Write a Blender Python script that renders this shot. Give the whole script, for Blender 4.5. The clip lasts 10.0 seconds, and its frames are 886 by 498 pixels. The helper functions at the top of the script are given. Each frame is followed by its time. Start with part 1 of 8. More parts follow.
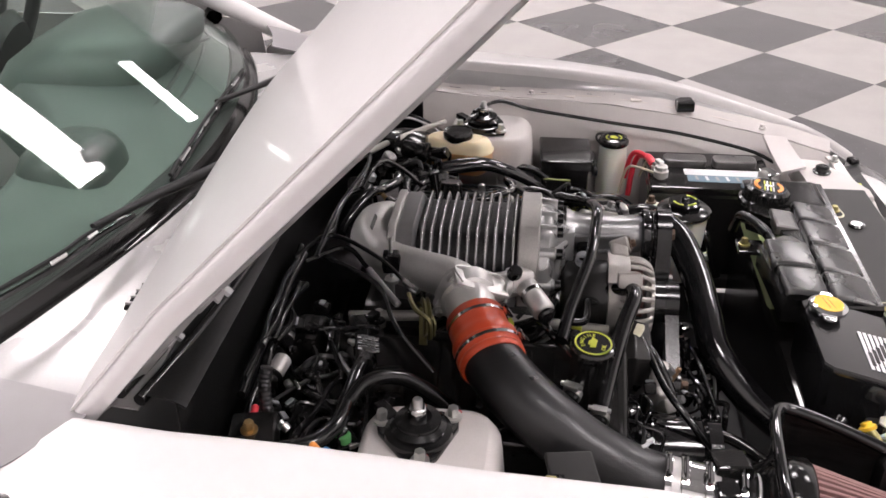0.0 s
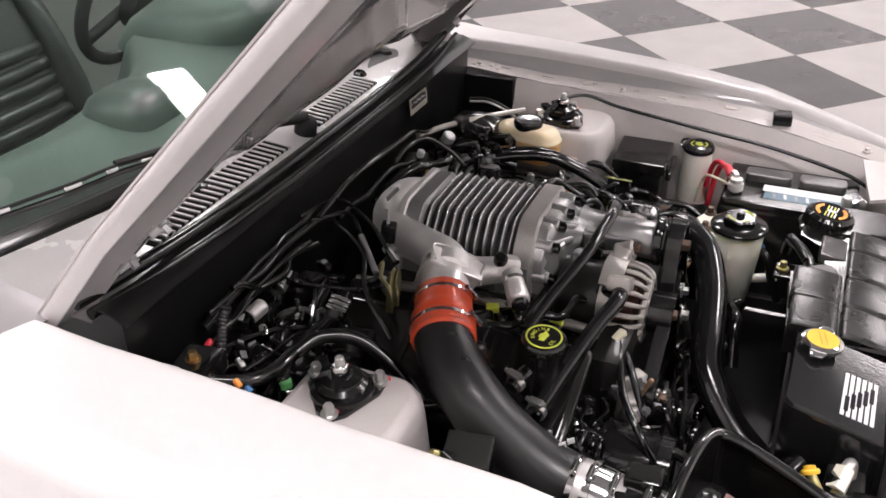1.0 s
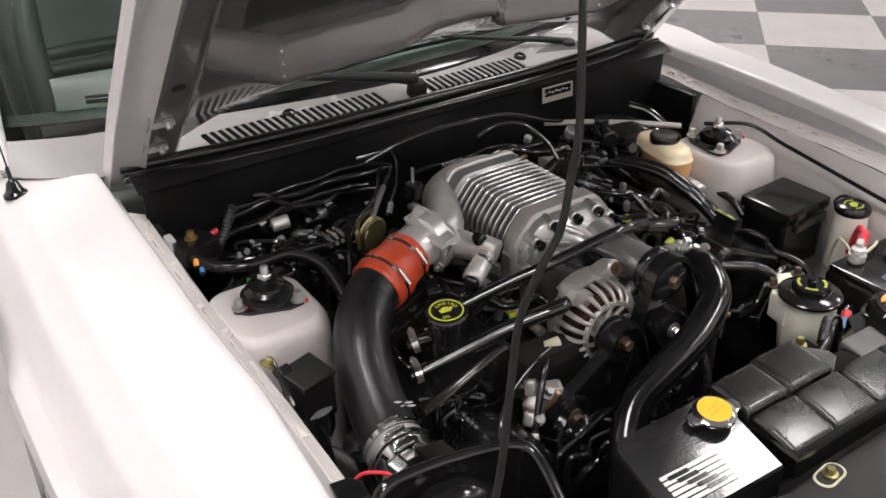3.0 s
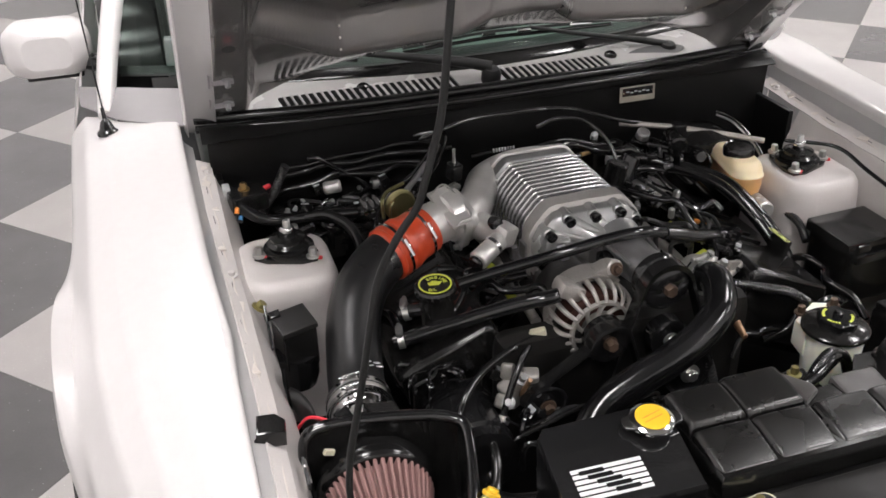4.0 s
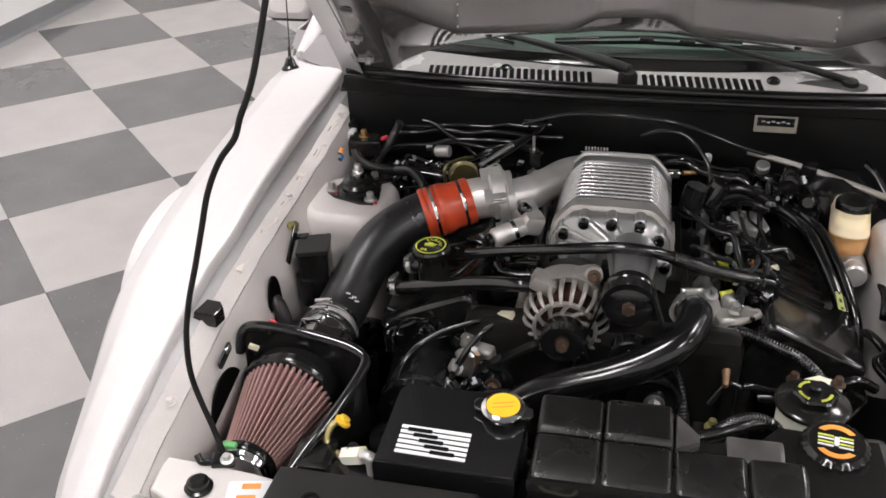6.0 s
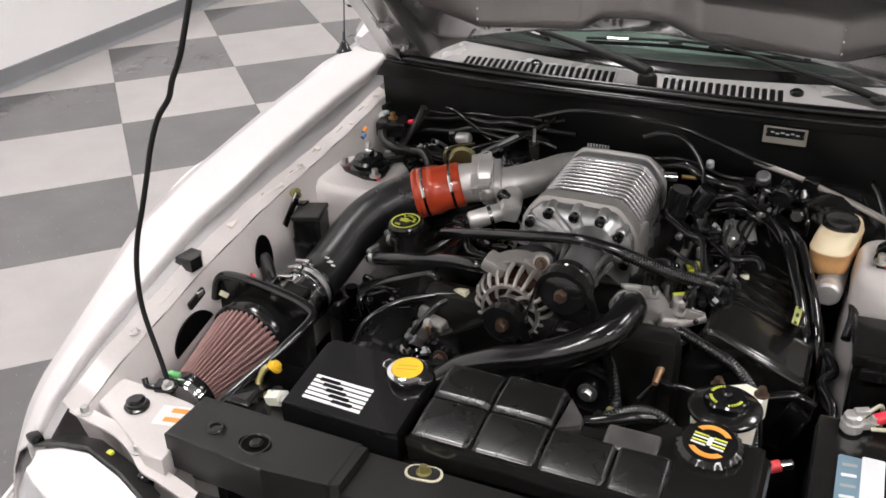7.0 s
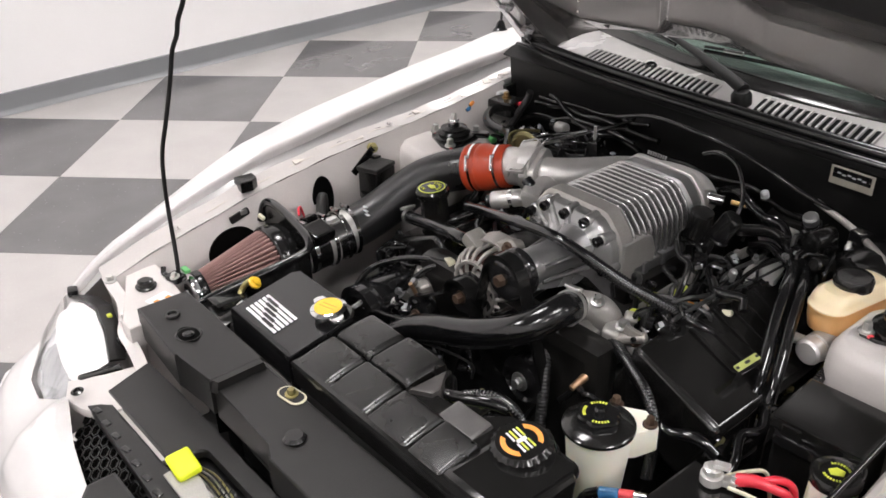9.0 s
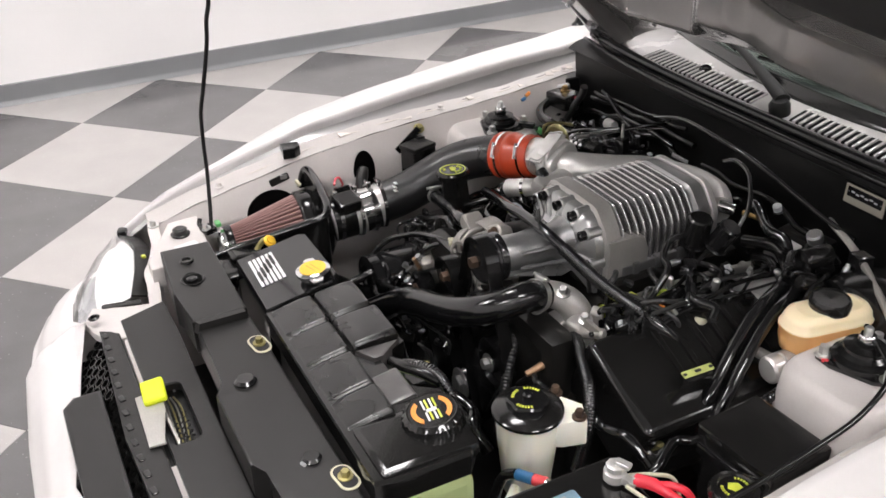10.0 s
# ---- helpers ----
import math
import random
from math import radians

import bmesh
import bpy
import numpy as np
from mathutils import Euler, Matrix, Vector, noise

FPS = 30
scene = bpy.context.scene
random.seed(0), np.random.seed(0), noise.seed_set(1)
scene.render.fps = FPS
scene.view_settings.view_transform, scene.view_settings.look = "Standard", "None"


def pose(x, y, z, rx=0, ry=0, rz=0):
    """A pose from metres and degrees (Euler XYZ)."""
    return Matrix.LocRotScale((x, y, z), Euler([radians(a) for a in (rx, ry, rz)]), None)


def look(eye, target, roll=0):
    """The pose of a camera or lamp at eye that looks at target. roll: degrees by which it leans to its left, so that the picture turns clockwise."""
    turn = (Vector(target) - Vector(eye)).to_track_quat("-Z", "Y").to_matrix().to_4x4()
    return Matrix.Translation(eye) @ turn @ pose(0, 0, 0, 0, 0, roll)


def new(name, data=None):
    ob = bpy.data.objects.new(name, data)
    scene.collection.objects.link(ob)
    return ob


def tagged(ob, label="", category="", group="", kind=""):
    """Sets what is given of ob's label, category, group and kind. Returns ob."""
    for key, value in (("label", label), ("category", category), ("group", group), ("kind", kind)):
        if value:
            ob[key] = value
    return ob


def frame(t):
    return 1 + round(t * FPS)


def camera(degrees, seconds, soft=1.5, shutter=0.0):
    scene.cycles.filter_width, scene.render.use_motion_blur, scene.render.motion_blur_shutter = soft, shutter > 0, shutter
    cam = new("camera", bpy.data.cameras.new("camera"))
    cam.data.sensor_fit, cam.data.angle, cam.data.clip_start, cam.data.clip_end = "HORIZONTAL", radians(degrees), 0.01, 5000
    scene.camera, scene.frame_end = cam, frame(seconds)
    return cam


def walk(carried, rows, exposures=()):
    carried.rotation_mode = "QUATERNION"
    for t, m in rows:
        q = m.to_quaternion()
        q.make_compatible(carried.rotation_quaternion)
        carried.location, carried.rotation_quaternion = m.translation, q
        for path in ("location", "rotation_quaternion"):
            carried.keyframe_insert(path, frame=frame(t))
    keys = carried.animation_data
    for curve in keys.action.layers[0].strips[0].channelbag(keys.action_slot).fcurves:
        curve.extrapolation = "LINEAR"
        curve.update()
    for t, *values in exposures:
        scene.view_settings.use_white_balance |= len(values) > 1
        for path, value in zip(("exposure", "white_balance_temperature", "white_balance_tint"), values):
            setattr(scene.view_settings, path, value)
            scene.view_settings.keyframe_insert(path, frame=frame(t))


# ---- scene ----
cam = camera(50.5, 10.0, soft=1.6)
PATH = [
    (0, (-1.444, -0.152, 1.549), (0.275, 0.065, 0.551), -0.8),
    (0.5, (-1.433, -0.363, 1.554), (0.227, 0.119, 0.549), -1.3),
    (1, (-1.395, -0.542, 1.557), (0.182, 0.153, 0.543), -1.2),
    (1.5, (-1.325, -0.753, 1.56), (0.124, 0.182, 0.547), -1.4),
    (2, (-1.238, -0.926, 1.559), (0.076, 0.195, 0.551), -1.6),
    (3.5, (-0.827, -1.355, 1.553), (-0.109, 0.221, 0.553), -1.5),
    (4, (-0.685, -1.446, 1.55), (-0.173, 0.21, 0.552), -1.5),
    (4.5, (-0.506, -1.528, 1.548), (-0.22, 0.185, 0.555), -1.5),
    (5, (-0.337, -1.578, 1.547), (-0.273, 0.16, 0.559), -1.5),
    (5.5, (-0.172, -1.612, 1.552), (-0.338, 0.118, 0.563), -1.4),
    (7, (0.389, -1.596, 1.557), (-0.347, -0.015, 0.578), -1.7),
    (7.5, (0.563, -1.555, 1.561), (-0.322, -0.053, 0.58), -1.8),
    (8, (0.71, -1.493, 1.564), (-0.333, -0.097, 0.582), -1.8),
    (8.5, (0.854, -1.391, 1.562), (-0.346, -0.128, 0.579), -1.8),
    (9, (0.985, -1.274, 1.56), (-0.362, -0.171, 0.576), -1.6),
    (9.5, (1.122, -1.148, 1.558), (-0.354, -0.221, 0.576), -1.6),
    (10, (1.235, -1.02, 1.56), (-0.326, -0.253, 0.573), -1.8),
]
walk(cam, [(t, look(eye, target, roll)) for t, eye, target, roll in PATH], exposures=[(0, 0.04, 6520, 19), (2, 0.0, 6520, 17), (4, -0.06, 6430, 13), (5.5, -0.06, 6430, 13), (9, 0.05, 6440, 13), (10, 0.08, 6440, 13)])

# ---- world and exposure: the daylight outside the closed room hardly matters ----
world = bpy.data.worlds.new("world")
world.use_nodes = True
scene.world = world
sky = world.node_tree.nodes.new("ShaderNodeTexSky")
sky.sky_type, sky.sun_disc = "NISHITA", False
sky.sun_elevation, sky.sun_rotation = radians(40), radians(120)
world.node_tree.links.new(sky.outputs[0], world.node_tree.nodes["Background"].inputs[0])
world.node_tree.nodes["Background"].inputs[1].default_value = 0.1
LAMP = 37.5  # strength of the ceiling lights' diffusers
LIGHTS = [(x, y) for x in (-1.4, 3.4, 8.2) for y in (-3.9, -0.5, 2.9)]

# ---- materials ----
def mat(name, color, rough=0.5, metal=0.0, coat=0.0, spread=0.0, grain=0.0, scale=60.0, bump=0.0, spot=0.0, fleck=None,
        trans=0.0, ior=1.5, sub=0.0, rand=0.0, coat_rough=0.03, rough_var=0.08, emit=0.0, spec=0.5):
    """A surface: base colour with broad variation (spread), fine grain and relief, and gloss that varies."""
    m = bpy.data.materials.new(name)
    m.use_nodes = True
    nt = m.node_tree
    n, l = nt.nodes, nt.links
    b = n["Principled BSDF"]
    b.inputs["Metallic"].default_value = metal
    b.inputs["Coat Weight"].default_value = coat
    b.inputs["Coat Roughness"].default_value = coat_rough
    b.inputs["Transmission Weight"].default_value = trans
    b.inputs["IOR"].default_value = ior
    b.inputs["Specular IOR Level"].default_value = spec
    if sub:
        b.inputs["Subsurface Weight"].default_value = sub
        b.inputs["Subsurface Radius"].default_value = (0.012, 0.009, 0.006)
    tc = n.new("ShaderNodeTexCoord")
    broad = n.new("ShaderNodeTexNoise")
    broad.inputs["Scale"].default_value = scale * 0.12
    broad.inputs["Detail"].default_value = 4
    fine = n.new("ShaderNodeTexNoise")
    fine.inputs["Scale"].default_value = scale * 4
    fine.inputs["Detail"].default_value = 3
    l.new(tc.outputs["Object"], broad.inputs["Vector"])
    l.new(tc.outputs["Object"], fine.inputs["Vector"])
    c = Vector(color)
    ramp = n.new("ShaderNodeValToRGB")
    ramp.color_ramp.elements[0].position, ramp.color_ramp.elements[1].position = 0.3, 0.7
    ramp.color_ramp.elements[0].color = (*(c * (1 - spread)), 1)
    ramp.color_ramp.elements[1].color = (*(c * (1 + spread * 0.6)), 1)
    l.new(broad.outputs[0], ramp.inputs[0])
    out = ramp.outputs[0]
    if grain:
        mix = n.new("ShaderNodeMixRGB")
        mix.blend_type = "MULTIPLY"
        mix.inputs[0].default_value = grain
        l.new(out, mix.inputs[1])
        l.new(fine.outputs[0], mix.inputs[2])
        out = mix.outputs[0]
    if fleck:
        vor = n.new("ShaderNodeTexVoronoi")
        vor.inputs["Scale"].default_value = fleck[1]
        l.new(tc.outputs["Object"], vor.inputs["Vector"])
        cut = n.new("ShaderNodeMath")
        cut.operation = "LESS_THAN"
        cut.inputs[1].default_value = fleck[2]
        l.new(vor.outputs[0], cut.inputs[0])
        mix = n.new("ShaderNodeMixRGB")
        l.new(cut.outputs[0], mix.inputs[0])
        l.new(out, mix.inputs[1])
        mix.inputs[2].default_value = (*fleck[0], 1)
        out = mix.outputs[0]
    if rand:
        info = n.new("ShaderNodeObjectInfo")
        vary = n.new("ShaderNodeMapRange")
        vary.inputs[3].default_value, vary.inputs[4].default_value = 1 - rand, 1 + rand
        l.new(info.outputs["Random"], vary.inputs[0])
        mix = n.new("ShaderNodeVectorMath")
        mix.operation = "SCALE"
        l.new(out, mix.inputs[0])
        l.new(vary.outputs[0], mix.inputs["Scale"])
        out = mix.outputs[0]
    l.new(out, b.inputs["Base Color"])
    rr = n.new("ShaderNodeMapRange")
    rr.inputs[3].default_value, rr.inputs[4].default_value = max(0.0, rough - rough_var), min(1.0, rough + rough_var)
    l.new(broad.outputs[0], rr.inputs[0])
    l.new(rr.outputs[0], b.inputs["Roughness"])
    if bump:
        bp = n.new("ShaderNodeBump")
        bp.inputs["Strength"].default_value = bump
        bp.inputs["Distance"].default_value = 0.001
        l.new(fine.outputs[0], bp.inputs["Height"])
        l.new(bp.outputs[0], b.inputs["Normal"])
    if emit:
        b.inputs["Emission Color"].default_value = (*color, 1)
        b.inputs["Emission Strength"].default_value = emit
    return m


PAINT = mat("pearl_white_paint", (0.665, 0.643, 0.636), 0.34, 0.02, 0.5, 0.02, 0.05, 400, rough_var=0.03, coat_rough=0.05)
CORNER = mat("silver_grey_paint", (0.25, 0.235, 0.24), 0.42, 0.1, 0.25, 0.03, 0.05, 300, rough_var=0.03, coat_rough=0.2)
# white paint of the hood's underside, its shade put into a darker base
HOODSHADE = mat("shaded_hood_underside", (0.27, 0.262, 0.255), 0.15, 0.62, 0.45, 0.06, 0.08, 60, bump=0.03, rough_var=0.05)
# body white greyed to carry the shade on gutters and hood flanges
FLANGESHADE = mat("shaded_flange_white", (0.40, 0.392, 0.388), 0.3, 0.1, 0.5, 0.04, 0.06, 120, rough_var=0.04)
LINER = mat("hood_liner_fibre", (0.038, 0.037, 0.037), 0.6, 0.0, 0.0, 0.15, 0.35, 120, bump=0.35)
APRON = mat("apron_primer_white", (0.62, 0.585, 0.565), 0.42, 0.0, 0.25, 0.08, 0.1, 70, bump=0.08)
SEALER = mat("seam_sealer", (0.68, 0.63, 0.58), 0.55, 0, 0.1, 0.08, 0.1, 90, bump=0.3)
BLACK = mat("gloss_black_plastic", (0.010, 0.010, 0.0105), 0.1, 0, 0.3, 0.25, 0, 60, bump=0.12, spec=0.42)
PADBLACK = mat("moulded_black_nylon", (0.0085, 0.0083, 0.008), 0.27, 0, 0.45, 0.3, 0.2, 130, bump=0.15, spec=0.42, coat_rough=0.2)
# scuffed black nylon, base lightened to carry the sheen it reflects
SHEENNYLON = mat("scuffed_sheen_nylon", (0.075, 0.07, 0.068), 0.3, 0, 0.5, 0.5, 0.35, 200, bump=0.3, coat_rough=0.3)
SATIN = mat("satin_black_plastic", (0.0105, 0.0103, 0.010), 0.14, 0, 0.2, 0.2, 0.1, 90, bump=0.14, spec=0.42)
GRAINED = mat("grained_black_plastic", (0.016, 0.0155, 0.015), 0.33, 0, 0, 0.15, 0.3, 200, bump=0.4, spec=0.4)
RUBBER = mat("black_rubber", (0.009, 0.009, 0.009), 0.16, 0, 0.1, 0.25, 0.15, 80, bump=0.12, spec=0.4)
SHINY = mat("dressed_black_hose", (0.008, 0.008, 0.0085), 0.06, 0, 0.4, 0.25, 0, 50, bump=0.09, spec=0.45)
DARK = mat("dark_void_black", (0.012, 0.012, 0.012), 0.5, 0, 0, 0.3, 0.2, 40, bump=0.1)
GREASE = mat("oily_black_iron", (0.022, 0.021, 0.02), 0.36, 0.4, 0.15, 0.35, 0.3, 50, bump=0.3)
CAST = mat("cast_aluminium", (0.68, 0.665, 0.645), 0.36, 0.58, 0, 0.12, 0.22, 110, bump=0.35)
BRIGHT = mat("machined_aluminium", (0.72, 0.705, 0.685), 0.35, 0.62, 0, 0.08, 0.12, 150, bump=0.12)
GREYCAST = mat("grey_cast_aluminium", (0.34, 0.34, 0.34), 0.3, 0.75, 0.1, 0.1, 0.2, 110, bump=0.25)
RIBMETAL = mat("brushed_rib_aluminium", (0.48, 0.477, 0.475), 0.22, 0.8, 0.0, 0.12, 0.12, 150)
BANDMETAL = mat("raw_cast_aluminium", (0.48, 0.465, 0.44), 0.42, 0.5, 0, 0.16, 0.28, 110, bump=0.4)
COVERMETAL = mat("tumbled_aluminium", (0.46, 0.46, 0.455), 0.25, 0.66, 0.1, 0.16, 0.22, 110, bump=0.2)
# casting darkened so that its colour gives the shade between the ribs
GAPSHADE = mat("shaded_gap_casting", (0.05, 0.05, 0.051), 0.45, 0.5, 0, 0.1, 0.2, 110, bump=0.3)
RUST = mat("browned_bolt_steel", (0.13, 0.085, 0.06), 0.45, 0.6, 0, 0.3, 0.3, 150, bump=0.3)
ARMBLACK = mat("matte_wiper_black", (0.010, 0.010, 0.010), 0.55, 0, 0, 0.1, 0.2, 120, bump=0.2, spec=0.25)
CHROME = mat("polished_chrome", (0.75, 0.75, 0.75), 0.1, 1.0, 0, 0.05, 0, 60, rough_var=0.05)
ZINC = mat("zinc_plated_steel", (0.6, 0.6, 0.58), 0.3, 0.9, 0, 0.15, 0.1, 90)
GOLD = mat("yellow_zinc_steel", (0.44, 0.39, 0.17), 0.32, 0.8, 0, 0.25, 0.15, 120)
OLIVE = mat("dull_olive_zinc", (0.20, 0.18, 0.085), 0.34, 0.8, 0, 0.3, 0.2, 120, bump=0.15)
BRASS = mat("brass", (0.5, 0.33, 0.14), 0.3, 0.9, 0, 0.2, 0.1, 120)
COPPER = mat("copper_winding", (0.075, 0.028, 0.02), 0.55, 0.4, 0, 0.2, 0.2, 200, bump=0.3)
SILICONE = mat("orange_red_silicone", (0.56, 0.065, 0.022), 0.34, 0, 0.2, 0.08, 0.1, 120, bump=0.1)
TUBEBLK = mat("crinkle_black_tube", (0.015, 0.015, 0.0155), 0.3, 0, 0.1, 0.12, 0.2, 160, bump=0.35, spec=0.5)
AMBER = mat("amber_reservoir_plastic", (0.93, 0.53, 0.22), 0.34, 0, 0.2, 0.1, 0.06, 40, sub=0.25)
CREAMRES = mat("cream_reservoir_plastic", (0.93, 0.79, 0.53), 0.34, 0, 0.15, 0.06, 0.05, 40, sub=0.25)
PALE = mat("natural_reservoir_plastic", (0.92, 0.90, 0.78), 0.4, 0, 0.1, 0.05, 0.04, 50, sub=0.3)
PALEGREEN = mat("coolant_tinted_plastic", (0.42, 0.50, 0.24), 0.4, 0, 0.1, 0.12, 0.06, 50, sub=0.2)
PLEAT = mat("oiled_red_filter_gauze", (0.33, 0.185, 0.17), 0.6, 0, 0, 0.15, 0.35, 300, bump=0.5)
YELLOW = mat("yellow_plastic", (0.85, 0.52, 0.03), 0.35, 0, 0.3, 0.05, 0.05, 90)
LIME = mat("lime_yellow_print", (0.60, 0.66, 0.07), 0.45, 0, 0, 0.08, 0.1, 90)
NEON = mat("neon_yellow_tag", (0.80, 0.92, 0.02), 0.5, 0, 0, 0.06, 0.05, 90)
ORANGE = mat("orange_print", (0.85, 0.30, 0.05), 0.45, 0, 0, 0.05, 0, 90)
RED = mat("red_cable", (0.75, 0.035, 0.06), 0.35, 0, 0.2, 0.05, 0, 90)
REDPRINT = mat("red_paint_dab", (0.7, 0.06, 0.07), 0.5, 0, 0, 0.1, 0, 90)
GREEN = mat("green_plastic", (0.12, 0.45, 0.14), 0.4, 0, 0.1, 0.08, 0, 90)
BLUE = mat("blue_label", (0.03, 0.16, 0.36), 0.4, 0, 0.2, 0.08, 0, 60)
LABEL = mat("white_label", (0.72, 0.73, 0.74), 0.4, 0, 0.1, 0.05, 0.05, 90)
GREYLABEL = mat("grey_print", (0.33, 0.34, 0.35), 0.5, 0, 0, 0.1, 0, 90)
CREAM = mat("cream_plate", (0.66, 0.63, 0.47), 0.45, 0.1, 0, 0.08, 0.06, 90)
WALLPAINT = mat("white_wall_paint", (0.86, 0.845, 0.84), 0.6, 0, 0, 0.015, 0.03, 30, bump=0.08)
COVE = mat("grey_cove_base_rubber", (0.21, 0.215, 0.225), 0.35, 0, 0.1, 0.06, 0.05, 30)
CEILING = mat("grey_ceiling_paint", (0.34, 0.34, 0.34), 0.9, 0, 0, 0.05, 0.1, 60, bump=0.2)
TILE_L = mat("light_grey_vinyl_tile", (0.46, 0.437, 0.423), 0.2, 0, 0.3, 0.06, 0.08, 40, rand=0.05, fleck=((0.60, 0.58, 0.56), 90, 0.09), rough_var=0.07)
TILE_D = mat("dark_grey_vinyl_tile", (0.125, 0.122, 0.123), 0.2, 0, 0.3, 0.12, 0.12, 40, rand=0.1, fleck=((0.25, 0.25, 0.25), 42, 0.075), rough_var=0.07)
GROUT = mat("floor_joint", (0.12, 0.12, 0.12), 0.6)
SEATGREEN = mat("sage_grey_leather", (0.034, 0.039, 0.036), 0.38, 0, 0.15, 0.1, 0.1, 60, bump=0.3)
DASHTOP = mat("sage_dash_vinyl", (0.085, 0.108, 0.098), 0.45, 0, 0, 0.12, 0.1, 120, bump=0.4)
DASH = mat("charcoal_dash_vinyl", (0.03, 0.032, 0.032), 0.5, 0, 0, 0.15, 0.1, 120, bump=0.4)
COWLMAT = mat("grey_cowl_panel", (0.40, 0.385, 0.38), 0.26, 0.12, 0.45, 0.06, 0.1, 90, bump=0.08)
LOOM = mat("convoluted_loom", (0.02, 0.02, 0.02), 0.35, 0, 0.2, 0.2, 0, 80)
FABRIC = mat("glossy_corrugated_sleeve", (0.008, 0.008, 0.0085), 0.1, 0, 0.5, 0.3, 0.2, 200, bump=0.05, spec=0.5, coat_rough=0.05)
HOSEGLOSS = mat("wet_look_rubber_hose", (0.007, 0.007, 0.0075), 0.13, 0, 0.3, 0.3, 0.2, 120, bump=0.18, spec=0.42, coat_rough=0.06)
HEADLIGHT = mat("headlamp_reflector", (0.90, 0.89, 0.885), 0.35, 0.0, 0.3, 0.08, 0.05, 30)
BOWL = mat("vacuum_plated_bowl", (0.76, 0.77, 0.79), 0.3, 0.55, 0, 0.12, 0.05, 30, rough_var=0.15)
# near-black that paints the darkness inside holes onto uncut surfaces
HOLESHADE = mat("unlit_cavity_black", (0.0025, 0.0025, 0.0025), 0.7, spec=0.05)
ALTERNATOR = mat("aged_cast_aluminium", (0.44, 0.42, 0.39), 0.34, 0.55, 0, 0.2, 0.3, 110, bump=0.4)
BLUEGREY = mat("blue_grey_label", (0.16, 0.25, 0.31), 0.4, 0, 0.2, 0.12, 0, 60)
PLATEMETAL = mat("dull_data_plate", (0.34, 0.32, 0.27), 0.4, 0.4, 0, 0.1, 0.1, 90)
FIREWALL = mat("black_firewall_paint", (0.008, 0.008, 0.008), 0.32, 0, 0, 0.25, 0.2, 60, bump=0.3, spec=0.28)
DOME = mat("dark_sage_vinyl", (0.06, 0.073, 0.067), 0.4, 0, 0.1, 0.12, 0.1, 120, bump=0.4)
STRIP = mat("olive_yellow_label", (0.46, 0.5, 0.16), 0.45, 0, 0, 0.1, 0.1, 90)
BROWNTAPE = mat("bronze_sensor_body", (0.36, 0.22, 0.13), 0.4, 0.6, 0, 0.15, 0.1, 90)


def glass_mat(name, tint, rough=0.0):
    """Clear glass that lets light straight through, with a real surface gloss."""
    m = bpy.data.materials.new(name)
    m.use_nodes = True
    n, l = m.node_tree.nodes, m.node_tree.links
    n.remove(n["Principled BSDF"])
    clear, gloss = n.new("ShaderNodeBsdfTransparent"), n.new("ShaderNodeBsdfGlossy")
    clear.inputs[0].default_value = (*tint, 1)
    gloss.inputs["Roughness"].default_value = rough
    # Schlick's curve, alike on both faces of the pane
    mix, facing = n.new("ShaderNodeMixShader"), n.new("ShaderNodeLayerWeight")
    facing.inputs[0].default_value = 0.5
    power, scaled = n.new("ShaderNodeMath"), n.new("ShaderNodeMath")
    power.operation, scaled.operation = "POWER", "MULTIPLY_ADD"
    power.inputs[1].default_value = 5.0
    scaled.inputs[1].default_value, scaled.inputs[2].default_value = 0.96, 0.04
    l.new(facing.outputs["Facing"], power.inputs[0])
    l.new(power.outputs[0], scaled.inputs[0])
    l.new(scaled.outputs[0], mix.inputs[0])
    l.new(clear.outputs[0], mix.inputs[1])
    l.new(gloss.outputs[0], mix.inputs[2])
    l.new(mix.outputs[0], n["Material Output"].inputs[0])
    return m


GLASS = glass_mat("green_tinted_glass", (0.86, 0.94, 0.90))
LENS = glass_mat("headlamp_lens", (0.97, 0.97, 0.97), 0.02)
LAMPGLOW = mat("lamp_diffuser", (1.0, 0.975, 0.95), 0.6, emit=LAMP)


# ---- mesh helpers ----
def thing(name, at, label, category, group="", kind=""):
    """A top-level thing: an Empty at its base."""
    ob = new(name)
    ob.location = at
    ob.empty_display_size = 0.05
    return tagged(ob, label, category, group, kind)


def finish(bm, smooth=40):
    bmesh.ops.recalc_face_normals(bm, faces=bm.faces)
    sharp = radians(smooth)
    for f in bm.faces:
        f.smooth = True
    for e in bm.edges:
        if len(e.link_faces) == 2 and e.calc_face_angle(0) > sharp:
            e.smooth = False
    # broad flat faces between narrow bevels stay flat
    area = {f: f.calc_area() for f in bm.faces}
    for f in bm.faces:
        around = [g for e in f.edges for g in e.link_faces if g is not f and e.calc_face_angle(0) > 0.03]
        if around and max(area[g] for g in around) < 0.4 * area[f]:
            f.smooth = False


def part(name, bm, material, parent=None, label="", smooth=40):
    """Links a bmesh, given in world coordinates, as one mesh object under a thing or a part."""
    finish(bm, smooth)
    me = bpy.data.meshes.new(name)
    bm.to_mesh(me)
    bm.free()
    me.materials.append(material)
    ob = new(name, me)
    if parent is not None:
        ob.parent = parent
        org = Vector((0, 0, 0))
        up = parent
        while up is not None:
            org += up.location
            up = up.parent
        ob.data.transform(Matrix.Translation(-org))
    if label:
        ob["label"] = label
    return ob


def solo(name, bm, material, label, category, group="", kind="", smooth=40):
    """A top-level thing that is one mesh."""
    return tagged(part(name, bm, material, None, "", smooth), label, category, group, kind)


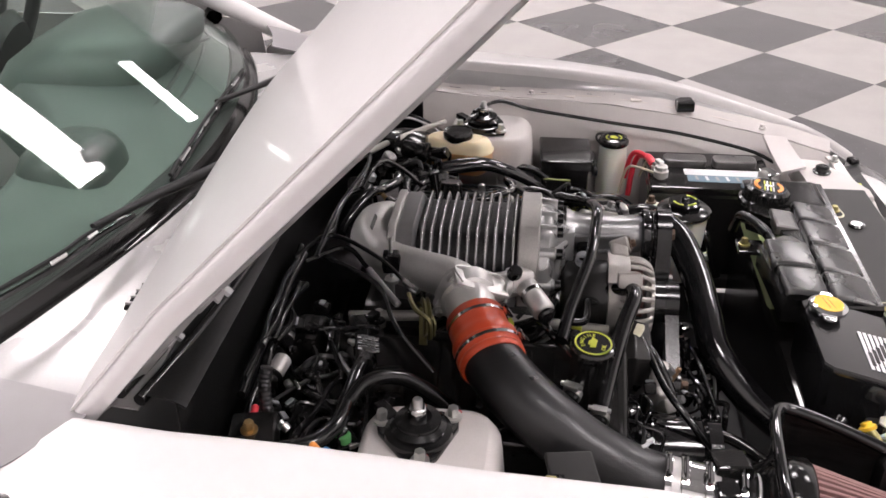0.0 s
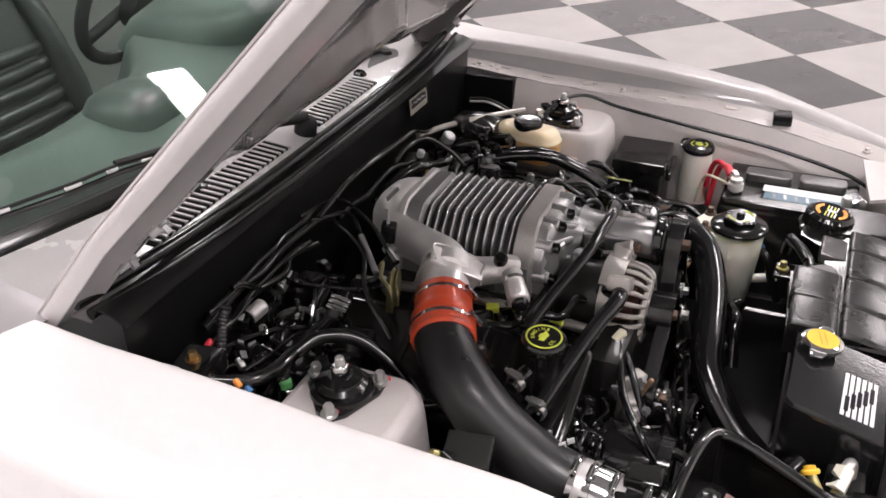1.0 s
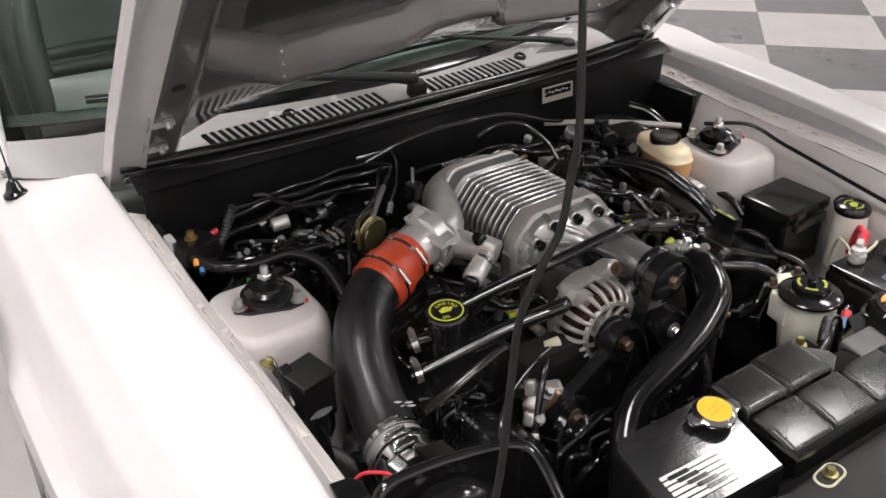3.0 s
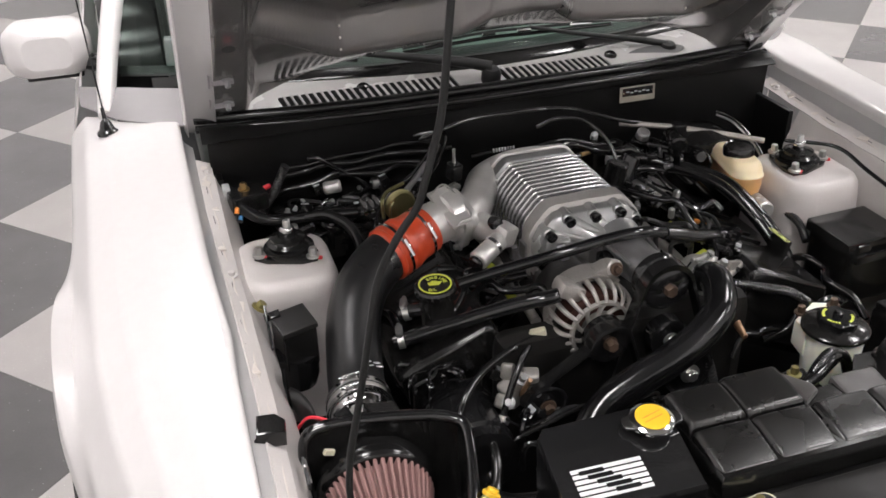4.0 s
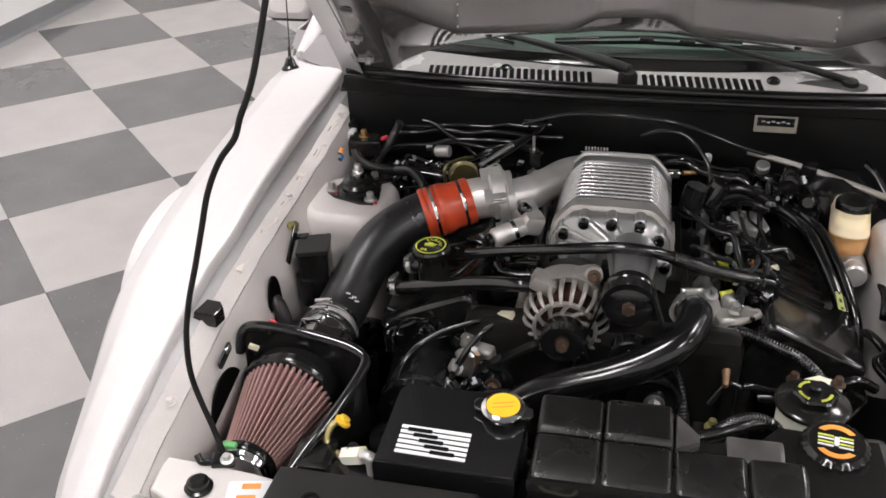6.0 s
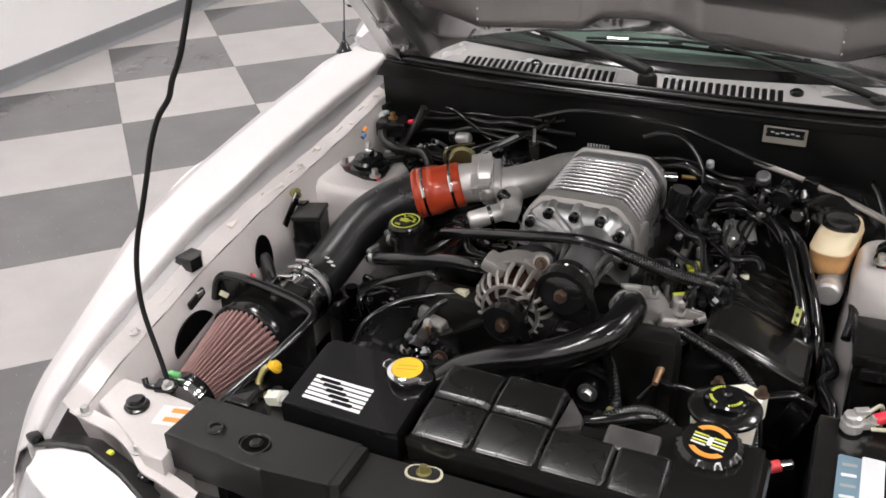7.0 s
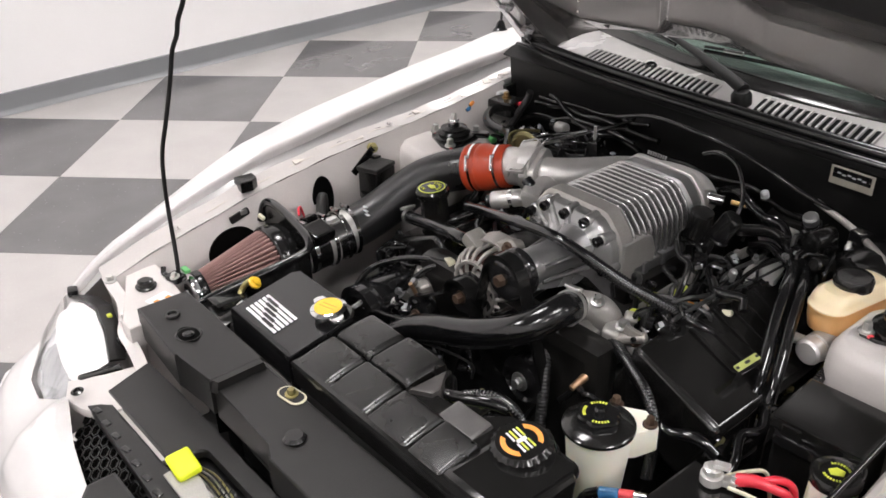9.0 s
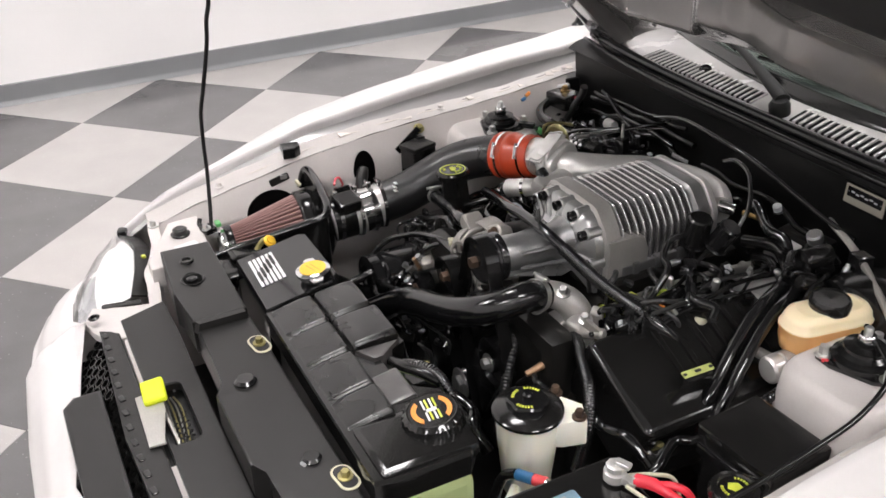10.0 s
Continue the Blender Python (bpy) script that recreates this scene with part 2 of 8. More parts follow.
def join(bm, other, m=None):
    if m is not None:
        other.transform(m)
    me = bpy.data.meshes.new("tmp")
    other.to_mesh(me)
    other.free()
    bm.from_mesh(me)
    bpy.data.meshes.remove(me)
    return bm


def box(c, s, rot=(0, 0, 0), bev=0.004, seg=2, bm=None, taper=1.0):
    """A bevelled block with centre c and size s; taper narrows its top."""
    t = bmesh.new()
    bmesh.ops.create_cube(t, size=1)
    for v in t.verts:
        k = taper if v.co.z > 0 else 1
        v.co = Vector((v.co.x * s[0] * k, v.co.y * s[1] * k, v.co.z * s[2]))
    if bev:
        bmesh.ops.bevel(t, geom=t.edges[:], offset=min(bev, min(s) * 0.45), segments=seg, affect="EDGES", profile=0.6)
    return join(bm if bm is not None else bmesh.new(), t, pose(*c, *rot))


def frame_to(p, axis, side=None):
    """A matrix at p whose z runs along axis."""
    z = Vector(axis).normalized()
    x = Vector(side) if side is not None else (Vector((0, 0, 1)) if abs(z.z) < 0.9 else Vector((1, 0, 0)))
    x = (x - z * x.dot(z)).normalized()
    y = z.cross(x)
    m = Matrix((x, y, z)).transposed().to_4x4()
    m.translation = Vector(p)
    return m


def rings(bm, loops, close=True, cap0=True, cap1=True):
    """Skins a row of closed loops."""
    vs = [[bm.verts.new(p) for p in loop] for loop in loops]
    n = len(vs[0])
    for a, b in zip(vs[:-1], vs[1:]):
        for i in range(n if close else n - 1):
            j = (i + 1) % n
            bm.faces.new((a[i], a[j], b[j], b[i]))
    if close and cap0:
        bm.faces.new(vs[0][::-1])
    if close and cap1:
        bm.faces.new(vs[-1])
    return bm


def lathe(prof, p=(0, 0, 0), axis=(0, 0, 1), n=32, bm=None, cap=True, side=None):
    """Turns a profile of (radius, height) about an axis through p."""
    t = bmesh.new()
    loops = [[(r * math.cos(2 * math.pi * i / n), r * math.sin(2 * math.pi * i / n), z) for i in range(n)] for r, z in prof]
    rings(t, loops, cap0=cap, cap1=cap)
    return join(bm if bm is not None else bmesh.new(), t, frame_to(p, axis, side))


def rod(p, q, r, r2=None, n=16, bm=None, bev=0.0):
    d = Vector(q) - Vector(p)
    h = d.length
    r2 = r if r2 is None else r2
    b = min(bev, r * 0.5, h * 0.4)
    prof = [(r - b, 0), (r, b), (r2, h - b), (r2 - b, h)] if b else [(r, 0), (r2, h)]
    return lathe(prof, p, d, n, bm)


def smooth_path(pts, res=6):
    """Catmull-Rom through the points."""
    P = [Vector(p) for p in pts]
    if len(P) == 2:
        return P
    P = [2 * P[0] - P[1]] + P + [2 * P[-1] - P[-2]]
    out = []
    for i in range(1, len(P) - 2):
        a, b, c, d = P[i - 1 : i + 3]
        for k in range(res):
            u = k / res
            out.append(0.5 * (2 * b + (c - a) * u + (2 * a - 5 * b + 4 * c - d) * u * u + (3 * b - a - 3 * c + d) * u ** 3))
    return out + [P[-2]]


def tube(pts, r, n=12, res=6, bm=None, ribs=0.0, pitch=0.006, flat=1.0):
    """A hose through the points; ribs gives a convoluted surface of that depth. r may be a list, one a point."""
    path = smooth_path(pts, res)
    radii = [r] * len(path) if not isinstance(r, (list, tuple)) else [float(np.interp(i / (len(path) - 1), np.linspace(0, 1, len(r)), r)) for i in range(len(path))]
    if ribs:
        total = sum((b - a).length for a, b in zip(path[:-1], path[1:]))
        acc = np.r_[0, np.cumsum([(b - a).length for a, b in zip(path[:-1], path[1:])])]
        k = max(4, int(total / pitch * 4))
        s = np.linspace(0, total, k)
        arr = np.array([tuple(p) for p in path])
        path = [Vector([float(np.interp(x, acc, arr[:, c])) for c in range(3)]) for x in s]
        base = [float(np.interp(x, acc, radii)) for x in s]
        radii = [b - (ribs if i % 4 >= 2 else 0) for i, b in enumerate(base)]
    tang = [(path[min(i + 1, len(path) - 1)] - path[max(i - 1, 0)]).normalized() for i in range(len(path))]
    ref = Vector((0, 0, 1)) if abs(tang[0].z) < 0.9 else Vector((1, 0, 0))
    u = (ref - tang[0] * ref.dot(tang[0])).normalized()
    loops = []
    for p, t, rr in zip(path, tang, radii):
        u = (u - t * u.dot(t)).normalized()
        v = t.cross(u)
        loops.append([p + (u * math.cos(a) * flat + v * math.sin(a)) * rr for a in (2 * math.pi * i / n for i in range(n))])
    t = bmesh.new()
    rings(t, loops)
    return join(bm if bm is not None else bmesh.new(), t)


def prism(poly, z0, z1, m=None, bev=0.0, bm=None, seg=2, inset=0.0):
    """A plate cut to a flat outline."""
    t = bmesh.new()
    c = Vector((sum(p[0] for p in poly) / len(poly), sum(p[1] for p in poly) / len(poly)))
    top = [(c.x + (x - c.x) * (1 - inset), c.y + (y - c.y) * (1 - inset), z1) for x, y in poly]
    rings(t, [[(x, y, z0) for x, y in poly], top])
    if bev:
        geom = [e for e in t.edges if abs(e.verts[0].co.z - e.verts[1].co.z) < abs(z1 - z0) * 0.01]
        bmesh.ops.bevel(t, geom=geom, offset=bev, segments=seg, affect="EDGES", profile=0.6)
    return join(bm if bm is not None else bmesh.new(), t, m)


def rounded(w, h, r, n=5, cx=0.0, cy=0.0):
    """The outline of a rectangle with round corners."""
    out = []
    for qx, qy, a0 in ((1, 1, 0), (-1, 1, 90), (-1, -1, 180), (1, -1, 270)):
        for k in range(n + 1):
            a = radians(a0 + 90 * k / n)
            out.append((cx + qx * (w / 2 - r) + r * math.cos(a), cy + qy * (h / 2 - r) + r * math.sin(a)))
    return out


def sheet(fn, nu, nv, thick, bm=None, flip=False):
    """A panel of real thickness over fn(u, v), u and v from 0 to 1."""
    P = [[Vector(fn(i / nu, j / nv)) for j in range(nv + 1)] for i in range(nu + 1)]
    t = bmesh.new()
    N = {}
    for i in range(nu + 1):
        for j in range(nv + 1):
            a = P[min(i + 1, nu)][j] - P[max(i - 1, 0)][j]
            b = P[i][min(j + 1, nv)] - P[i][max(j - 1, 0)]
            nn = a.cross(b)
            N[i, j] = (nn.normalized() if nn.length > 1e-9 else Vector((0, 0, 1))) * (-1 if flip else 1)
    top = [[t.verts.new(P[i][j]) for j in range(nv + 1)] for i in range(nu + 1)]
    low = [[t.verts.new(P[i][j] - N[i, j] * thick) for j in range(nv + 1)] for i in range(nu + 1)]
    for i in range(nu):
        for j in range(nv):
            t.faces.new((top[i][j], top[i + 1][j], top[i + 1][j + 1], top[i][j + 1]))
            t.faces.new((low[i][j], low[i][j + 1], low[i + 1][j + 1], low[i + 1][j]))
    for i in range(nu):
        for j in (0, nv):
            t.faces.new((top[i][j], low[i][j], low[i + 1][j], top[i + 1][j]))
    for j in range(nv):
        for i in (0, nu):
            t.faces.new((top[i][j], top[i][j + 1], low[i][j + 1], low[i][j]))
    return join(bm if bm is not None else bmesh.new(), t)


def hexbolt(p, axis=(0, 0, 1), r=0.006, h=0.006, washer=1.6, bm=None):
    bm = bm if bm is not None else bmesh.new()
    lathe([(r * washer, 0), (r * washer, h * 0.25), (r * 1.1, h * 0.3)], p, axis, 16, bm)
    q = Vector(p) + Vector(axis).normalized() * h * 0.25
    lathe([(r, 0), (r, h * 0.8), (r * 0.85, h)], q, axis, 6, bm)
    return bm


def clamp(p, axis, r, w=0.010, material=ZINC, parent=None, name="hose_clamp", side=None):
    """A worm-drive band round a hose, with its screw housing."""
    bm = lathe([(r, -w / 2), (r + 0.0018, -w / 2), (r + 0.0018, w / 2), (r, w / 2)], p, axis, 28, cap=False)
    m = frame_to(p, axis, side)
    join(bm, box((r + 0.005, 0, 0), (0.008, 0.022, w * 1.15), bev=0.002), m)
    join(bm, rod((r + 0.006, -0.016, 0), (r + 0.006, 0.016, 0), 0.0035, n=8), m)
    return part(name, bm, material, parent, "bright steel hose clamp")


def lerp(t, xs, ys):
    return float(np.interp(t, xs, ys))


# ---- the room ----
X0, X1, Y0, Y1, HIGH = -3.5, 14.0, -5.6, 6.6, 5.05


def wall(name, a, b, label):
    a, b = Vector((*a, 0)), Vector((*b, 0))
    d = (b - a).normalized()
    nrm = Vector((-d.y, d.x, 0))  # towards the outside
    c = (a + b) / 2 + nrm * 0.06
    ang = math.degrees(math.atan2(d.y, d.x))
    w = solo(name, box((c.x, c.y, HIGH / 2), ((b - a).length, 0.12, HIGH), (0, 0, ang), bev=0), WALLPAINT, label, "wall", kind="structure")
    prof = [(0, 0), (0.022, 0), (0.010, 0.010), (0.006, 0.022), (0.005, 0.098), (0.002, 0.102), (0, 0.102)]
    bm = bmesh.new()
    loops = []
    for e in (a, b):
        loops.append([e - nrm * (0.0005 + x) + Vector((0, 0, z + 0.002)) for x, z in prof])
    rings(bm, loops)
    solo("baseboard", bm, COVE, "grey rubber cove base along the wall", "baseboard", kind="structure", smooth=60)
    return w


wall("wall_west", (X0, Y0), (X0, Y1), "white painted showroom wall")
wall("wall_north", (X0, Y1), (X1, Y1), "white painted showroom wall")
wall("wall_east", (X1, Y1), (X1, Y0), "white painted showroom wall")
wall("wall_south", (X1, Y0), (X0, Y0), "white painted showroom wall")
solo("ceiling", box(((X0 + X1) / 2, (Y0 + Y1) / 2, HIGH + 0.06), (X1 - X0 + 0.24, Y1 - Y0 + 0.24, 0.12), bev=0), CEILING, "plain grey showroom ceiling", "ceiling", kind="structure")


def ceiling_light(x, y, length, width, turn):
    lamp = thing("ceiling_light", (x, y, HIGH), "white fluorescent ceiling light with flat diffuser", "ceiling light", "ceiling lights")
    lamp.rotation_euler = (0, 0, radians(turn))
    bm = bmesh.new()
    for sx, sy, w, h in ((0, width / 2 + 0.015, length + 0.06, 0.03), (0, -width / 2 - 0.015, length + 0.06, 0.03), (length / 2 + 0.015, 0, 0.03, width), (-length / 2 - 0.015, 0, 0.03, width)):
        box((sx, sy, -0.035), (w, h, 0.07), bev=0.003, bm=bm)
    for nm, b, m in (("frame", bm, WALLPAINT), ("diffuser", box((0, 0, -0.03), (length, width, 0.05), bev=0.006), LAMPGLOW)):
        ob = part(nm, b, m)
        ob.parent = lamp


for lx, ly in LIGHTS:
    ceiling_light(lx, ly, 1.25, 0.78, 90)


# ---- the car's body ----
car = thing("car", (0, 0.6, 0), "pearl white coupe with its hood propped open", "car")
YF = [-0.90, -0.858, -0.80, -0.743, -0.63, -0.55, -0.467, -0.40, -0.27, -0.185, -0.06, 0.12, 0.265, 0.38, 0.60]
LIFTY, LIFT = [-0.90, -0.75, -0.45, 0.0, 0.10, 0.20, 0.36, 0.45], [0.004, 0.014, 0.016, 0.020, 0.019, 0.017, 0.012, 0.004]  # how far the edge stands over the fender's shoulder
EDGEY, EDGEX = [-0.90, -0.80, -0.40, -0.30, -0.20, -0.10, 0.36], [0.648, 0.655, 0.653, 0.649, 0.655, 0.659, 0.662]
ZF = [0.585, 0.617, 0.648, 0.672, 0.707, 0.730, 0.751, 0.766, 0.781, 0.789, 0.798, 0.815, 0.825, 0.841, 0.850]
XO = [0.705, 0.742, 0.772, 0.790, 0.812, 0.828, 0.848, 0.864, 0.882, 0.886, 0.888, 0.886, 0.886, 0.887, 0.89]


def flare(y, s):
    """How much further out the driver's side runs towards the nose."""
    return lerp(y, [-0.30, -0.10, 0.12, 0.30], [0.048, 0.036, 0.015, 0.0]) if s > 0 else 0.0


def fender_point(y, v, s):
    """Across a fender from the hood gap (v = 0) over the crown and down its side (v = 1)."""
    zb, xo, up = lerp(y, YF, ZF), lerp(y, YF, XO), lerp(y, LIFTY, LIFT)
    xi, zi = lerp(y, EDGEY, EDGEX), zb + up
    low = zb - 0.5 if y > -0.62 else lerp(y, [-0.9, -0.62], [zb - 0.22, zb - 0.5])
    arch = (y + 0.06) / 0.37
    if abs(arch) < 1:
        low = max(low, 0.34 + 0.34 * math.sqrt(1 - arch * arch))
    lip = math.exp(-((y + 0.06) / 0.36) ** 4)
    k = lerp(y, [-0.90, -0.78, -0.5, 0.3], [2.3, 1.5, 1.0, 0.35])
    prof = [(0, xi, zi - 0.022), (0.04, xi + 0.001, zi - 0.003), (0.07, xi + 0.006, zi + 0.001), (0.20, xi + 0.33 * (xo - xi), zi - 0.2 * up - 0.008 * k), (0.38, xi + 0.60 * (xo - xi), zb + 0.80 * up - 0.027 * k),
            (0.55, xi + 0.82 * (xo - xi), zb + 0.75 * up - 0.018 - 0.046 * k), (0.70, xo, zb + 0.4 * up - 0.075 - 0.05 * k), (0.82, xo + 0.030 * lip, max(zb - 0.2, low + 0.03)), (1.0, xo + 0.036 * lip, low)]
    vs = [p[0] for p in prof]
    return s * lerp(v, vs, [p[1] for p in prof]), lerp(v, vs, [p[2] for p in prof])


def fender_end(x):
    """Where the fender meets the silver panel at the foot of the windshield."""
    return lerp(x, [0.660, 0.70, 0.745, 0.785, 0.838, 0.875], [0.370, 0.394, 0.420, 0.456, 0.548, 0.60])


def fender(s):
    def fn(u, v):
        x, z = fender_point(-0.866 + u * 1.466, v, s)
        y = -0.866 + u * (0.866 + fender_end(abs(x)))
        x, z = fender_point(y, v, s)
        return x + flare(y, s), y, z
    f = part("fender", sheet(fn, 70, 44, 0.0025, flip=s > 0), PAINT, car, "pearl white front fender", 50)
    # the flange that dips from the fender's edge to the bolted rail
    def gutter(u, v):
        y = -0.86 + u * 1.20
        x0, z0 = s * (lerp(y, EDGEY, EDGEX) + 0.002) + flare(y, s), lerp(y, YF, ZF) + lerp(y, LIFTY, LIFT) - 0.020
        x1, z1 = rail(y, 0.02, s)
        return x0 + (x1 - x0) * v, y, z0 + (min(z0, z1) - z0) * v ** 0.7
    # the dip's shade is painted in: greyer than the fender beside it
    part("gutter", sheet(gutter, 40, 4, 0.002, flip=s < 0), FLANGESHADE, f, "inner flange, white paint greyed for shade")
    return f


YR = [-0.80, -0.69, -0.44, -0.28, -0.16, -0.05, 0.08, 0.21, 0.36]
ZR = [0.648, 0.680, 0.732, 0.750, 0.757, 0.761, 0.770, 0.785, 0.803]


def rail(y, k, s):
    """On the tilted rail beside the fender: k = 0 at its outer edge, 1 at its inner one."""
    xo, xi = lerp(y, [-0.40, 0.10], [0.636, 0.646]), lerp(y, [-0.40, 0.0], [0.612, 0.619])
    tilt = lerp(y, [-0.40, 0.10], [0.012, 0.006])
    return s * (xo + (xi - xo) * k) + flare(y, s), lerp(y, YR, ZR) + tilt * (1 - 2 * k)


fender_right, fender_left = fender(-1), fender(1)


def apron(s):
    def top(u, v):
        y = -0.80 + u * 1.09
        x, z = rail(y, v, s)
        return x, y, z + 0.0009 * math.sin(y * 60)
    a = part("inner_apron", sheet(top, 60, 4, 0.0025, flip=s > 0), APRON, car, "off-white painted inner fender rail")

    def side(u, v):
        y = -0.80 + u * (1.045 if s < 0 else 0.95)
        x, z = rail(y, 1, s)
        return x - s * (0.027 * min(1, v * 6) + 0.010 * v), y, z - 0.001 - 0.006 * min(1, v * 8) - v * 0.36
    part("apron_side", sheet(side, 50, 16, 0.002, flip=s > 0), APRON, a, "off-white painted apron side")

    def spot(y, k, up=0.0):
        x, z = rail(y, k, s)
        return x, y, z + up
    # wavy bead of sealer along the seam, a dark open seam beside it, and smeared lumps across
    rnd = random.Random(5)
    part("seam_sealer", tube([spot(y, 0.52 + rnd.uniform(-0.07, 0.07), 0.001) for y in np.linspace(-0.62, 0.27, 40)], 0.0022, 6, 2), SEALER, a, "lumpy seam sealer bead")
    part("open_seam", tube([spot(y, 0.34 + 0.05 * math.sin(37 * y) + 0.03 * math.sin(91 * y), 0.0010) for y in np.linspace(-0.60, 0.26, 48)], 0.0013, 6, 2), DARK, a, "thin dark open seam")
    for y in (0.262, 0.225, 0.205, 0.12, -0.015, -0.19, -0.345):
        size = (rnd.uniform(0.010, 0.017), rnd.uniform(0.014, 0.03), 0.0045)
        part("sealer_patch", box(spot(y, rnd.uniform(0.3, 0.6), 0.001), size, (rnd.uniform(-5, 5), -18 * s + rnd.uniform(-4, 4), rnd.uniform(-20, 20)), bev=0.002, seg=3), SEALER, a, "smeared lump of sealer")
    for y in (0.245, -0.10, -0.64):
        part("fender_bolt", hexbolt(spot(y, 0.55, 0.001), r=0.006, h=0.007), APRON, a, "painted fender bolt")
    for y in (-0.187, -0.289):
        part("slot", box(spot(y, 0.15, 0.001), (0.005, 0.014, 0.003), (0, -18 * s, 0), bev=0.001), DARK, a, "small dark slot")
    # black return between the apron and the firewall
    part("firewall_return", box((s * 0.608, 0.267 if s < 0 else 0.222, 0.585), (0.012, 0.058 if s < 0 else 0.146, 0.38), bev=0.003), FIREWALL, car, "black side of the firewall")
    # strut tower
    t = bmesh.new()
    loops = []
    for z, k in ((0.45, 1.12), (0.60, 1.06), (0.690, 1.0), (0.712, 0.97), (0.724, 0.90), (0.728, 0.8)):
        loops.append([(s * (0.532 + x * k), -0.014 + y * k, z) for x, y in rounded(0.172, 0.190, 0.05, 6)])
    rings(t, loops, cap0=False)
    part("strut_tower", t, APRON, car, "off-white painted strut tower", 60)
    return a


apron_right, apron_left = apron(-1), apron(1)


def bump_stop(s, y):
    bm = bmesh.new()
    prism([(-0.019, -0.020), (0.019, -0.020), (0.019, 0.006), (0.006, 0.020), (-0.019, 0.020)], -0.004, 0.020, pose(s * 0.625 + flare(y, s), y, lerp(y, YR, ZR) + 0.004, 0, 0, 8 * s), bev=0.003, bm=bm)
    box((s * 0.648 + flare(y, s), y - 0.004, lerp(y, YR, ZR) + 0.008), (0.020, 0.028, 0.010), bev=0.003, bm=bm)
    solo("hood_bumper_stop", bm, RUBBER, "small black rubber hood stop on the fender rail", "rubber stop", "hood stops")


bump_stop(-1, -0.472)
bump_stop(1, -0.456)

# firewall, cowl, seal
def firewall(u, v):
    x = -0.62 + 1.24 * u
    return x, 0.262 + 0.03 * v + 0.05 * max(0, abs(x) - 0.42), 0.845 - 0.50 * v
part("firewall", sheet(firewall, 30, 10, 0.003), FIREWALL, car, "black painted firewall", 60)
part("cowl_lip", sheet(lambda u, v: (-0.63 + 1.26 * u, 0.30 - 0.045 * v, 0.862 - 0.016 * v * v), 24, 6, 0.003, flip=True), FIREWALL, car, "black cowl lip")
seal = [(-0.635 + 1.27 * k / 24, 0.292 + 0.04 * abs(-1 + k / 12) ** 3, 0.868) for k in range(25)]
part("weatherstrip", tube(seal, 0.011, 12, 2), RUBBER, car, "black rubber hood seal", 60)
part("weatherstrip_base", tube([(x, y - 0.024, z - 0.012) for x, y, z in seal], 0.008, 10, 2), RUBBER, car)


def cowl_back(x):
    return 0.40 + 0.13 * (abs(x) / 0.56) ** 1.8


def cowl_y(x, v):
    """The vent panel from the seal (v = 0) back to the black well before the glass (v = 1)."""
    return 0.315 + (cowl_back(x) - 0.315) * v


def cowl_z(x, v):
    return 0.855 + 0.026 * v - 0.012 * v * v - 0.018 * (abs(x) / 0.62) ** 3


cowl = part("cowl_panel", sheet(lambda u, v: (-0.63 + 1.26 * u, cowl_y(-0.63 + 1.26 * u, v), cowl_z(-0.63 + 1.26 * u, v)), 48, 8, 0.003, flip=True), COWLMAT, car, "grey plastic cowl vent panel", 60)


def slats(x0, x1, n):
    for k in range(n):
        x = x0 + (x1 - x0) * k / (n - 1)
        pts = []
        for y, dx in ((0.330 + 0.014 * (x / 0.5) ** 2, 0), (0.378 + 0.03 * (x / 0.5) ** 2, -0.006)):
            v = (y - 0.315) / (cowl_back(x) - 0.315)
            pts.append(Vector((x + dx, y, cowl_z(x + dx, v) + 0.0032)))
        c = (pts[0] + pts[1]) / 2
        d = pts[1] - pts[0]
        # black bar lies on the panel and paints the slot's darkness
        part("slot_shade", join(bmesh.new(), box((0, 0, 0), (0.0102, 0.0068, d.length), bev=0.003), frame_to(c, d, (1, 0, 0))), HOLESHADE, cowl)
        part("vent_rib", join(bmesh.new(), box((0, 0, 0), (0.0046, 0.0098, d.length * 1.04), bev=0.001), frame_to(c + Vector((0.0072, 0, 0.0)), d, (1, 0, 0))), COWLMAT, cowl)


slats(-0.45, -0.095, 24)
slats(0.022, 0.258, 16)
for s in (-1, 1):
    x = 0.284 * s
    bm = lathe([(0.014, 0), (0.014, 0.006), (0.010, 0.010), (0.009, 0.006), (0.0, 0.005)], (x, 0.383, cowl_z(x, 0.7)), (0, -0.25, 1), 20)
    part("cowl_screw_cap", bm, RUBBER, cowl, "round black screw cap")
bm = bmesh.new()
prism([(0.075 * math.cos(a), 0.024 * math.sin(a)) for a in np.linspace(0, 2 * math.pi, 28)[:-1]], 0, 0.004, pose(0.40, cowl_y(0.4, 0.45), cowl_z(0.4, 0.45), 14, 0, 6), bm=bm)
# the cowl isn't cut here: a dark plate gives the opening's shade
part("cowl_opening", bm, DARK, cowl, "flat dark oval painting an opening's darkness on the cowl")

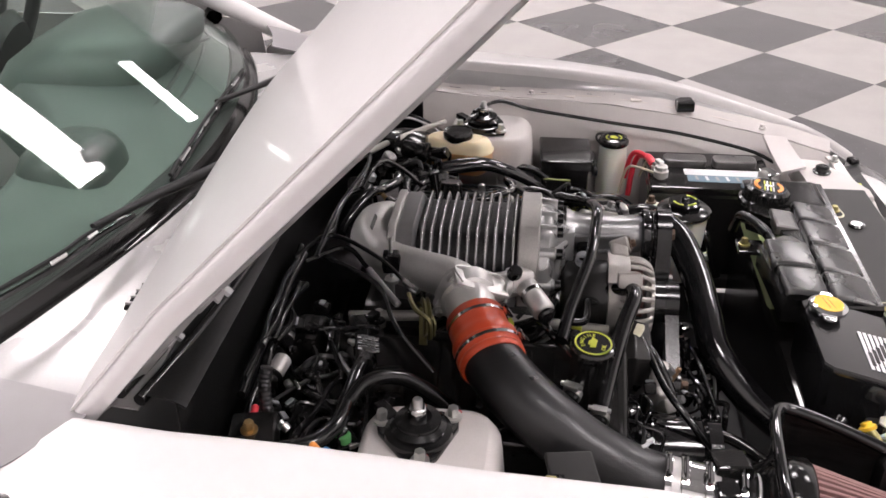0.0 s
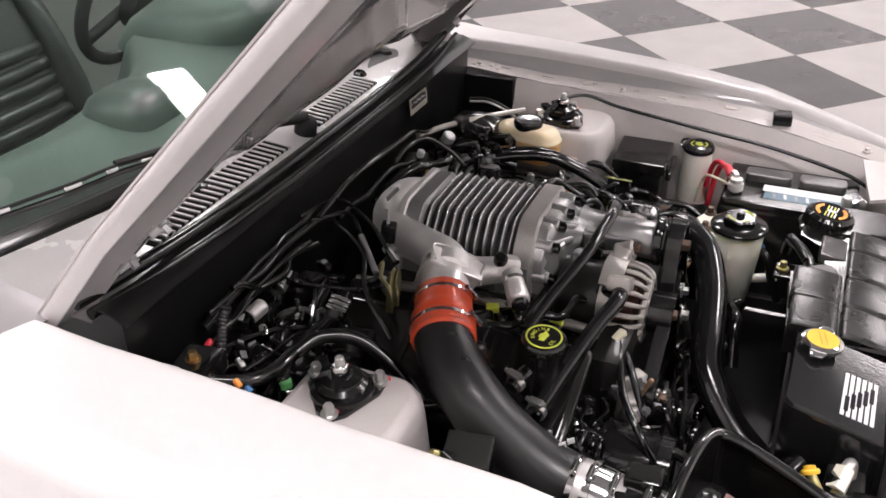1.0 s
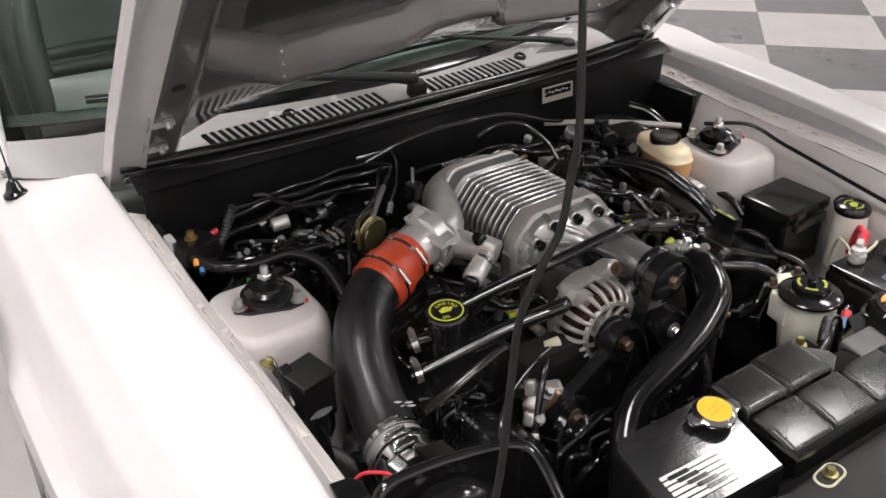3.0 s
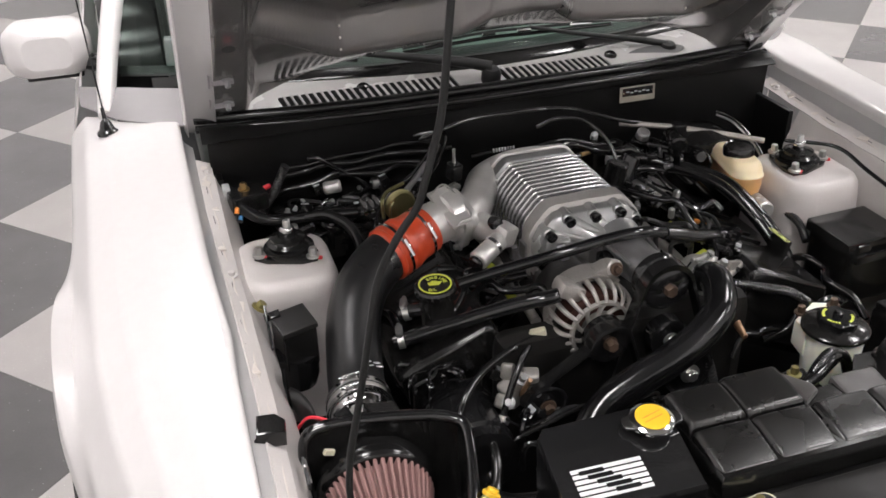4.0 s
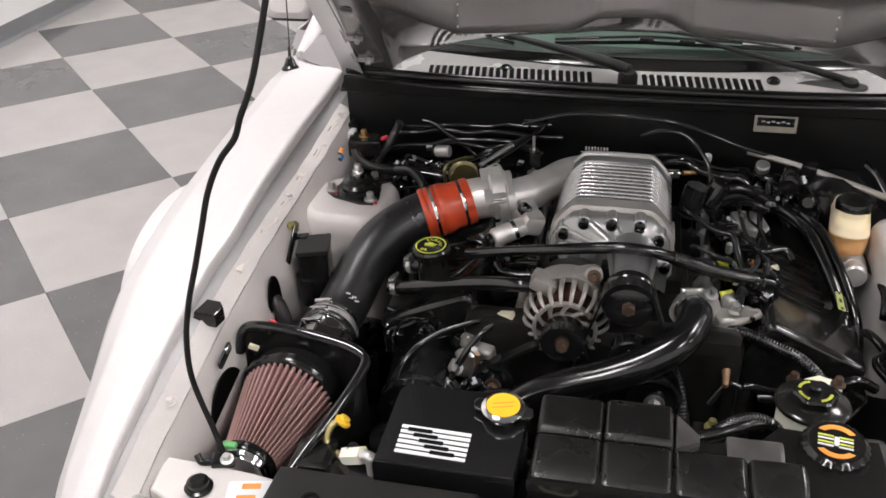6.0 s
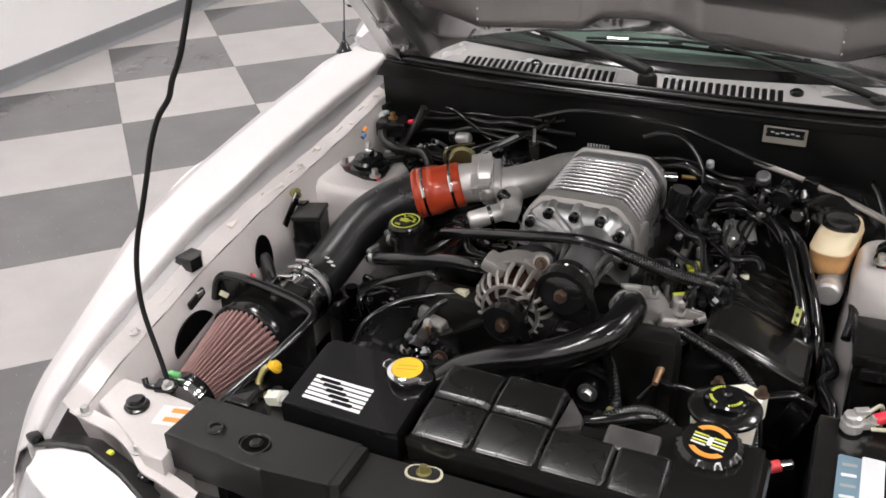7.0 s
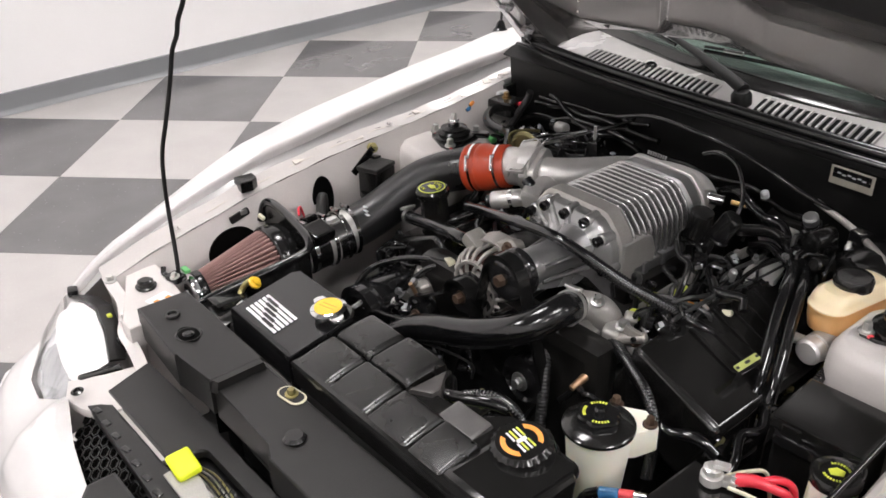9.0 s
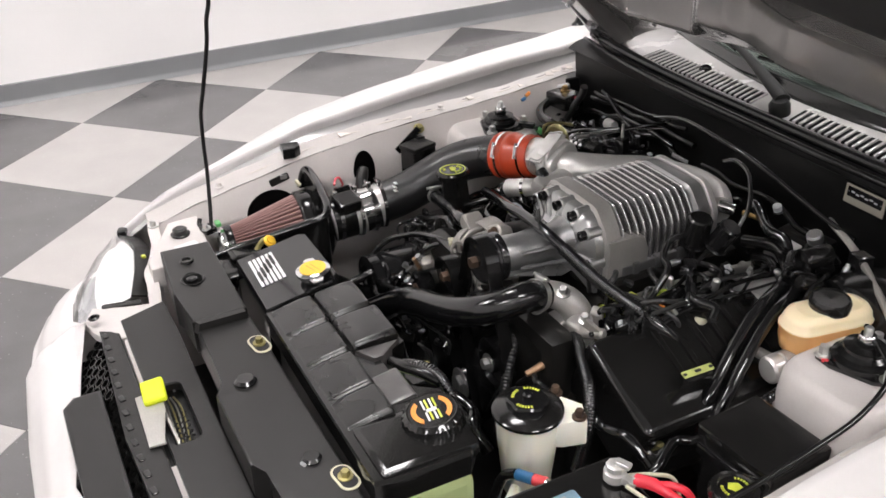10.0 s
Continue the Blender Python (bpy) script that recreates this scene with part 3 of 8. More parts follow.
# windshield, pillars, roof stub
def glass_point(u, v):
    x = (-0.765 + 1.53 * u) * (1 - 0.20 * v)
    q = (x / 0.68) ** 2
    return x, 0.437 + 0.18 * q + 0.78 * v, 0.893 - 0.02 * q + 0.43 * v + 0.03 * math.sin(math.pi * v)
glass = part("windshield", sheet(glass_point, 24, 16, 0.005, flip=True), GLASS, car, "green-tinted windshield reflecting ceiling lights", 60)
glass.visible_shadow = False
def frit(u, v):
    x, y, z = glass_point(u, 0.003 + 0.030 * v)
    return x, y, z - 0.007
part("frit_band", sheet(frit, 24, 4, 0.001, flip=True), DARK, glass, "black band at the glass foot")
def well(u, v):
    x = -0.70 + 1.40 * u
    q = (x / 0.68) ** 2
    y0, y1 = cowl_back(x), max(0.445 + 0.18 * q, cowl_back(x) + 0.03)
    return x, y0 + (y1 - y0) * v, 0.864 + 0.022 * v - 0.018 * (abs(x) / 0.62) ** 3 - 0.012 * math.sin(math.pi * v)
part("wiper_well", sheet(well, 28, 6, 0.003, flip=True), SATIN, car, "black plastic well at the foot of the glass", 60)
for s in (-1, 1):
    pts = [(s * 0.802, 0.49, 0.838), (s * 0.795, 0.56, 0.870), (s * 0.780, 0.66, 0.925), (s * 0.735, 0.88, 1.05), (s * 0.68, 1.08, 1.18), (s * 0.61, 1.27, 1.31)]
    part("a_pillar", tube(pts, [0.016, 0.020, 0.022, 0.024, 0.026, 0.030], 12, 6, flat=1.2), PAINT, car, "white windshield pillar", 60)
    def corner(u, v):
        x = 0.625 + 0.225 * u
        y0, y1 = fender_end(max(0.655, x)) - 0.004, lerp(x, [0.56, 0.64, 0.71, 0.78, 0.85], [0.495, 0.507, 0.527, 0.562, 0.605])
        return s * x, y0 + (y1 - y0) * v, 0.841 + 0.028 * v + 0.004 * math.sin(math.pi * u)
    part("cowl_corner", sheet(corner, 12, 6, 0.003, flip=s > 0), CORNER, car, "silver-grey panel at the foot of the windshield", 60)
    def door(u, v):
        y = 0.602 + 1.2 * u
        return s * (0.845 + 0.045 * min(1, v * 5) - 0.02 * v), y, 0.872 - 0.62 * v
    part("door", sheet(door, 10, 14, 0.004, flip=s < 0), PAINT, car, "white door", 60)
part("roof", sheet(lambda u, v: (-0.56 + 1.12 * u, 1.235 + 0.7 * v, 1.335 + 0.03 * math.sin(math.pi * u)), 12, 8, 0.004, flip=True), PAINT, car, "white roof", 60)


def quarter(u, v, s):
    y = 1.802 + 1.45 * u
    x = 0.868 - 0.05 * u * u
    low = 0.25
    arch = (y - 2.42) / 0.37
    if abs(arch) < 1:
        low = 0.34 + 0.34 * math.sqrt(1 - arch * arch)
    top = 0.885 + 0.02 * u
    return s * (x + 0.022 * math.sin(math.pi * min(1, v * 1.4))), y, top + (low - top) * v


for s in (-1, 1):
    part("rear_quarter", sheet(lambda u, v: quarter(u, v, s), 40, 16, 0.003, flip=s < 0), PAINT, car, "white rear quarter panel", 60)
    part("roof_pillar", tube([(s * 0.56, 1.92, 1.335), (s * 0.66, 2.2, 1.18), (s * 0.74, 2.55, 0.93)], [0.05, 0.06, 0.07], 12, 6), PAINT, car, "white rear roof pillar", 60)
    w = part("wheel", lathe([(0.20, -0.11), (0.30, -0.115), (0.325, -0.09), (0.325, 0.09), (0.30, 0.115), (0.20, 0.11)], (s * 0.75, 2.42, 0.326), (1, 0, 0), 40), RUBBER, car, "black rear tyre")
    part("rim", lathe([(0.215, 0.09), (0.20, 0.112), (0.17, 0.08), (0.05, 0.07), (0.04, 0.10), (0.0, 0.10)], (s * 0.75, 2.42, 0.326), (s, 0, 0), 32), BRIGHT, w)
part("rear_glass", sheet(lambda u, v: ((-0.55 - 0.10 * v) + (1.10 + 0.20 * v) * u, 1.94 + 0.62 * v, 1.345 - 0.42 * v), 10, 8, 0.004, flip=True), GLASS, car, "tinted rear window", 60)
part("trunk_lid", sheet(lambda u, v: (-0.80 + 1.60 * u, 2.56 + 0.66 * v, 0.915 + 0.012 * math.sin(math.pi * u) - 0.02 * v), 12, 8, 0.004, flip=True), PAINT, car, "white trunk lid", 60)
part("rear_bumper", sheet(lambda u, v: (-0.815 + 1.63 * u, 3.235 + 0.06 * math.sin(math.pi * u) * math.sin(math.pi * min(1, v * 1.3)), 0.895 - 0.63 * v), 16, 10, 0.004, flip=True), PAINT, car, "white rear bumper", 60)
part("underbody", box((0, 1.5, 0.24), (1.3, 3.2, 0.06), bev=0.01), DARK, car)


def mirror(s):
    m = bmesh.new()
    loops = []
    for k, r in ((0, 0.55), (0.12, 0.85), (0.4, 1.0), (0.75, 0.96), (1.0, 0.80)):
        loops.append([(s * (0.905 + x * r), 0.68 + 0.10 * k, 0.925 + z * r) for x, z in rounded(0.185, 0.125, 0.045, 5)])
    rings(m, loops)
    a = part("side_mirror", m, PAINT, car, "white side mirror", 60)
    part("mirror_foot", tube([(s * 0.80, 0.70, 0.885), (s * 0.84, 0.72, 0.895), (s * 0.88, 0.73, 0.91)], 0.02, 10), SATIN, a)
    part("mirror_base", box((s * 0.900, 0.735, 0.866), (0.12, 0.06, 0.014), bev=0.006), GRAINED, a, "grey-black lower shell")


mirror(-1)
mirror(1)
# wipers
def wiper(pivot, arm, blade, bulk):
    w = part("wiper_arm", tube(arm, [0.022 * bulk, 0.020 * bulk, 0.013 * bulk, 0.006], 12, flat=0.75), ARMBLACK, car, "black wiper arm")
    part("pivot_cap", lathe([(0.021, -0.012), (0.021, 0.012), (0.015, 0.021), (0.0, 0.023)], pivot, (0, -0.2, 1), 20), ARMBLACK, w)
    p = smooth_path(blade, 8)
    part("wiper_blade", tube([q - Vector((0, 0, 0.009)) for q in p[::4]], 0.0042, 8), RUBBER, w, "black rubber wiper blade")
    part("blade_bow", tube([q + Vector((0, 0.001, 0.004 * math.sin(math.pi * k / 5))) for k, q in enumerate(p[i * (len(p) - 1) // 5] for i in range(6))], 0.0032, 8), ARMBLACK, w)
    for a in (0.12, 0.36, 0.60, 0.84):
        i = int(a * (len(p) - 1))
        part("blade_clip", rod(p[i], p[min(len(p) - 1, i + 2)], 0.0045, n=8, bev=0.001), CHROME, w, "bright metal clip")


wiper((-0.017, 0.338, 0.872), [(-0.015, 0.340, 0.893), (-0.08, 0.365, 0.905), (-0.22, 0.425, 0.918), (-0.37, 0.470, 0.934)], [(-0.62, 0.560, 0.926), (-0.466, 0.487, 0.930), (-0.37, 0.468, 0.926), (-0.277, 0.457, 0.912)], 0.72)
wiper((0.44, 0.405, 0.852), [(0.44, 0.408, 0.868), (0.38, 0.425, 0.880), (0.26, 0.446, 0.900), (0.12, 0.458, 0.930)], [(-0.182, 0.432, 0.925), (0.0, 0.443, 0.931), (0.12, 0.455, 0.926), (0.33, 0.475, 0.918)], 0.5)
# antenna
ant = part("antenna", rod((-0.80, 0.406, 0.85), (-0.83, 0.56, 1.62), 0.0016, n=8), SATIN, car, "thin black radio antenna")
part("antenna_base", lathe([(0.021, -0.004), (0.021, 0.002), (0.015, 0.008), (0.010, 0.022), (0.004, 0.028), (0.0035, 0.05)], (-0.80, 0.404, 0.838), (-0.04, 0.15, 1), 20), BLACK, ant, "glossy antenna base")

# hood, propped at 45 degrees
HY, HZ = 0.405, 0.846
DOWN = Vector((0, -0.7071, -0.7071))


def rear_edge(x):
    """How far up the hood its arched rear edge lies."""
    return 0.192 * max(0.0, 1 - (abs(x) / 0.60) ** 2.2)


def hood_at(x, d, h):
    """A place on the open hood: x across, d up along it from the hinge line, h below its plane."""
    return Vector((x, HY - 0.7071 * d, HZ + 0.7071 * d)) + DOWN * h


def crown(x, d):
    """Height of the skin over the hood's plane: full in the middle, level at the edges, sunk a little at the hinges."""
    k = min(1.0, abs(x) / (half(d) + 0.003))
    return lerp(d, [0, 0.15, 0.5, 1.14], [0.040, 0.052, 0.066, 0.060]) * (1 - k ** 1.85) - lerp(d, [0, 0.20], [0.016, 0])


def half(d):
    return 0.652 if d < 0.75 else lerp(d, [0.75, 1.0, 1.14], [0.652, 0.60, 0.50])


def up_hood(x, v, top=1.14):
    r = rear_edge(x)
    return r + (top - r) * v


def skin(u, v):
    w = half(1.14 * v)
    x = (2 * u - 1) * w
    d = up_hood(x, v)
    return hood_at(x, d, -crown(x, d))


hood = part("hood", sheet(skin, 40, 40, 0.003), PAINT, car, "pearl white hood held open by a rod", 60)
for s in (-1, 1):
    def edge(u, v):
        d = 1.14 * u
        at = [0, 0.15, 0.28, 0.40, 0.52, 1]
        x = half(d) - lerp(v, at, [0.022, 0.010, 0.003, 0.0, -0.0005, 0.004])
        return hood_at(s * x, d, -crown(x, d) + lerp(v, at, [0.0032, 0.0022, 0.0018, 0.0045, 0.011, 0.027]))
    part("hood_edge", sheet(edge, 40, 14, 0.002, flip=s > 0), PAINT, hood, "white folded hood edge", 60)

    def flange(u, v):
        d = 0.02 + 1.08 * u
        w = half(d)
        return hood_at(s * (w - 0.004 - 0.054 * v), d, -crown(w, d) + 0.026 + 0.014 * v - 0.003 * math.sin(math.pi * v))
    # colour holds the shade of a face that looks down
    part("hood_flange", sheet(flange, 40, 6, 0.002, flip=s > 0), FLANGESHADE, hood, "lower hood flange, its white greyed for shade", 60)


def notch_line(x, hump=0.05):
    """The lower edge of the pressed frame, with its two corners and the hump in the middle."""
    ax = abs(x)
    hump *= min(1, max(0, (0.115 - abs(x + 0.015)) / 0.05))
    return 0.284 - 0.044 * ax / 0.36 + hump if ax < 0.36 else 0.240 + (ax - 0.36) * 0.80


def inner_h(x, d):
    """Depth of the inner panel below the hood's plane."""
    ax = abs(x)
    w = half(d)
    line, r = notch_line(x), rear_edge(x)
    if d < line:
        low = -0.016 + 0.042 * min(1, max(0, (d - r) / max(0.02, line - r))) ** 0.8
    else:
        low = 0.026 - 0.056 * min(1, (d - line) / 0.058)
    # the raised frame along the sides, in two facets
    side = lerp(ax, [w - 0.155, w - 0.118, w - 0.058, w - 0.010], [-0.030, 0.035, 0.0385, 0.004])
    if ax > w - 0.155:
        low = max(low, side) if ax < w - 0.055 else side
    lip = min(1, max(0, (d - r) / 0.020))
    return max(-crown(x, d) + 0.008, -crown(x, d) + 0.010 + (low + crown(x, d) - 0.010) * lip)


def inner(u, v):
    x = (2 * u - 1) * (half(0.02 + 1.09 * v) - 0.007)
    d = up_hood(x, v, 1.11) + 0.003
    return hood_at(x, d, inner_h(x, d))


# the downward face's shade is in this panel's dark grey colour
part("inner_panel", sheet(inner, 150, 130, 0.002, flip=True), HOODSHADE, hood, "hood frame with pressed ribs, white paint darkened for shade", 70)
# bright beads at the corners of the pressed frame, the rest of the frame's holes
for s in (-1, 1):
    for k in range(3):
        d = 0.250 + 0.016 * k
        part("sealer_bead", box(hood_at(s * 0.358, d, inner_h(0.358, d) + 0.001), (0.004, 0.006, 0.006), (45, 0, 0), bev=0.0015), SEALER, hood)
    part("frame_hole", lathe([(0.012, 0), (0.012, 0.002), (0.0, 0.002)], hood_at(s * 0.565, 0.34, 0.0375), DOWN, 18), DARK, hood)
    part("frame_hole", lathe([(0.007, 0), (0.007, 0.002), (0.0, 0.002)], hood_at(s * 0.30, 0.215, inner_h(0.30, 0.215) + 0.001), DOWN, 14), DARK, hood)


def liner(u, v):
    x = (2 * u - 1) * (min(0.44 + 0.04 * v, half(0.3 + 0.72 * v) - 0.185))
    d0 = 0.425 - 0.18 * max(0, abs(x) - 0.12)
    d = d0 + (1.02 - d0) * v
    return hood_at(x, d, -0.024 + 0.012 * min(1, 12 * u, 12 * (1 - u), 10 * v, 10 * (1 - v)) ** 0.5)


part("liner", sheet(liner, 48, 40, 0.004, flip=True), LINER, hood, "dark grey hood liner", 60)
for s in (-1, 1):
    side = Matrix(((0, 0, s, s * 0.600), (-0.7071, -0.7071, 0, HY), (0.7071, -0.7071, 0, HZ), (0, 0, 0, 1)))
    bm = bmesh.new()
    prism([(-0.025, 0.026), (0.03, 0.022), (0.10, 0.020), (0.145, 0.019), (0.15, 0.021), (0.245, 0.014), (0.258, 0.024), (0.25, 0.040), (0.205, 0.042), (0.195, 0.032), (0.165, 0.034), (0.155, 0.044), (0.11, 0.044), (0.05, 0.042), (-0.015, 0.042)], 0, 0.004, side, bev=0.001, bm=bm)
    hinge = part("hood_hinge", bm, CORNER, car, "white-painted steel hood hinge")
    for d in (0.132, 0.228):
        part("hinge_tab", box(hood_at(s * 0.578, d, 0.038), (0.040, 0.022, 0.004), (45, 0, 0), bev=0.002), CORNER, hinge)
        part("hinge_bolt", hexbolt(hood_at(s * 0.570, d, 0.040), DOWN, 0.006, 0.012), GREYCAST, hinge)
    part("hinge_pivot", rod((s * 0.590, 0.412, 0.836), (s * 0.625, 0.412, 0.836), 0.011, n=16, bev=0.002), ZINC, hinge)

# interior seen through the glass
def dash_top(u, v):
    x = -0.66 + 1.32 * u
    y = 0.475 + 0.16 * (x / 0.66) ** 2
    back = lerp(x, [-0.30, -0.02, 0.20], [0.665, 0.74, 0.96])
    return x, y + (back - y) * v, 0.884 + 0.048 * math.sin(math.pi * 0.5 * min(1, v * 1.5)) - 0.9 * max(0, v - 0.88)
part("dashboard", sheet(dash_top, 24, 20, 0.01, flip=True), DASHTOP, car, "sage green dashboard", 60)
for y0 in (0.545, 0.575):
    part("defroster_slot", tube([(x, y0 + 0.13 * (x / 0.66) ** 2, 0.9085 + 0.3 * (y0 - 0.545)) for x in np.linspace(-0.5, 0.5, 15)], 0.004, 6, 2), DASH, car, "dark defroster slot")
bm = bmesh.new()
rings(bm, [[(0.37 + a * k, 0.80 + b * k - 0.03 * i, z) for a, b in rounded(0.46, 0.34, 0.13, 7)] for i, (z, k) in enumerate(((0.90, 1.0), (0.95, 0.96), (0.985, 0.84), (1.003, 0.62), (1.008, 0.3)))])
part("instrument_hood", bm, DASHTOP, car, "rounded sage green instrument hood", 60)
bm = bmesh.new()
rings(bm, [[(-0.165 + a * k, 0.60 + b * k, z) for a, b in rounded(0.20, 0.15, 0.07, 7)] for z, k in ((0.905, 1.0), (0.938, 0.95), (0.958, 0.82), (0.969, 0.60), (0.972, 0.3))])
part("centre_pad", bm, DOME, car, "dark sage rounded pad on the dashboard", 60)
part("speaker_ring", lathe([(0.055, 0), (0.055, 0.004), (0.048, 0.004), (0.047, 0.0)], (0.50, 0.66, 0.935), (0, -0.2, 1), 28, cap=False), DASH, car)
part("cabin_floor", box((0, 1.45, 0.30), (1.4, 1.3, 0.02), bev=0), DARK, car)
part("rear_bench", box((0, 2.15, 0.55), (1.3, 0.25, 0.5), bev=0.06), SEATGREEN, car, "sage grey rear bench")


def seat(x):
    bm = bmesh.new()
    loops = []
    for z, y, w, th in ((0.46, 1.50, 0.25, 0.07), (0.60, 1.55, 0.27, 0.08), (0.80, 1.62, 0.27, 0.08), (0.98, 1.69, 0.23, 0.07), (1.05, 1.72, 0.15, 0.05), (1.12, 1.74, 0.13, 0.05), (1.19, 1.76, 0.08, 0.04)):
        loops.append([(x + a, y + b, z) for a, b in rounded(2 * w, 2 * th, th * 0.9, 5)])
    rings(bm, loops)
    s = part("seat_back", bm, SEATGREEN, car, "sage grey leather seat", 60)
    for k in range(5):
        z = 0.555 + 0.044 * k
        y = 1.55 + (z - 0.60) * 0.36 - 0.070
        part("pleat", tube([(x - 0.145, y + 0.010, z), (x - 0.13, y, z), (x, y - 0.004, z), (x + 0.13, y, z), (x + 0.145, y + 0.010, z)], 0.021, 10), SEATGREEN, s)
    for d in (-1, 1):
        part("bolster", tube([(x + d * 0.185, 1.44, 0.50), (x + d * 0.190, 1.47, 0.62), (x + d * 0.180, 1.54, 0.80), (x + d * 0.150, 1.60, 0.92)], [0.036, 0.042, 0.038, 0.026], 12), SEATGREEN, s)
    b2 = bmesh.new()
    rings(b2, [[(x + a, 1.25 + b, z) for a, b in rounded(0.5 * k, 0.52 * k, 0.1, 5)] for z, k in ((0.34, 0.9), (0.42, 1.0), (0.48, 0.97), (0.50, 0.85))])
    part("seat_cushion", b2, SEATGREEN, car, "sage grey leather seat cushion", 60)


seat(-0.36)
seat(0.36)
wheel = part("steering_wheel", lathe([(0.175 + 0.016 * math.cos(a), 0.016 * math.sin(a)) for a in np.linspace(0, 2 * math.pi, 11)], (0.38, 1.04, 0.955), (0, 1, 0.45), 40, cap=False), DASH, car, "dark steering wheel", 60)
part("wheel_hub", lathe([(0.06, -0.03), (0.075, 0), (0.05, 0.02)], (0.38, 1.02, 0.945), (0, 1, 0.45), 24), DASH, wheel)
for a in (0, 120, 240):
    q = frame_to((0.38, 1.04, 0.955), (0, 1, 0.45))
    part("spoke", rod(q @ Vector((0.05 * math.cos(radians(a)), 0.05 * math.sin(radians(a)), -0.01)), q @ Vector((0.175 * math.cos(radians(a)), 0.175 * math.sin(radians(a)), 0)), 0.014, n=10), DASH, wheel)

# front wheels under the arches
for s in (-1, 1):
    w = part("wheel", lathe([(0.20, -0.11), (0.30, -0.115), (0.325, -0.09), (0.325, 0.09), (0.30, 0.115), (0.20, 0.11)], (s * 0.80, -0.06, 0.326), (1, 0, 0), 40), RUBBER, car, "black front tyre")
    part("rim", lathe([(0.215, 0.09), (0.20, 0.112), (0.17, 0.08), (0.05, 0.07), (0.04, 0.10), (0.0, 0.10)], (s * 0.80, -0.06, 0.326), (s, 0, 0), 32), BRIGHT, w)


# ---- the engine bay's dark parts ----
tray = solo("engine_bay_floor", box((0, -0.28, 0.275), (1.16, 1.1, 0.03), bev=0.004), DARK, "dark floor of the engine bay", "undertray", kind="structure")
# front subframe posts keep the tray off the ground
for x in (-0.45, 0.45):
    part("subframe_leg", box((x, -0.1, 0.135), (0.06, 0.3, 0.26), bev=0.01), DARK, car)

block = thing("engine_block", (0, -0.05, 0.28), "dark oily V-eight engine block low in the bay", "engine")
bm = bmesh.new()
rings(bm, [[(x * k, -0.04 + y * k, z) for x, y in rounded(0.50, 0.52, 0.06, 4)] for z, k in ((0.285, 0.8), (0.42, 1.0), (0.56, 1.0), (0.63, 0.7), (0.66, 0.35))])
part("block", bm, GREASE, block, "", 60)
for s in (-1, 1):
    b = bmesh.new()
    loops = []
    for y, k in ((-0.285, 0.90), (-0.281, 0.97), (-0.27, 1.0), (0.16, 1.0), (0.185, 0.97), (0.190, 0.9)):
        m = pose(s * 0.300, y, 0.598, 0, s * 24, 0)
        loops.append([m @ Vector((x * k, 0, z * k)) for x, z in rounded(0.185, 0.135, 0.014, 3)])
    rings(b, loops)
    cover = part("valve_cover", b, SATIN, block, "black plastic valve cover", 50)
    m = pose(s * 0.300, -0.05, 0.598, 0, s * 24, 0)
    for k in range(6):
        part("cover_rib", join(bmesh.new(), box((-s * 0.02, -0.12 + 0.035 * k, 0.0685), (0.10, 0.010, 0.006), bev=0.002), m), SATIN, cover)
    for y in (-0.20, -0.05, 0.10, 0.2):
        for dx in (-0.085, 0.085):
            part("cover_bolt", hexbolt(m @ Vector((dx, y - 0.02, 0.045)), m.to_3x3() @ Vector((0, 0, 1)), 0.006, 0.012), BLACK, cover)
    for k in range(4):
        y = -0.20 + 0.115 * k
        p = Vector((s * 0.20, y, 0.66))
        part("ignition_coil", join(bmesh.new(), box((0, 0, 0), (0.05, 0.032, 0.04), bev=0.006), pose(p.x, p.y, p.z, 0, s * 24, 12)), BLACK, block)
for s in (-1, 1):
    part("fuel_rail", tube([(s * 0.16, -0.26, 0.665), (s * 0.155, -0.05, 0.675), (s * 0.16, 0.17, 0.665)], 0.009, 10), ALTERNATOR, block, "silver fuel rail")
for s in (-1, 1):
    for k in range(4):
        part("injector", rod((s * 0.16, -0.21 + 0.11 * k, 0.675), (s * 0.135, -0.21 + 0.11 * k, 0.63), 0.010, n=10, bev=0.003), CAST if k % 2 else BLACK, block)
        part("injector_clip", box((s * 0.183, -0.205 + 0.11 * k, 0.683), (0.016, 0.022, 0.012), (0, 0, 20 * k), bev=0.003), LIME if k in (0, 1) else BLACK, block)

plate = thing("part_label", (0.371, -0.168, 0.676), "small olive-yellow label strip on the valve cover", "label")
LB = pose(0.371, -0.1685, 0.678, 0, 18, -2)
part("strip", prism(rounded(0.012, 0.056, 0.002, 2), 0, 0.002, LB, bev=0.0005), STRIP, plate)
for dy in (-0.024, 0.0, 0.024):
    part("strip_hole", prism(rounded(0.005, 0.007 if dy else 0.012, 0.002, 2), 0.0021, 0.0027, LB @ pose(0, dy, 0)), DARK, plate)
part("strip_stay", box((0.372, -0.17, 0.655), (0.010, 0.05, 0.045), (0, 18, -2), bev=0.003), SATIN, plate)
cs = bpy.data.objects["engine_block"]
# skirt and bolts below the driver's valve cover
part("cover_skirt", box((0.335, -0.06, 0.545), (0.16, 0.44, 0.10), (0, 24, 0), bev=0.02, seg=3), SATIN, cs)
for y in (-0.25, -0.164, -0.06, 0.04):
    part("skirt_bolt", hexbolt((0.385, y, 0.578), (0.75, 0, 0.65), 0.008, 0.012), GOLD, cs, "dull yellow bolt")

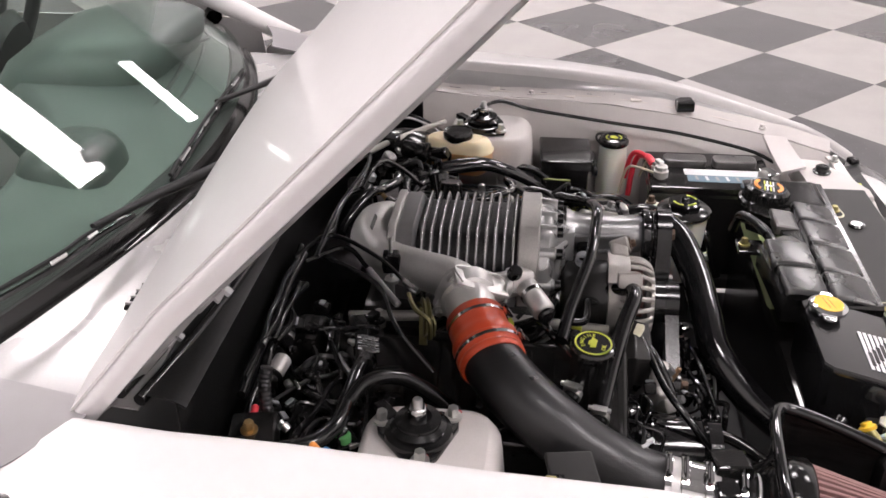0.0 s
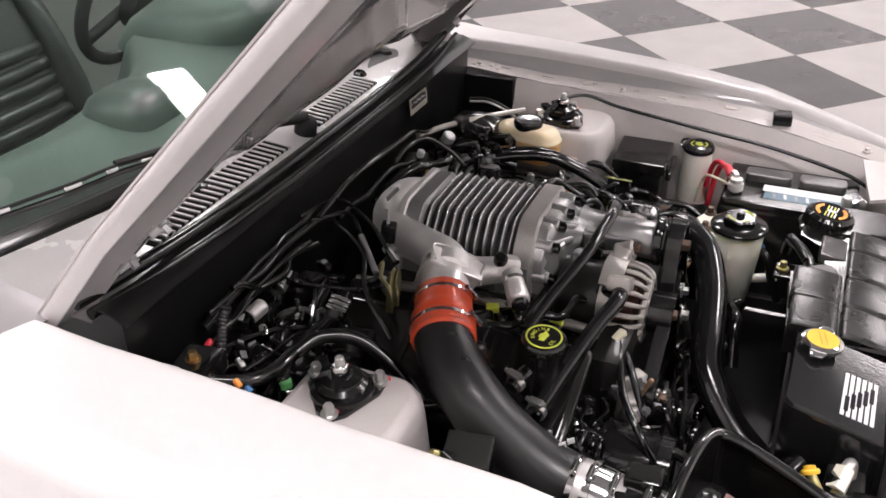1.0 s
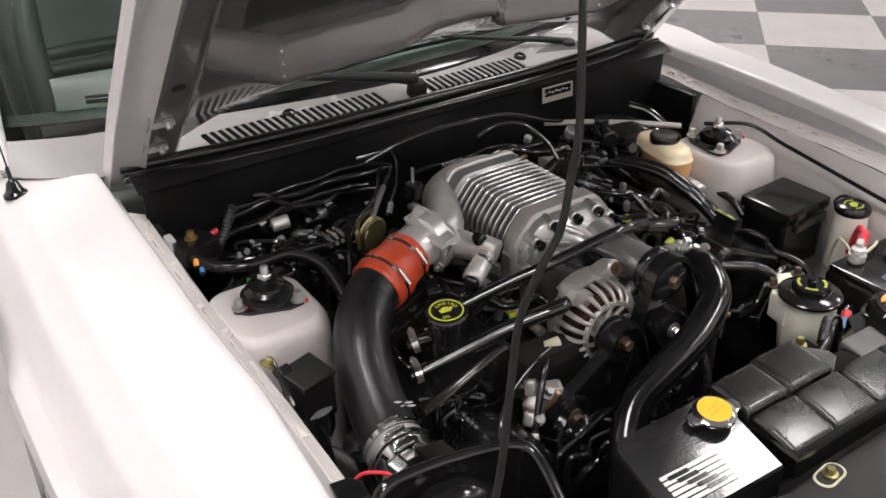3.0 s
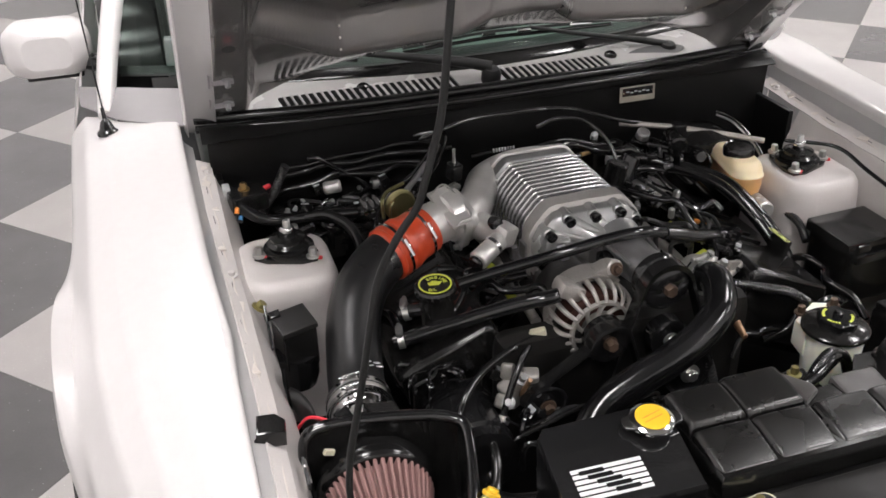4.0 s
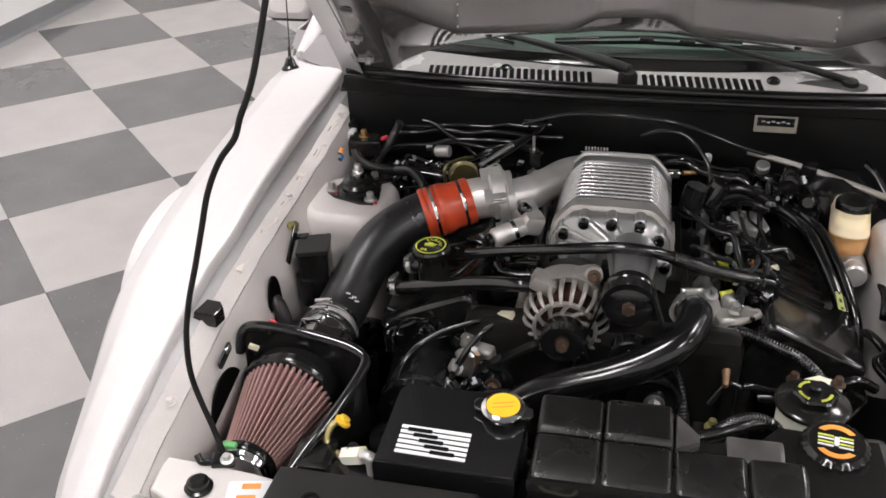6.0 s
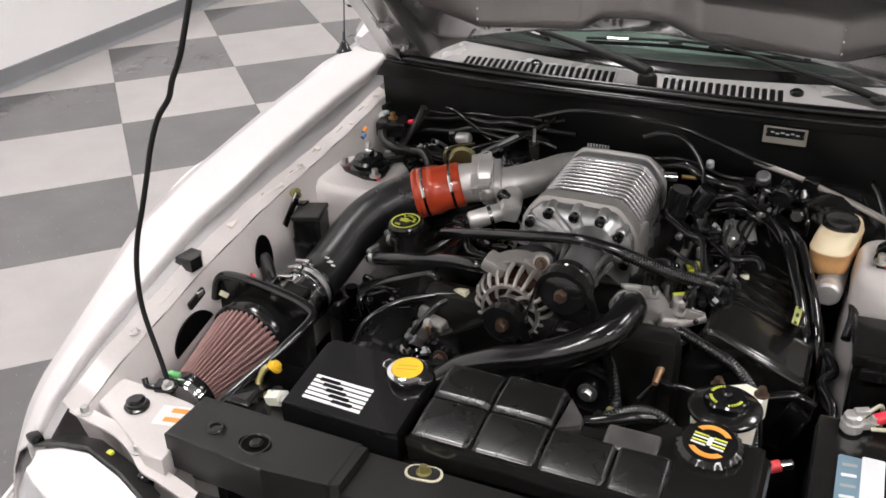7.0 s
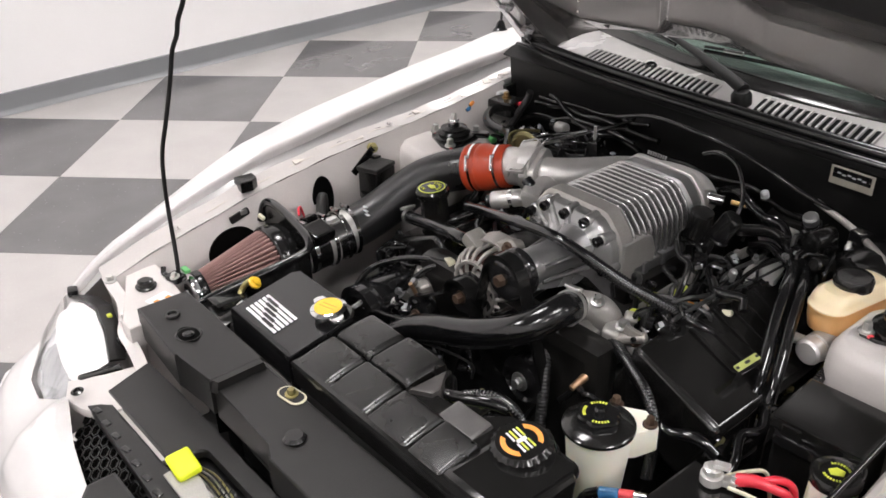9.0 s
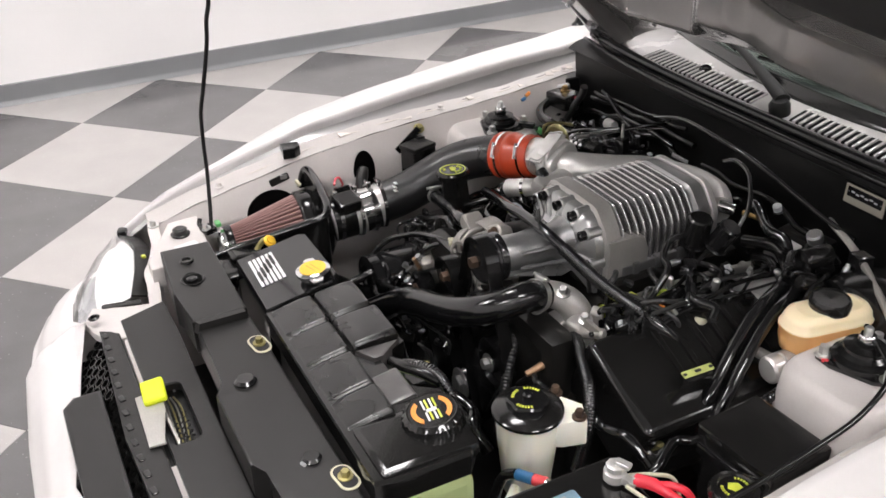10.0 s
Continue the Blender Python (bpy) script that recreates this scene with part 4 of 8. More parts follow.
# radiator and shroud
rad = thing("radiator", (0, -0.68, 0.29), "black radiator with its fan shroud", "radiator")
part("core", box((0.0, -0.66, 0.46), (0.86, 0.05, 0.34), bev=0.006), DARK, rad)
part("fan_shroud", box((0.05, -0.585, 0.45), (0.72, 0.06, 0.30), bev=0.02), SATIN, rad)
part("side_tank", box((-0.40, -0.655, 0.47), (0.06, 0.07, 0.36), bev=0.012), SATIN, rad)
part("side_tank", box((0.42, -0.655, 0.47), (0.06, 0.07, 0.36), bev=0.012), SATIN, rad)

# ---- supercharger ----
sc = thing("supercharger", (-0.015, -0.02, 0.64), "ribbed cast aluminium supercharger on top of the engine", "supercharger")


def sc_section(y, k=1.0, lift=0.0, base=0.655):
    """The trapezoid outline of the case, with rounded shoulders."""
    c = -0.0185
    pts = [(0.104, base), (0.106, 0.732), (0.104, 0.754), (0.096, 0.770), (0.078, 0.792), (0.068, 0.8005), (0.058, 0.803), (0.0, 0.804)]
    pts = pts + [(-x, z) for x, z in reversed(pts[:-1])]
    return [(c + x * k, y, base + (z + lift - base) * k) for x, z in pts]


# near-black base paints deep shade into the rib gaps
part("case", rings(bmesh.new(), [sc_section(0.105, 0.90), sc_section(0.10, 0.91), sc_section(-0.10, 0.91)]), GAPSHADE, sc, "cast case darkened for the shade between its ribs", 35)
boss = [(-0.135, 0.660), (-0.050, 0.660), (-0.048, 0.722), (-0.058, 0.748), (-0.080, 0.756), (-0.135, 0.756)]
part("side_boss", rings(bmesh.new(), [[(x, -0.092 + (y + 0.092) * k, 0.708 + (z - 0.708) * k) for y, z in boss] for x, k in ((0.070, 1.0), (0.0895, 1.0), (0.0915, 0.97))]), BANDMETAL, sc, "plain cast boss on the case", 30)
for k in range(11):
    y = 0.053 - 0.0152 * k
    loops = [sc_section(y + 0.0040 * math.cos(a), 0.905 + 0.095 * math.sin(a), 0.002) for a in np.linspace(0, math.pi, 11)]
    part("rib", rings(bmesh.new(), loops), RIBMETAL, sc, "", 60)
# flat rear block, its flange, and the front band
part("rear_block", rings(bmesh.new(), [sc_section(0.098, 0.965), sc_section(0.094, 0.985), sc_section(0.070, 0.985), sc_section(0.064, 0.94)]), GREYCAST, sc, "", 35)
part("rear_flange", rings(bmesh.new(), [sc_section(0.1120, 0.99), sc_section(0.110, 1.005), sc_section(0.100, 1.005), sc_section(0.098, 0.99)]), CAST, sc, "", 35)
part("front_band", rings(bmesh.new(), [sc_section(-0.106, 0.98), sc_section(-0.109, 1.02, 0.003), sc_section(-0.139, 1.02, 0.003), sc_section(-0.142, 1.0)]), BANDMETAL, sc, "dull cast joint band", 35)
for sx in (-1, 1):
    part("side_rail", box((-0.0185 + sx * 0.104, -0.03, 0.688), (0.014, 0.15, 0.022), bev=0.004), GREYCAST, sc)
    for k in range(3):
        part("rail_foot", box((-0.0185 + sx * 0.108, -0.075 + 0.05 * k, 0.688), (0.014, 0.014, 0.03), bev=0.003), GREYCAST, sc)
# front cover: lobed plate that tapers to the snout
def shrink(loop, y, k, cz=0.745, cx=0.0):
    return [(cx + (x - cx) * k, y, cz + (z - cz) * k) for x, _, z in loop]
base_loop = sc_section(0, 0.985)
front = rings(bmesh.new(), [shrink(base_loop, -0.141, 1.0), shrink(base_loop, -0.158, 0.985), shrink(base_loop, -0.163, 0.93), shrink(base_loop, -0.172, 0.76, 0.745, 0.010), shrink(base_loop, -0.184, 0.55, 0.745, 0.018), shrink(base_loop, -0.200, 0.42, 0.746, 0.02)])
cover = part("front_cover", front, COVERMETAL, sc, "bright cast front cover", 35)
for x, z in ((-0.107, 0.772), (-0.070, 0.797), (-0.018, 0.798), (0.034, 0.798), (0.071, 0.772), (0.086, 0.715), (-0.122, 0.715)):
    d = Vector((x + 0.015, 0, z - 0.735)) * 0.18
    p = Vector((x, -0.150, z)) - d * 0.5
    lug = rod((p.x, -0.138, p.z), (p.x, -0.170, p.z), 0.0135, 0.0115, n=18, bev=0.003)
    part("bolt_lug", lug, COVERMETAL, cover)
    b = lathe([(0.0092, 0), (0.0092, 0.010), (0.006, 0.011), (0.0055, 0.005), (0, 0.005)], (p.x, -0.1695, p.z), (0, -1, 0), 16)
    part("socket_bolt", b, BLACK, cover, "black socket bolt")
    q = Vector((0.02 + (p.x - 0.02) * 0.45, -0.186, 0.745 + (p.z - 0.745) * 0.45))
    part("web", rod((p.x, -0.156, p.z), q, 0.0105, 0.009, n=10), COVERMETAL, cover)
for sx, x in ((1, 0.060), (-1, -0.093)):
    shoulder = rings(bmesh.new(), [[(x + sx * a, y, z) for a, y, z in row] for row in (
        ((-0.030, -0.150, 0.782), (0.014, -0.150, 0.774), (0.024, -0.150, 0.690), (-0.026, -0.150, 0.690)),
        ((-0.028, -0.168, 0.776), (0.010, -0.166, 0.768), (0.020, -0.166, 0.694), (-0.024, -0.172, 0.694)),
        ((-0.026, -0.186, 0.762), (0.000, -0.176, 0.760), (0.008, -0.174, 0.702), (-0.022, -0.188, 0.702)))])
    bmesh.ops.bevel(shoulder, geom=shoulder.edges[:], offset=0.003, segments=2, affect="EDGES")
    part("cover_shoulder", shoulder, COVERMETAL, cover, "faceted cast shoulder")
part("snout_web", prism([(-0.335, 0.722), (-0.20, 0.735), (-0.175, 0.690), (-0.20, 0.684)], 0.030, 0.042, frame_to((0, 0, 0), (1, 0, 0), (0, 1, 0)), bev=0.002), COVERMETAL, sc, "cast web under the snout")
snout = part("snout", lathe([(0.042, -0.026), (0.035, -0.012), (0.031, 0.004), (0.031, 0.06), (0.033, 0.098), (0.030, 0.104)], (0.021, -0.212, 0.747), (0, -1, 0.02), 36), GREYCAST, sc, "grey cast snout", 50)
for a in (20, 160, 215, 325):
    r = Vector((math.cos(radians(a)), 0, math.sin(radians(a))))
    part("snout_fin", rod(Vector((0.021, -0.188, 0.747)) + r * 0.044, Vector((0.021, -0.29, 0.747)) + r * 0.031, 0.0050, 0.0036, n=8), GREYCAST, snout)
part("port_cover", box((-0.126, -0.123, 0.722), (0.012, 0.026, 0.032), bev=0.003), GREYCAST, sc)
part("boss", lathe([(0.012, 0), (0.012, 0.012), (0.006, 0.013), (0.005, 0.004), (0, 0.004)], (-0.118, 0.045, 0.738), (-0.8, 0, 0.5), 18), GREYCAST, sc)
# embossed writing on the rear shoulder, too small to read
for k in range(8):
    part("raised_mark", box((-0.085 + 0.006 * k, 0.140, 0.795), (0.0035, 0.003, 0.008), (-20, 0, 8), bev=0.0008), GREYCAST, sc)
pulley = part("pulley", lathe([(0.012, 0.012), (0.034, 0.010), (0.040, 0.006), (0.043, 0.0), (0.043, -0.004), (0.041, -0.008), (0.043, -0.011), (0.041, -0.014), (0.043, -0.017), (0.041, -0.020), (0.043, -0.024), (0.043, -0.032), (0.0, -0.032)], (0.021, -0.350, 0.750), (0, -1, 0.02), 40), BLACK, sc, "gloss black drive pulley", 30)
part("pulley_bolt", hexbolt((0.021, -0.356, 0.750), (0, -1, 0), 0.011, 0.014), RUST, pulley, "rusty centre bolt")
plen = [(-0.214, -0.030, 0.758), (-0.182, -0.010, 0.760), (-0.150, 0.045, 0.756), (-0.112, 0.110, 0.750), (-0.045, 0.150, 0.745), (0.02, 0.150, 0.745), (0.060, 0.132, 0.738)]
elbow = part("inlet_elbow", tube(plen, [0.034, 0.034, 0.0325, 0.034, 0.037, 0.037, 0.031], 24, 8), CAST, sc, "silver cast inlet elbow", 60)
part("elbow_tip", rod((0.070, 0.125, 0.756), (0.098, 0.142, 0.752), 0.012, 0.011, n=14, bev=0.002), CHROME, elbow, "polished nipple")
part("brass_tip", rod((0.108, 0.150, 0.751), (0.146, 0.168, 0.746), 0.005, 0.004, n=10), BRASS, elbow, "brass fitting")
bm = bmesh.new()
tube([(-0.195, -0.02, 0.745), (-0.178, -0.065, 0.745), (-0.162, -0.108, 0.750)], [0.028, 0.025, 0.021], 16, bm=bm)
part("bypass_boss", bm, CAST, elbow)
part("vacuum_valve", rod((-0.226, -0.156, 0.736), (-0.172, -0.123, 0.752), 0.018, 0.017, n=24, bev=0.004), BRIGHT, sc, "bright idle valve can", 50)
part("valve_ring", rod((-0.194, -0.1365, 0.7455), (-0.188, -0.1328, 0.7472), 0.0192, n=24), CHROME, sc)
part("valve_body", box((-0.162, -0.112, 0.754), (0.038, 0.038, 0.038), (10, 15, 30), bev=0.008), CAST, sc)
part("valve_plug", rod((-0.170, -0.104, 0.768), (-0.182, -0.108, 0.784), 0.0125, 0.011, n=14, bev=0.003), BLACK, sc)
part("valve_cap", rod((-0.234, -0.161, 0.7335), (-0.225, -0.1555, 0.7363), 0.014, n=18, bev=0.003), BLACK, sc)
part("sc_foot", box((-0.017, 0.0, 0.655), (0.26, 0.30, 0.05), bev=0.012), GREASE, sc)

# ---- throttle body ----
AX = Vector((0.955, 0.265, 0.13)).normalized()
TB = Vector((-0.262, -0.045, 0.762))
tb = thing("air_throttle", TB + Vector((0, 0, -0.05)), "bright aluminium throttle body with cable linkage", "throttle body")
part("barrel", lathe([(0.036, -0.030), (0.039, -0.026), (0.039, 0.018), (0.045, 0.022), (0.045, 0.05)], TB - AX * 0.004, AX, 36), BRIGHT, tb, "", 40)
m = frame_to(TB + AX * 0.036 + Vector((0, 0, -0.008)), AX, (0, -0.42, 0.9))
part("flange", prism(rounded(0.082, 0.092, 0.016, 4), -0.008, 0.008, m, bev=0.003), BRIGHT, tb, "machined flange")
part("adapter", prism(rounded(0.078, 0.086, 0.02, 4), 0.009, 0.024, m, bev=0.004), CAST, tb)
for sx in (-1, 1):
    for sy in (-1, 1):
        part("flange_bolt", hexbolt(m @ Vector((sx * 0.032, sy * 0.037, -0.008)), -AX, 0.006, 0.009), ZINC, tb)
for k in range(3):
    part("casting_rib", join(bmesh.new(), box((0.036, 0.012 - 0.012 * k, -0.034), (0.010, 0.004, 0.034), bev=0.0015), m), BRIGHT, tb)
part("top_plate", join(bmesh.new(), box((0.041, 0.0, -0.014), (0.007, 0.088, 0.040), bev=0.002), m), BRIGHT, tb, "flat machined plate on top")
part("wire_clip", tube([m @ Vector((0.047, -0.036, -0.030)), m @ Vector((0.049, -0.040, 0.004)), m @ Vector((0.049, 0.036, 0.006)), m @ Vector((0.047, 0.040, -0.020)), m @ Vector((0.030, 0.046, -0.030))], 0.0018, 6), ZINC, tb, "wire clip")
lk = thing("throttle_linkage", (-0.315, -0.01, 0.74), "yellow zinc throttle cable lever and bracket", "linkage")
bm = bmesh.new()
lathe([(0.026, 0), (0.030, 0.002), (0.026, 0.006), (0.030, 0.010), (0.026, 0.012)], (-0.310, 0.012, 0.775), (-0.27, 0.95, 0.05), 24, bm)
part("quadrant", bm, OLIVE, lk)
bm = bmesh.new()
tube([(-0.345, 0.007, 0.760), (-0.346, 0.008, 0.792), (-0.330, 0.030, 0.800), (-0.296, 0.045, 0.804)], 0.0035, 6, bm=bm)
tube([(-0.334, 0.003, 0.758), (-0.331, 0.004, 0.785), (-0.305, 0.03, 0.795)], 0.0025, 6, bm=bm)
part("bracket", bm, OLIVE, lk)
part("lever", box((-0.325, 0.02, 0.768), (0.004, 0.012, 0.06), (0, 10, 0), bev=0.001), OLIVE, lk)
part("cable_sleeve", rod((-0.288, 0.062, 0.777), (-0.229, 0.118, 0.802), 0.0055, n=12, bev=0.002), GREYCAST, lk, "grey cable sleeve")
part("cable_nut", rod((-0.268, 0.035, 0.790), (-0.250, 0.058, 0.796), 0.006, n=6), CHROME, lk)
part("cable", tube([(-0.250, 0.058, 0.796), (-0.205, 0.11, 0.812), (-0.17, 0.19, 0.825), (-0.22, 0.235, 0.81)], 0.0035, 8), RUBBER, lk)
part("cable", tube([(-0.229, 0.118, 0.802), (-0.19, 0.16, 0.815), (-0.21, 0.22, 0.80)], 0.004, 8), RUBBER, lk)

plug = thing("vacuum_plug", (-0.184, 0.090, 0.74), "black plug on a thin stem beside the plenum", "vacuum fitting")
part("stem", rod((-0.184, 0.090, 0.745), (-0.184, 0.090, 0.835), 0.003, n=8), ZINC, plug, "thin steel stem")
part("body", box((-0.184, 0.090, 0.790), (0.022, 0.026, 0.034), (8, 0, 20), bev=0.004), BLACK, plug)
part("collar", lathe([(0.010, 0), (0.012, 0.003), (0.012, 0.007), (0.006, 0.010)], (-0.184, 0.090, 0.752), (0, 0, 1), 16), ZINC, plug, "small steel collar")

# ---- intake ----
TUBE = [(-0.350, -0.078, 0.7425), (-0.385, -0.100, 0.733), (-0.418, -0.132, 0.720), (-0.441, -0.166, 0.704), (-0.456, -0.202, 0.682), (-0.466, -0.243, 0.660), (-0.474, -0.285, 0.643), (-0.480, -0.33, 0.632)]
intake = thing("intake_tube", (-0.44, -0.2, 0.62), "matte black curved cold air intake tube", "intake tube")
part("tube", tube(TUBE, 0.0445, 32, 8), TUBEBLK, intake, "", 60)
# white print on the tube, plain shapes
for k, (dx, dz) in enumerate(((0, 0), (0.013, -0.002), (0.004, -0.014), (0.017, -0.015))):
    part("print_mark", box((-0.456 + dx, -0.298 - 0.008 * (k % 2), 0.685 + dz * 0.6), (0.008, 0.010, 0.0015), (-20, 18, 15), bev=0.0005), LABEL, intake)
coup = thing("silicone_coupler", (-0.325, -0.065, 0.71), "orange-red silicone coupler with steel clamps", "hose coupler")
C0, C1 = Vector((-0.368, -0.087, 0.7375)), Vector((-0.283, -0.051, 0.7585))
CA = (C1 - C0).normalized()
L = (C1 - C0).length
part("sleeve", lathe([(0.047, 0), (0.0495, 0.003), (0.0495, L * 0.10), (0.0478, L * 0.12), (0.0495, L * 0.15), (0.0495, L * 0.30), (0.0480, L * 0.33), (0.0495, L * 0.36), (0.0495, L * 0.45), (0.047, L * 0.52), (0.0445, L * 0.62), (0.0445, L - 0.003), (0.042, L)], C0, CA, 40), SILICONE, coup, "", 50)
for t, r in ((0.22, 0.0497), (0.80, 0.0447)):
    clamp(C0 + CA * L * t, CA, r, 0.0055, CHROME, coup, side=(0.2, -0.9, 0.5))
# air meter, clamps and filter
FB, FT = Vector((-0.494, -0.470, 0.609)), Vector((-0.508, -0.668, 0.604))
FD = (FT - FB).normalized()
meter = thing("air_meter", (-0.482, -0.37, 0.59), "polished air meter housing with hose clamps", "air meter")
MP = [(-0.480, -0.325, 0.631), (-0.484, -0.375, 0.624), (-0.489, -0.43, 0.619), (-0.492, -0.468, 0.617)]
part("housing", tube(MP, 0.047, 32, 6), CAST, meter, "", 60)
for y, r, mm in ((-0.328, 0.050, CHROME), (-0.350, 0.0515, CHROME), (-0.381, 0.0515, CHROME), (-0.425, 0.050, CHROME)):
    z = lerp(y, [-0.468, -0.375, -0.325], [0.617, 0.624, 0.631])
    clamp((-0.484 + (y + 0.375) * 0.09, y, z), (0.09, 1, 0.0), r, 0.0085, mm, meter, side=(-0.2, 0, 1))
part("sleeve", tube([(-0.486, -0.392, 0.6225), (-0.488, -0.415, 0.6205), (-0.490, -0.44, 0.6185)], 0.0495, 32, 4), RUBBER, meter)
part("bright_ring", tube([(-0.481, -0.338, 0.629), (-0.484, -0.372, 0.6243)], 0.0488, 32, 2), CHROME, meter, "polished band of the meter")
part("sensor", box((-0.462, -0.412, 0.664), (0.050, 0.05, 0.026), (0, 12, 5), bev=0.005), SATIN, meter, "black sensor box")
part("plug", box((-0.515, -0.400, 0.668), (0.025, 0.03, 0.02), (0, -20, 10), bev=0.004), BLACK, meter)
part("wire", tube([(-0.535, -0.41, 0.675), (-0.552, -0.40, 0.680), (-0.568, -0.385, 0.672), (-0.585, -0.37, 0.64)], 0.0026, 8), RED, meter, "red wire")
flt = thing("air_filter", FB + Vector((0, -0.08, -0.06)), "cone air filter with dark red pleated gauze", "air filter")
FLEN = (FT - FB).length
part("base_ring", lathe([(0.046, -0.03), (0.070, -0.014), (0.080, 0.0), (0.084, 0.012), (0.084, 0.036), (0.079, 0.041)], FB, FD, 48), RUBBER, flt, "black rubber base", 50)
NP = 44
loops = []
for t in np.linspace(0, 1, 9):
    r = 0.0795 - 0.038 * t
    q = frame_to(FB + FD * (0.034 + (FLEN - 0.044) * t), FD)
    loop = []
    for k in range(NP):
        for f, dr in ((0.0, 0.0012), (0.22, 0.0), (0.44, 0.0012), (0.56, 0.012), (0.86, 0.012)):
            a = 2 * math.pi * (k + f) / NP
            loop.append(q @ Vector((math.cos(a) * (r - dr), math.sin(a) * (r - dr), 0)))
    loops.append(loop)
part("pleats", rings(bmesh.new(), loops), PLEAT, flt, "dark red pleats", 20)
part("end_cap", lathe([(0.038, -0.014), (0.043, -0.010), (0.043, 0.006), (0.038, 0.012), (0.028, 0.013), (0.026, 0.006), (0, 0.006)], FT, FD, 40), CHROME, flt, "chrome end cap", 40)
part("end_rubber", lathe([(0.045, -0.016), (0.0455, -0.013), (0.0455, -0.002), (0.044, 0)], FT, FD, 40, cap=False), RUBBER, flt)
part("base_tab", box((-0.555, -0.485, 0.690), (0.016, 0.006, 0.008), (0, 30, 20), bev=0.001), CREAM, flt)
# heat shield with rubber trim
sh = thing("heat_shield", (-0.46, -0.50, 0.30), "black heat shield with rubber edge trim round the air filter", "heat shield")
edge = [(-0.588, -0.470, 0.665), (-0.582, -0.462, 0.700), (-0.560, -0.458, 0.712), (-0.50, -0.462, 0.713), (-0.42, -0.472, 0.706), (-0.383, -0.482, 0.700), (-0.368, -0.497, 0.694), (-0.372, -0.535, 0.685), (-0.390, -0.60, 0.668), (-0.412, -0.66, 0.650), (-0.430, -0.705, 0.632)]
part("edge_trim", tube(edge, 0.0085, 12, 6), SHINY, sh, "gloss black rubber trim", 60)
pth = smooth_path(edge[1:], 6)
sheet_pts = lambda u, v: (lambda p: (p.x, p.y, p.z - v * (p.z - 0.33)))(pth[min(len(pth) - 1, int(round(u * (len(pth) - 1))))])
part("shield_panel", sheet(sheet_pts, len(pth) - 1, 6, 0.003), SATIN, sh, "", 60)

# ---- alternator ----
alt = thing("alternator", (-0.078, -0.29, 0.59), "cast aluminium alternator with vented housing", "alternator")
AC = Vector((-0.078, -0.30, 0.676))
part("rear_body", lathe([(0.0462, 0.12), (0.0588, 0.11), (0.0638, 0.06), (0.0638, 0.02)], AC, (0, 1, 0), 40), GREASE, alt, "dark alternator body", 50)
part("winding", lathe([(0.042, -0.018), (0.0554, -0.014), (0.0571, 0.02), (0.042, 0.022)], AC, (0, 1, 0), 40), COPPER, alt, "copper winding", 50)
part("band_ring", lathe([(0.0622, 0.018), (0.0697, 0.020), (0.0697, 0.042), (0.0622, 0.044)], AC, (0, 1, 0), 40, cap=False), ALTERNATOR, alt)
part("inner_wall", lathe([(0.0252, -0.012), (0.0538, -0.008), (0.0554, 0.02)], AC, (0, 1, 0), 36), DARK, alt)
part("shell_top", sheet(lambda u, v: AC + Vector((math.cos(radians(50 + 80 * u)) * (0.081 - 0.003 * v * v), 0.044 - 0.036 * v, math.sin(radians(50 + 80 * u)) * (0.081 - 0.003 * v * v))), 16, 6, 0.004), ALTERNATOR, alt, "", 50)
part("front_lip", lathe([(0.047, -0.034), (0.0521, -0.034), (0.0538, -0.028), (0.0504, -0.024), (0.047, -0.028), (0.047, -0.034)], AC, (0, 1, 0), 44, cap=False), ALTERNATOR, alt)
part("nose", lathe([(0.0302, -0.036), (0.0319, -0.030), (0.0302, -0.022), (0.0168, -0.02)], AC, (0, 1, 0), 30), ALTERNATOR, alt)
# bars of the cage round the rim, then the swept spokes inside the lip
for k in range(22):
    a = 2 * math.pi * k / 22
    d = Vector((math.cos(a), 0, math.sin(a)))
    pts = [AC + d * 0.0689 + Vector((0, 0.024, 0)), AC + d * 0.0697 + Vector((0, 0.004, 0)), AC + d * 0.0672 + Vector((0, -0.014, 0)), AC + d * 0.0588 + Vector((0, -0.027, 0)), AC + d * 0.0504 + Vector((0, -0.031, 0))]
    part("cage_bar", tube(pts, [0.0044, 0.0044, 0.0042, 0.0036, 0.0034], 8, 3), ALTERNATOR, alt)
for k in range(10):
    a = 2 * math.pi * k / 10 + 0.2
    d0, d1 = Vector((math.cos(a), 0, math.sin(a))), Vector((math.cos(a + 0.35), 0, math.sin(a + 0.35)))
    part("spoke", tube([AC + d0 * 0.0487 + Vector((0, -0.029, 0)), AC + (d0 + d1) * 0.0197 + Vector((0, -0.030, 0)), AC + d1 * 0.0286 + Vector((0, -0.030, 0))], [0.0042, 0.0036, 0.0042], 8, 3), ALTERNATOR, alt)
ear = rod((-0.040, -0.262, 0.748), (-0.037, -0.292, 0.760), 0.015, n=18, bev=0.003)
box((-0.050, -0.275, 0.738), (0.03, 0.03, 0.05), (0, -20, 0), bev=0.006, bm=ear)
part("ear", ear, ALTERNATOR, alt)
part("ear_bolt", hexbolt((-0.037, -0.293, 0.760), (0, -1, 0.3), 0.007, 0.008), RUST, alt)
part("ear", box((-0.118, -0.29, 0.738), (0.045, 0.04, 0.026), (0, 25, 0), bev=0.008), ALTERNATOR, alt)
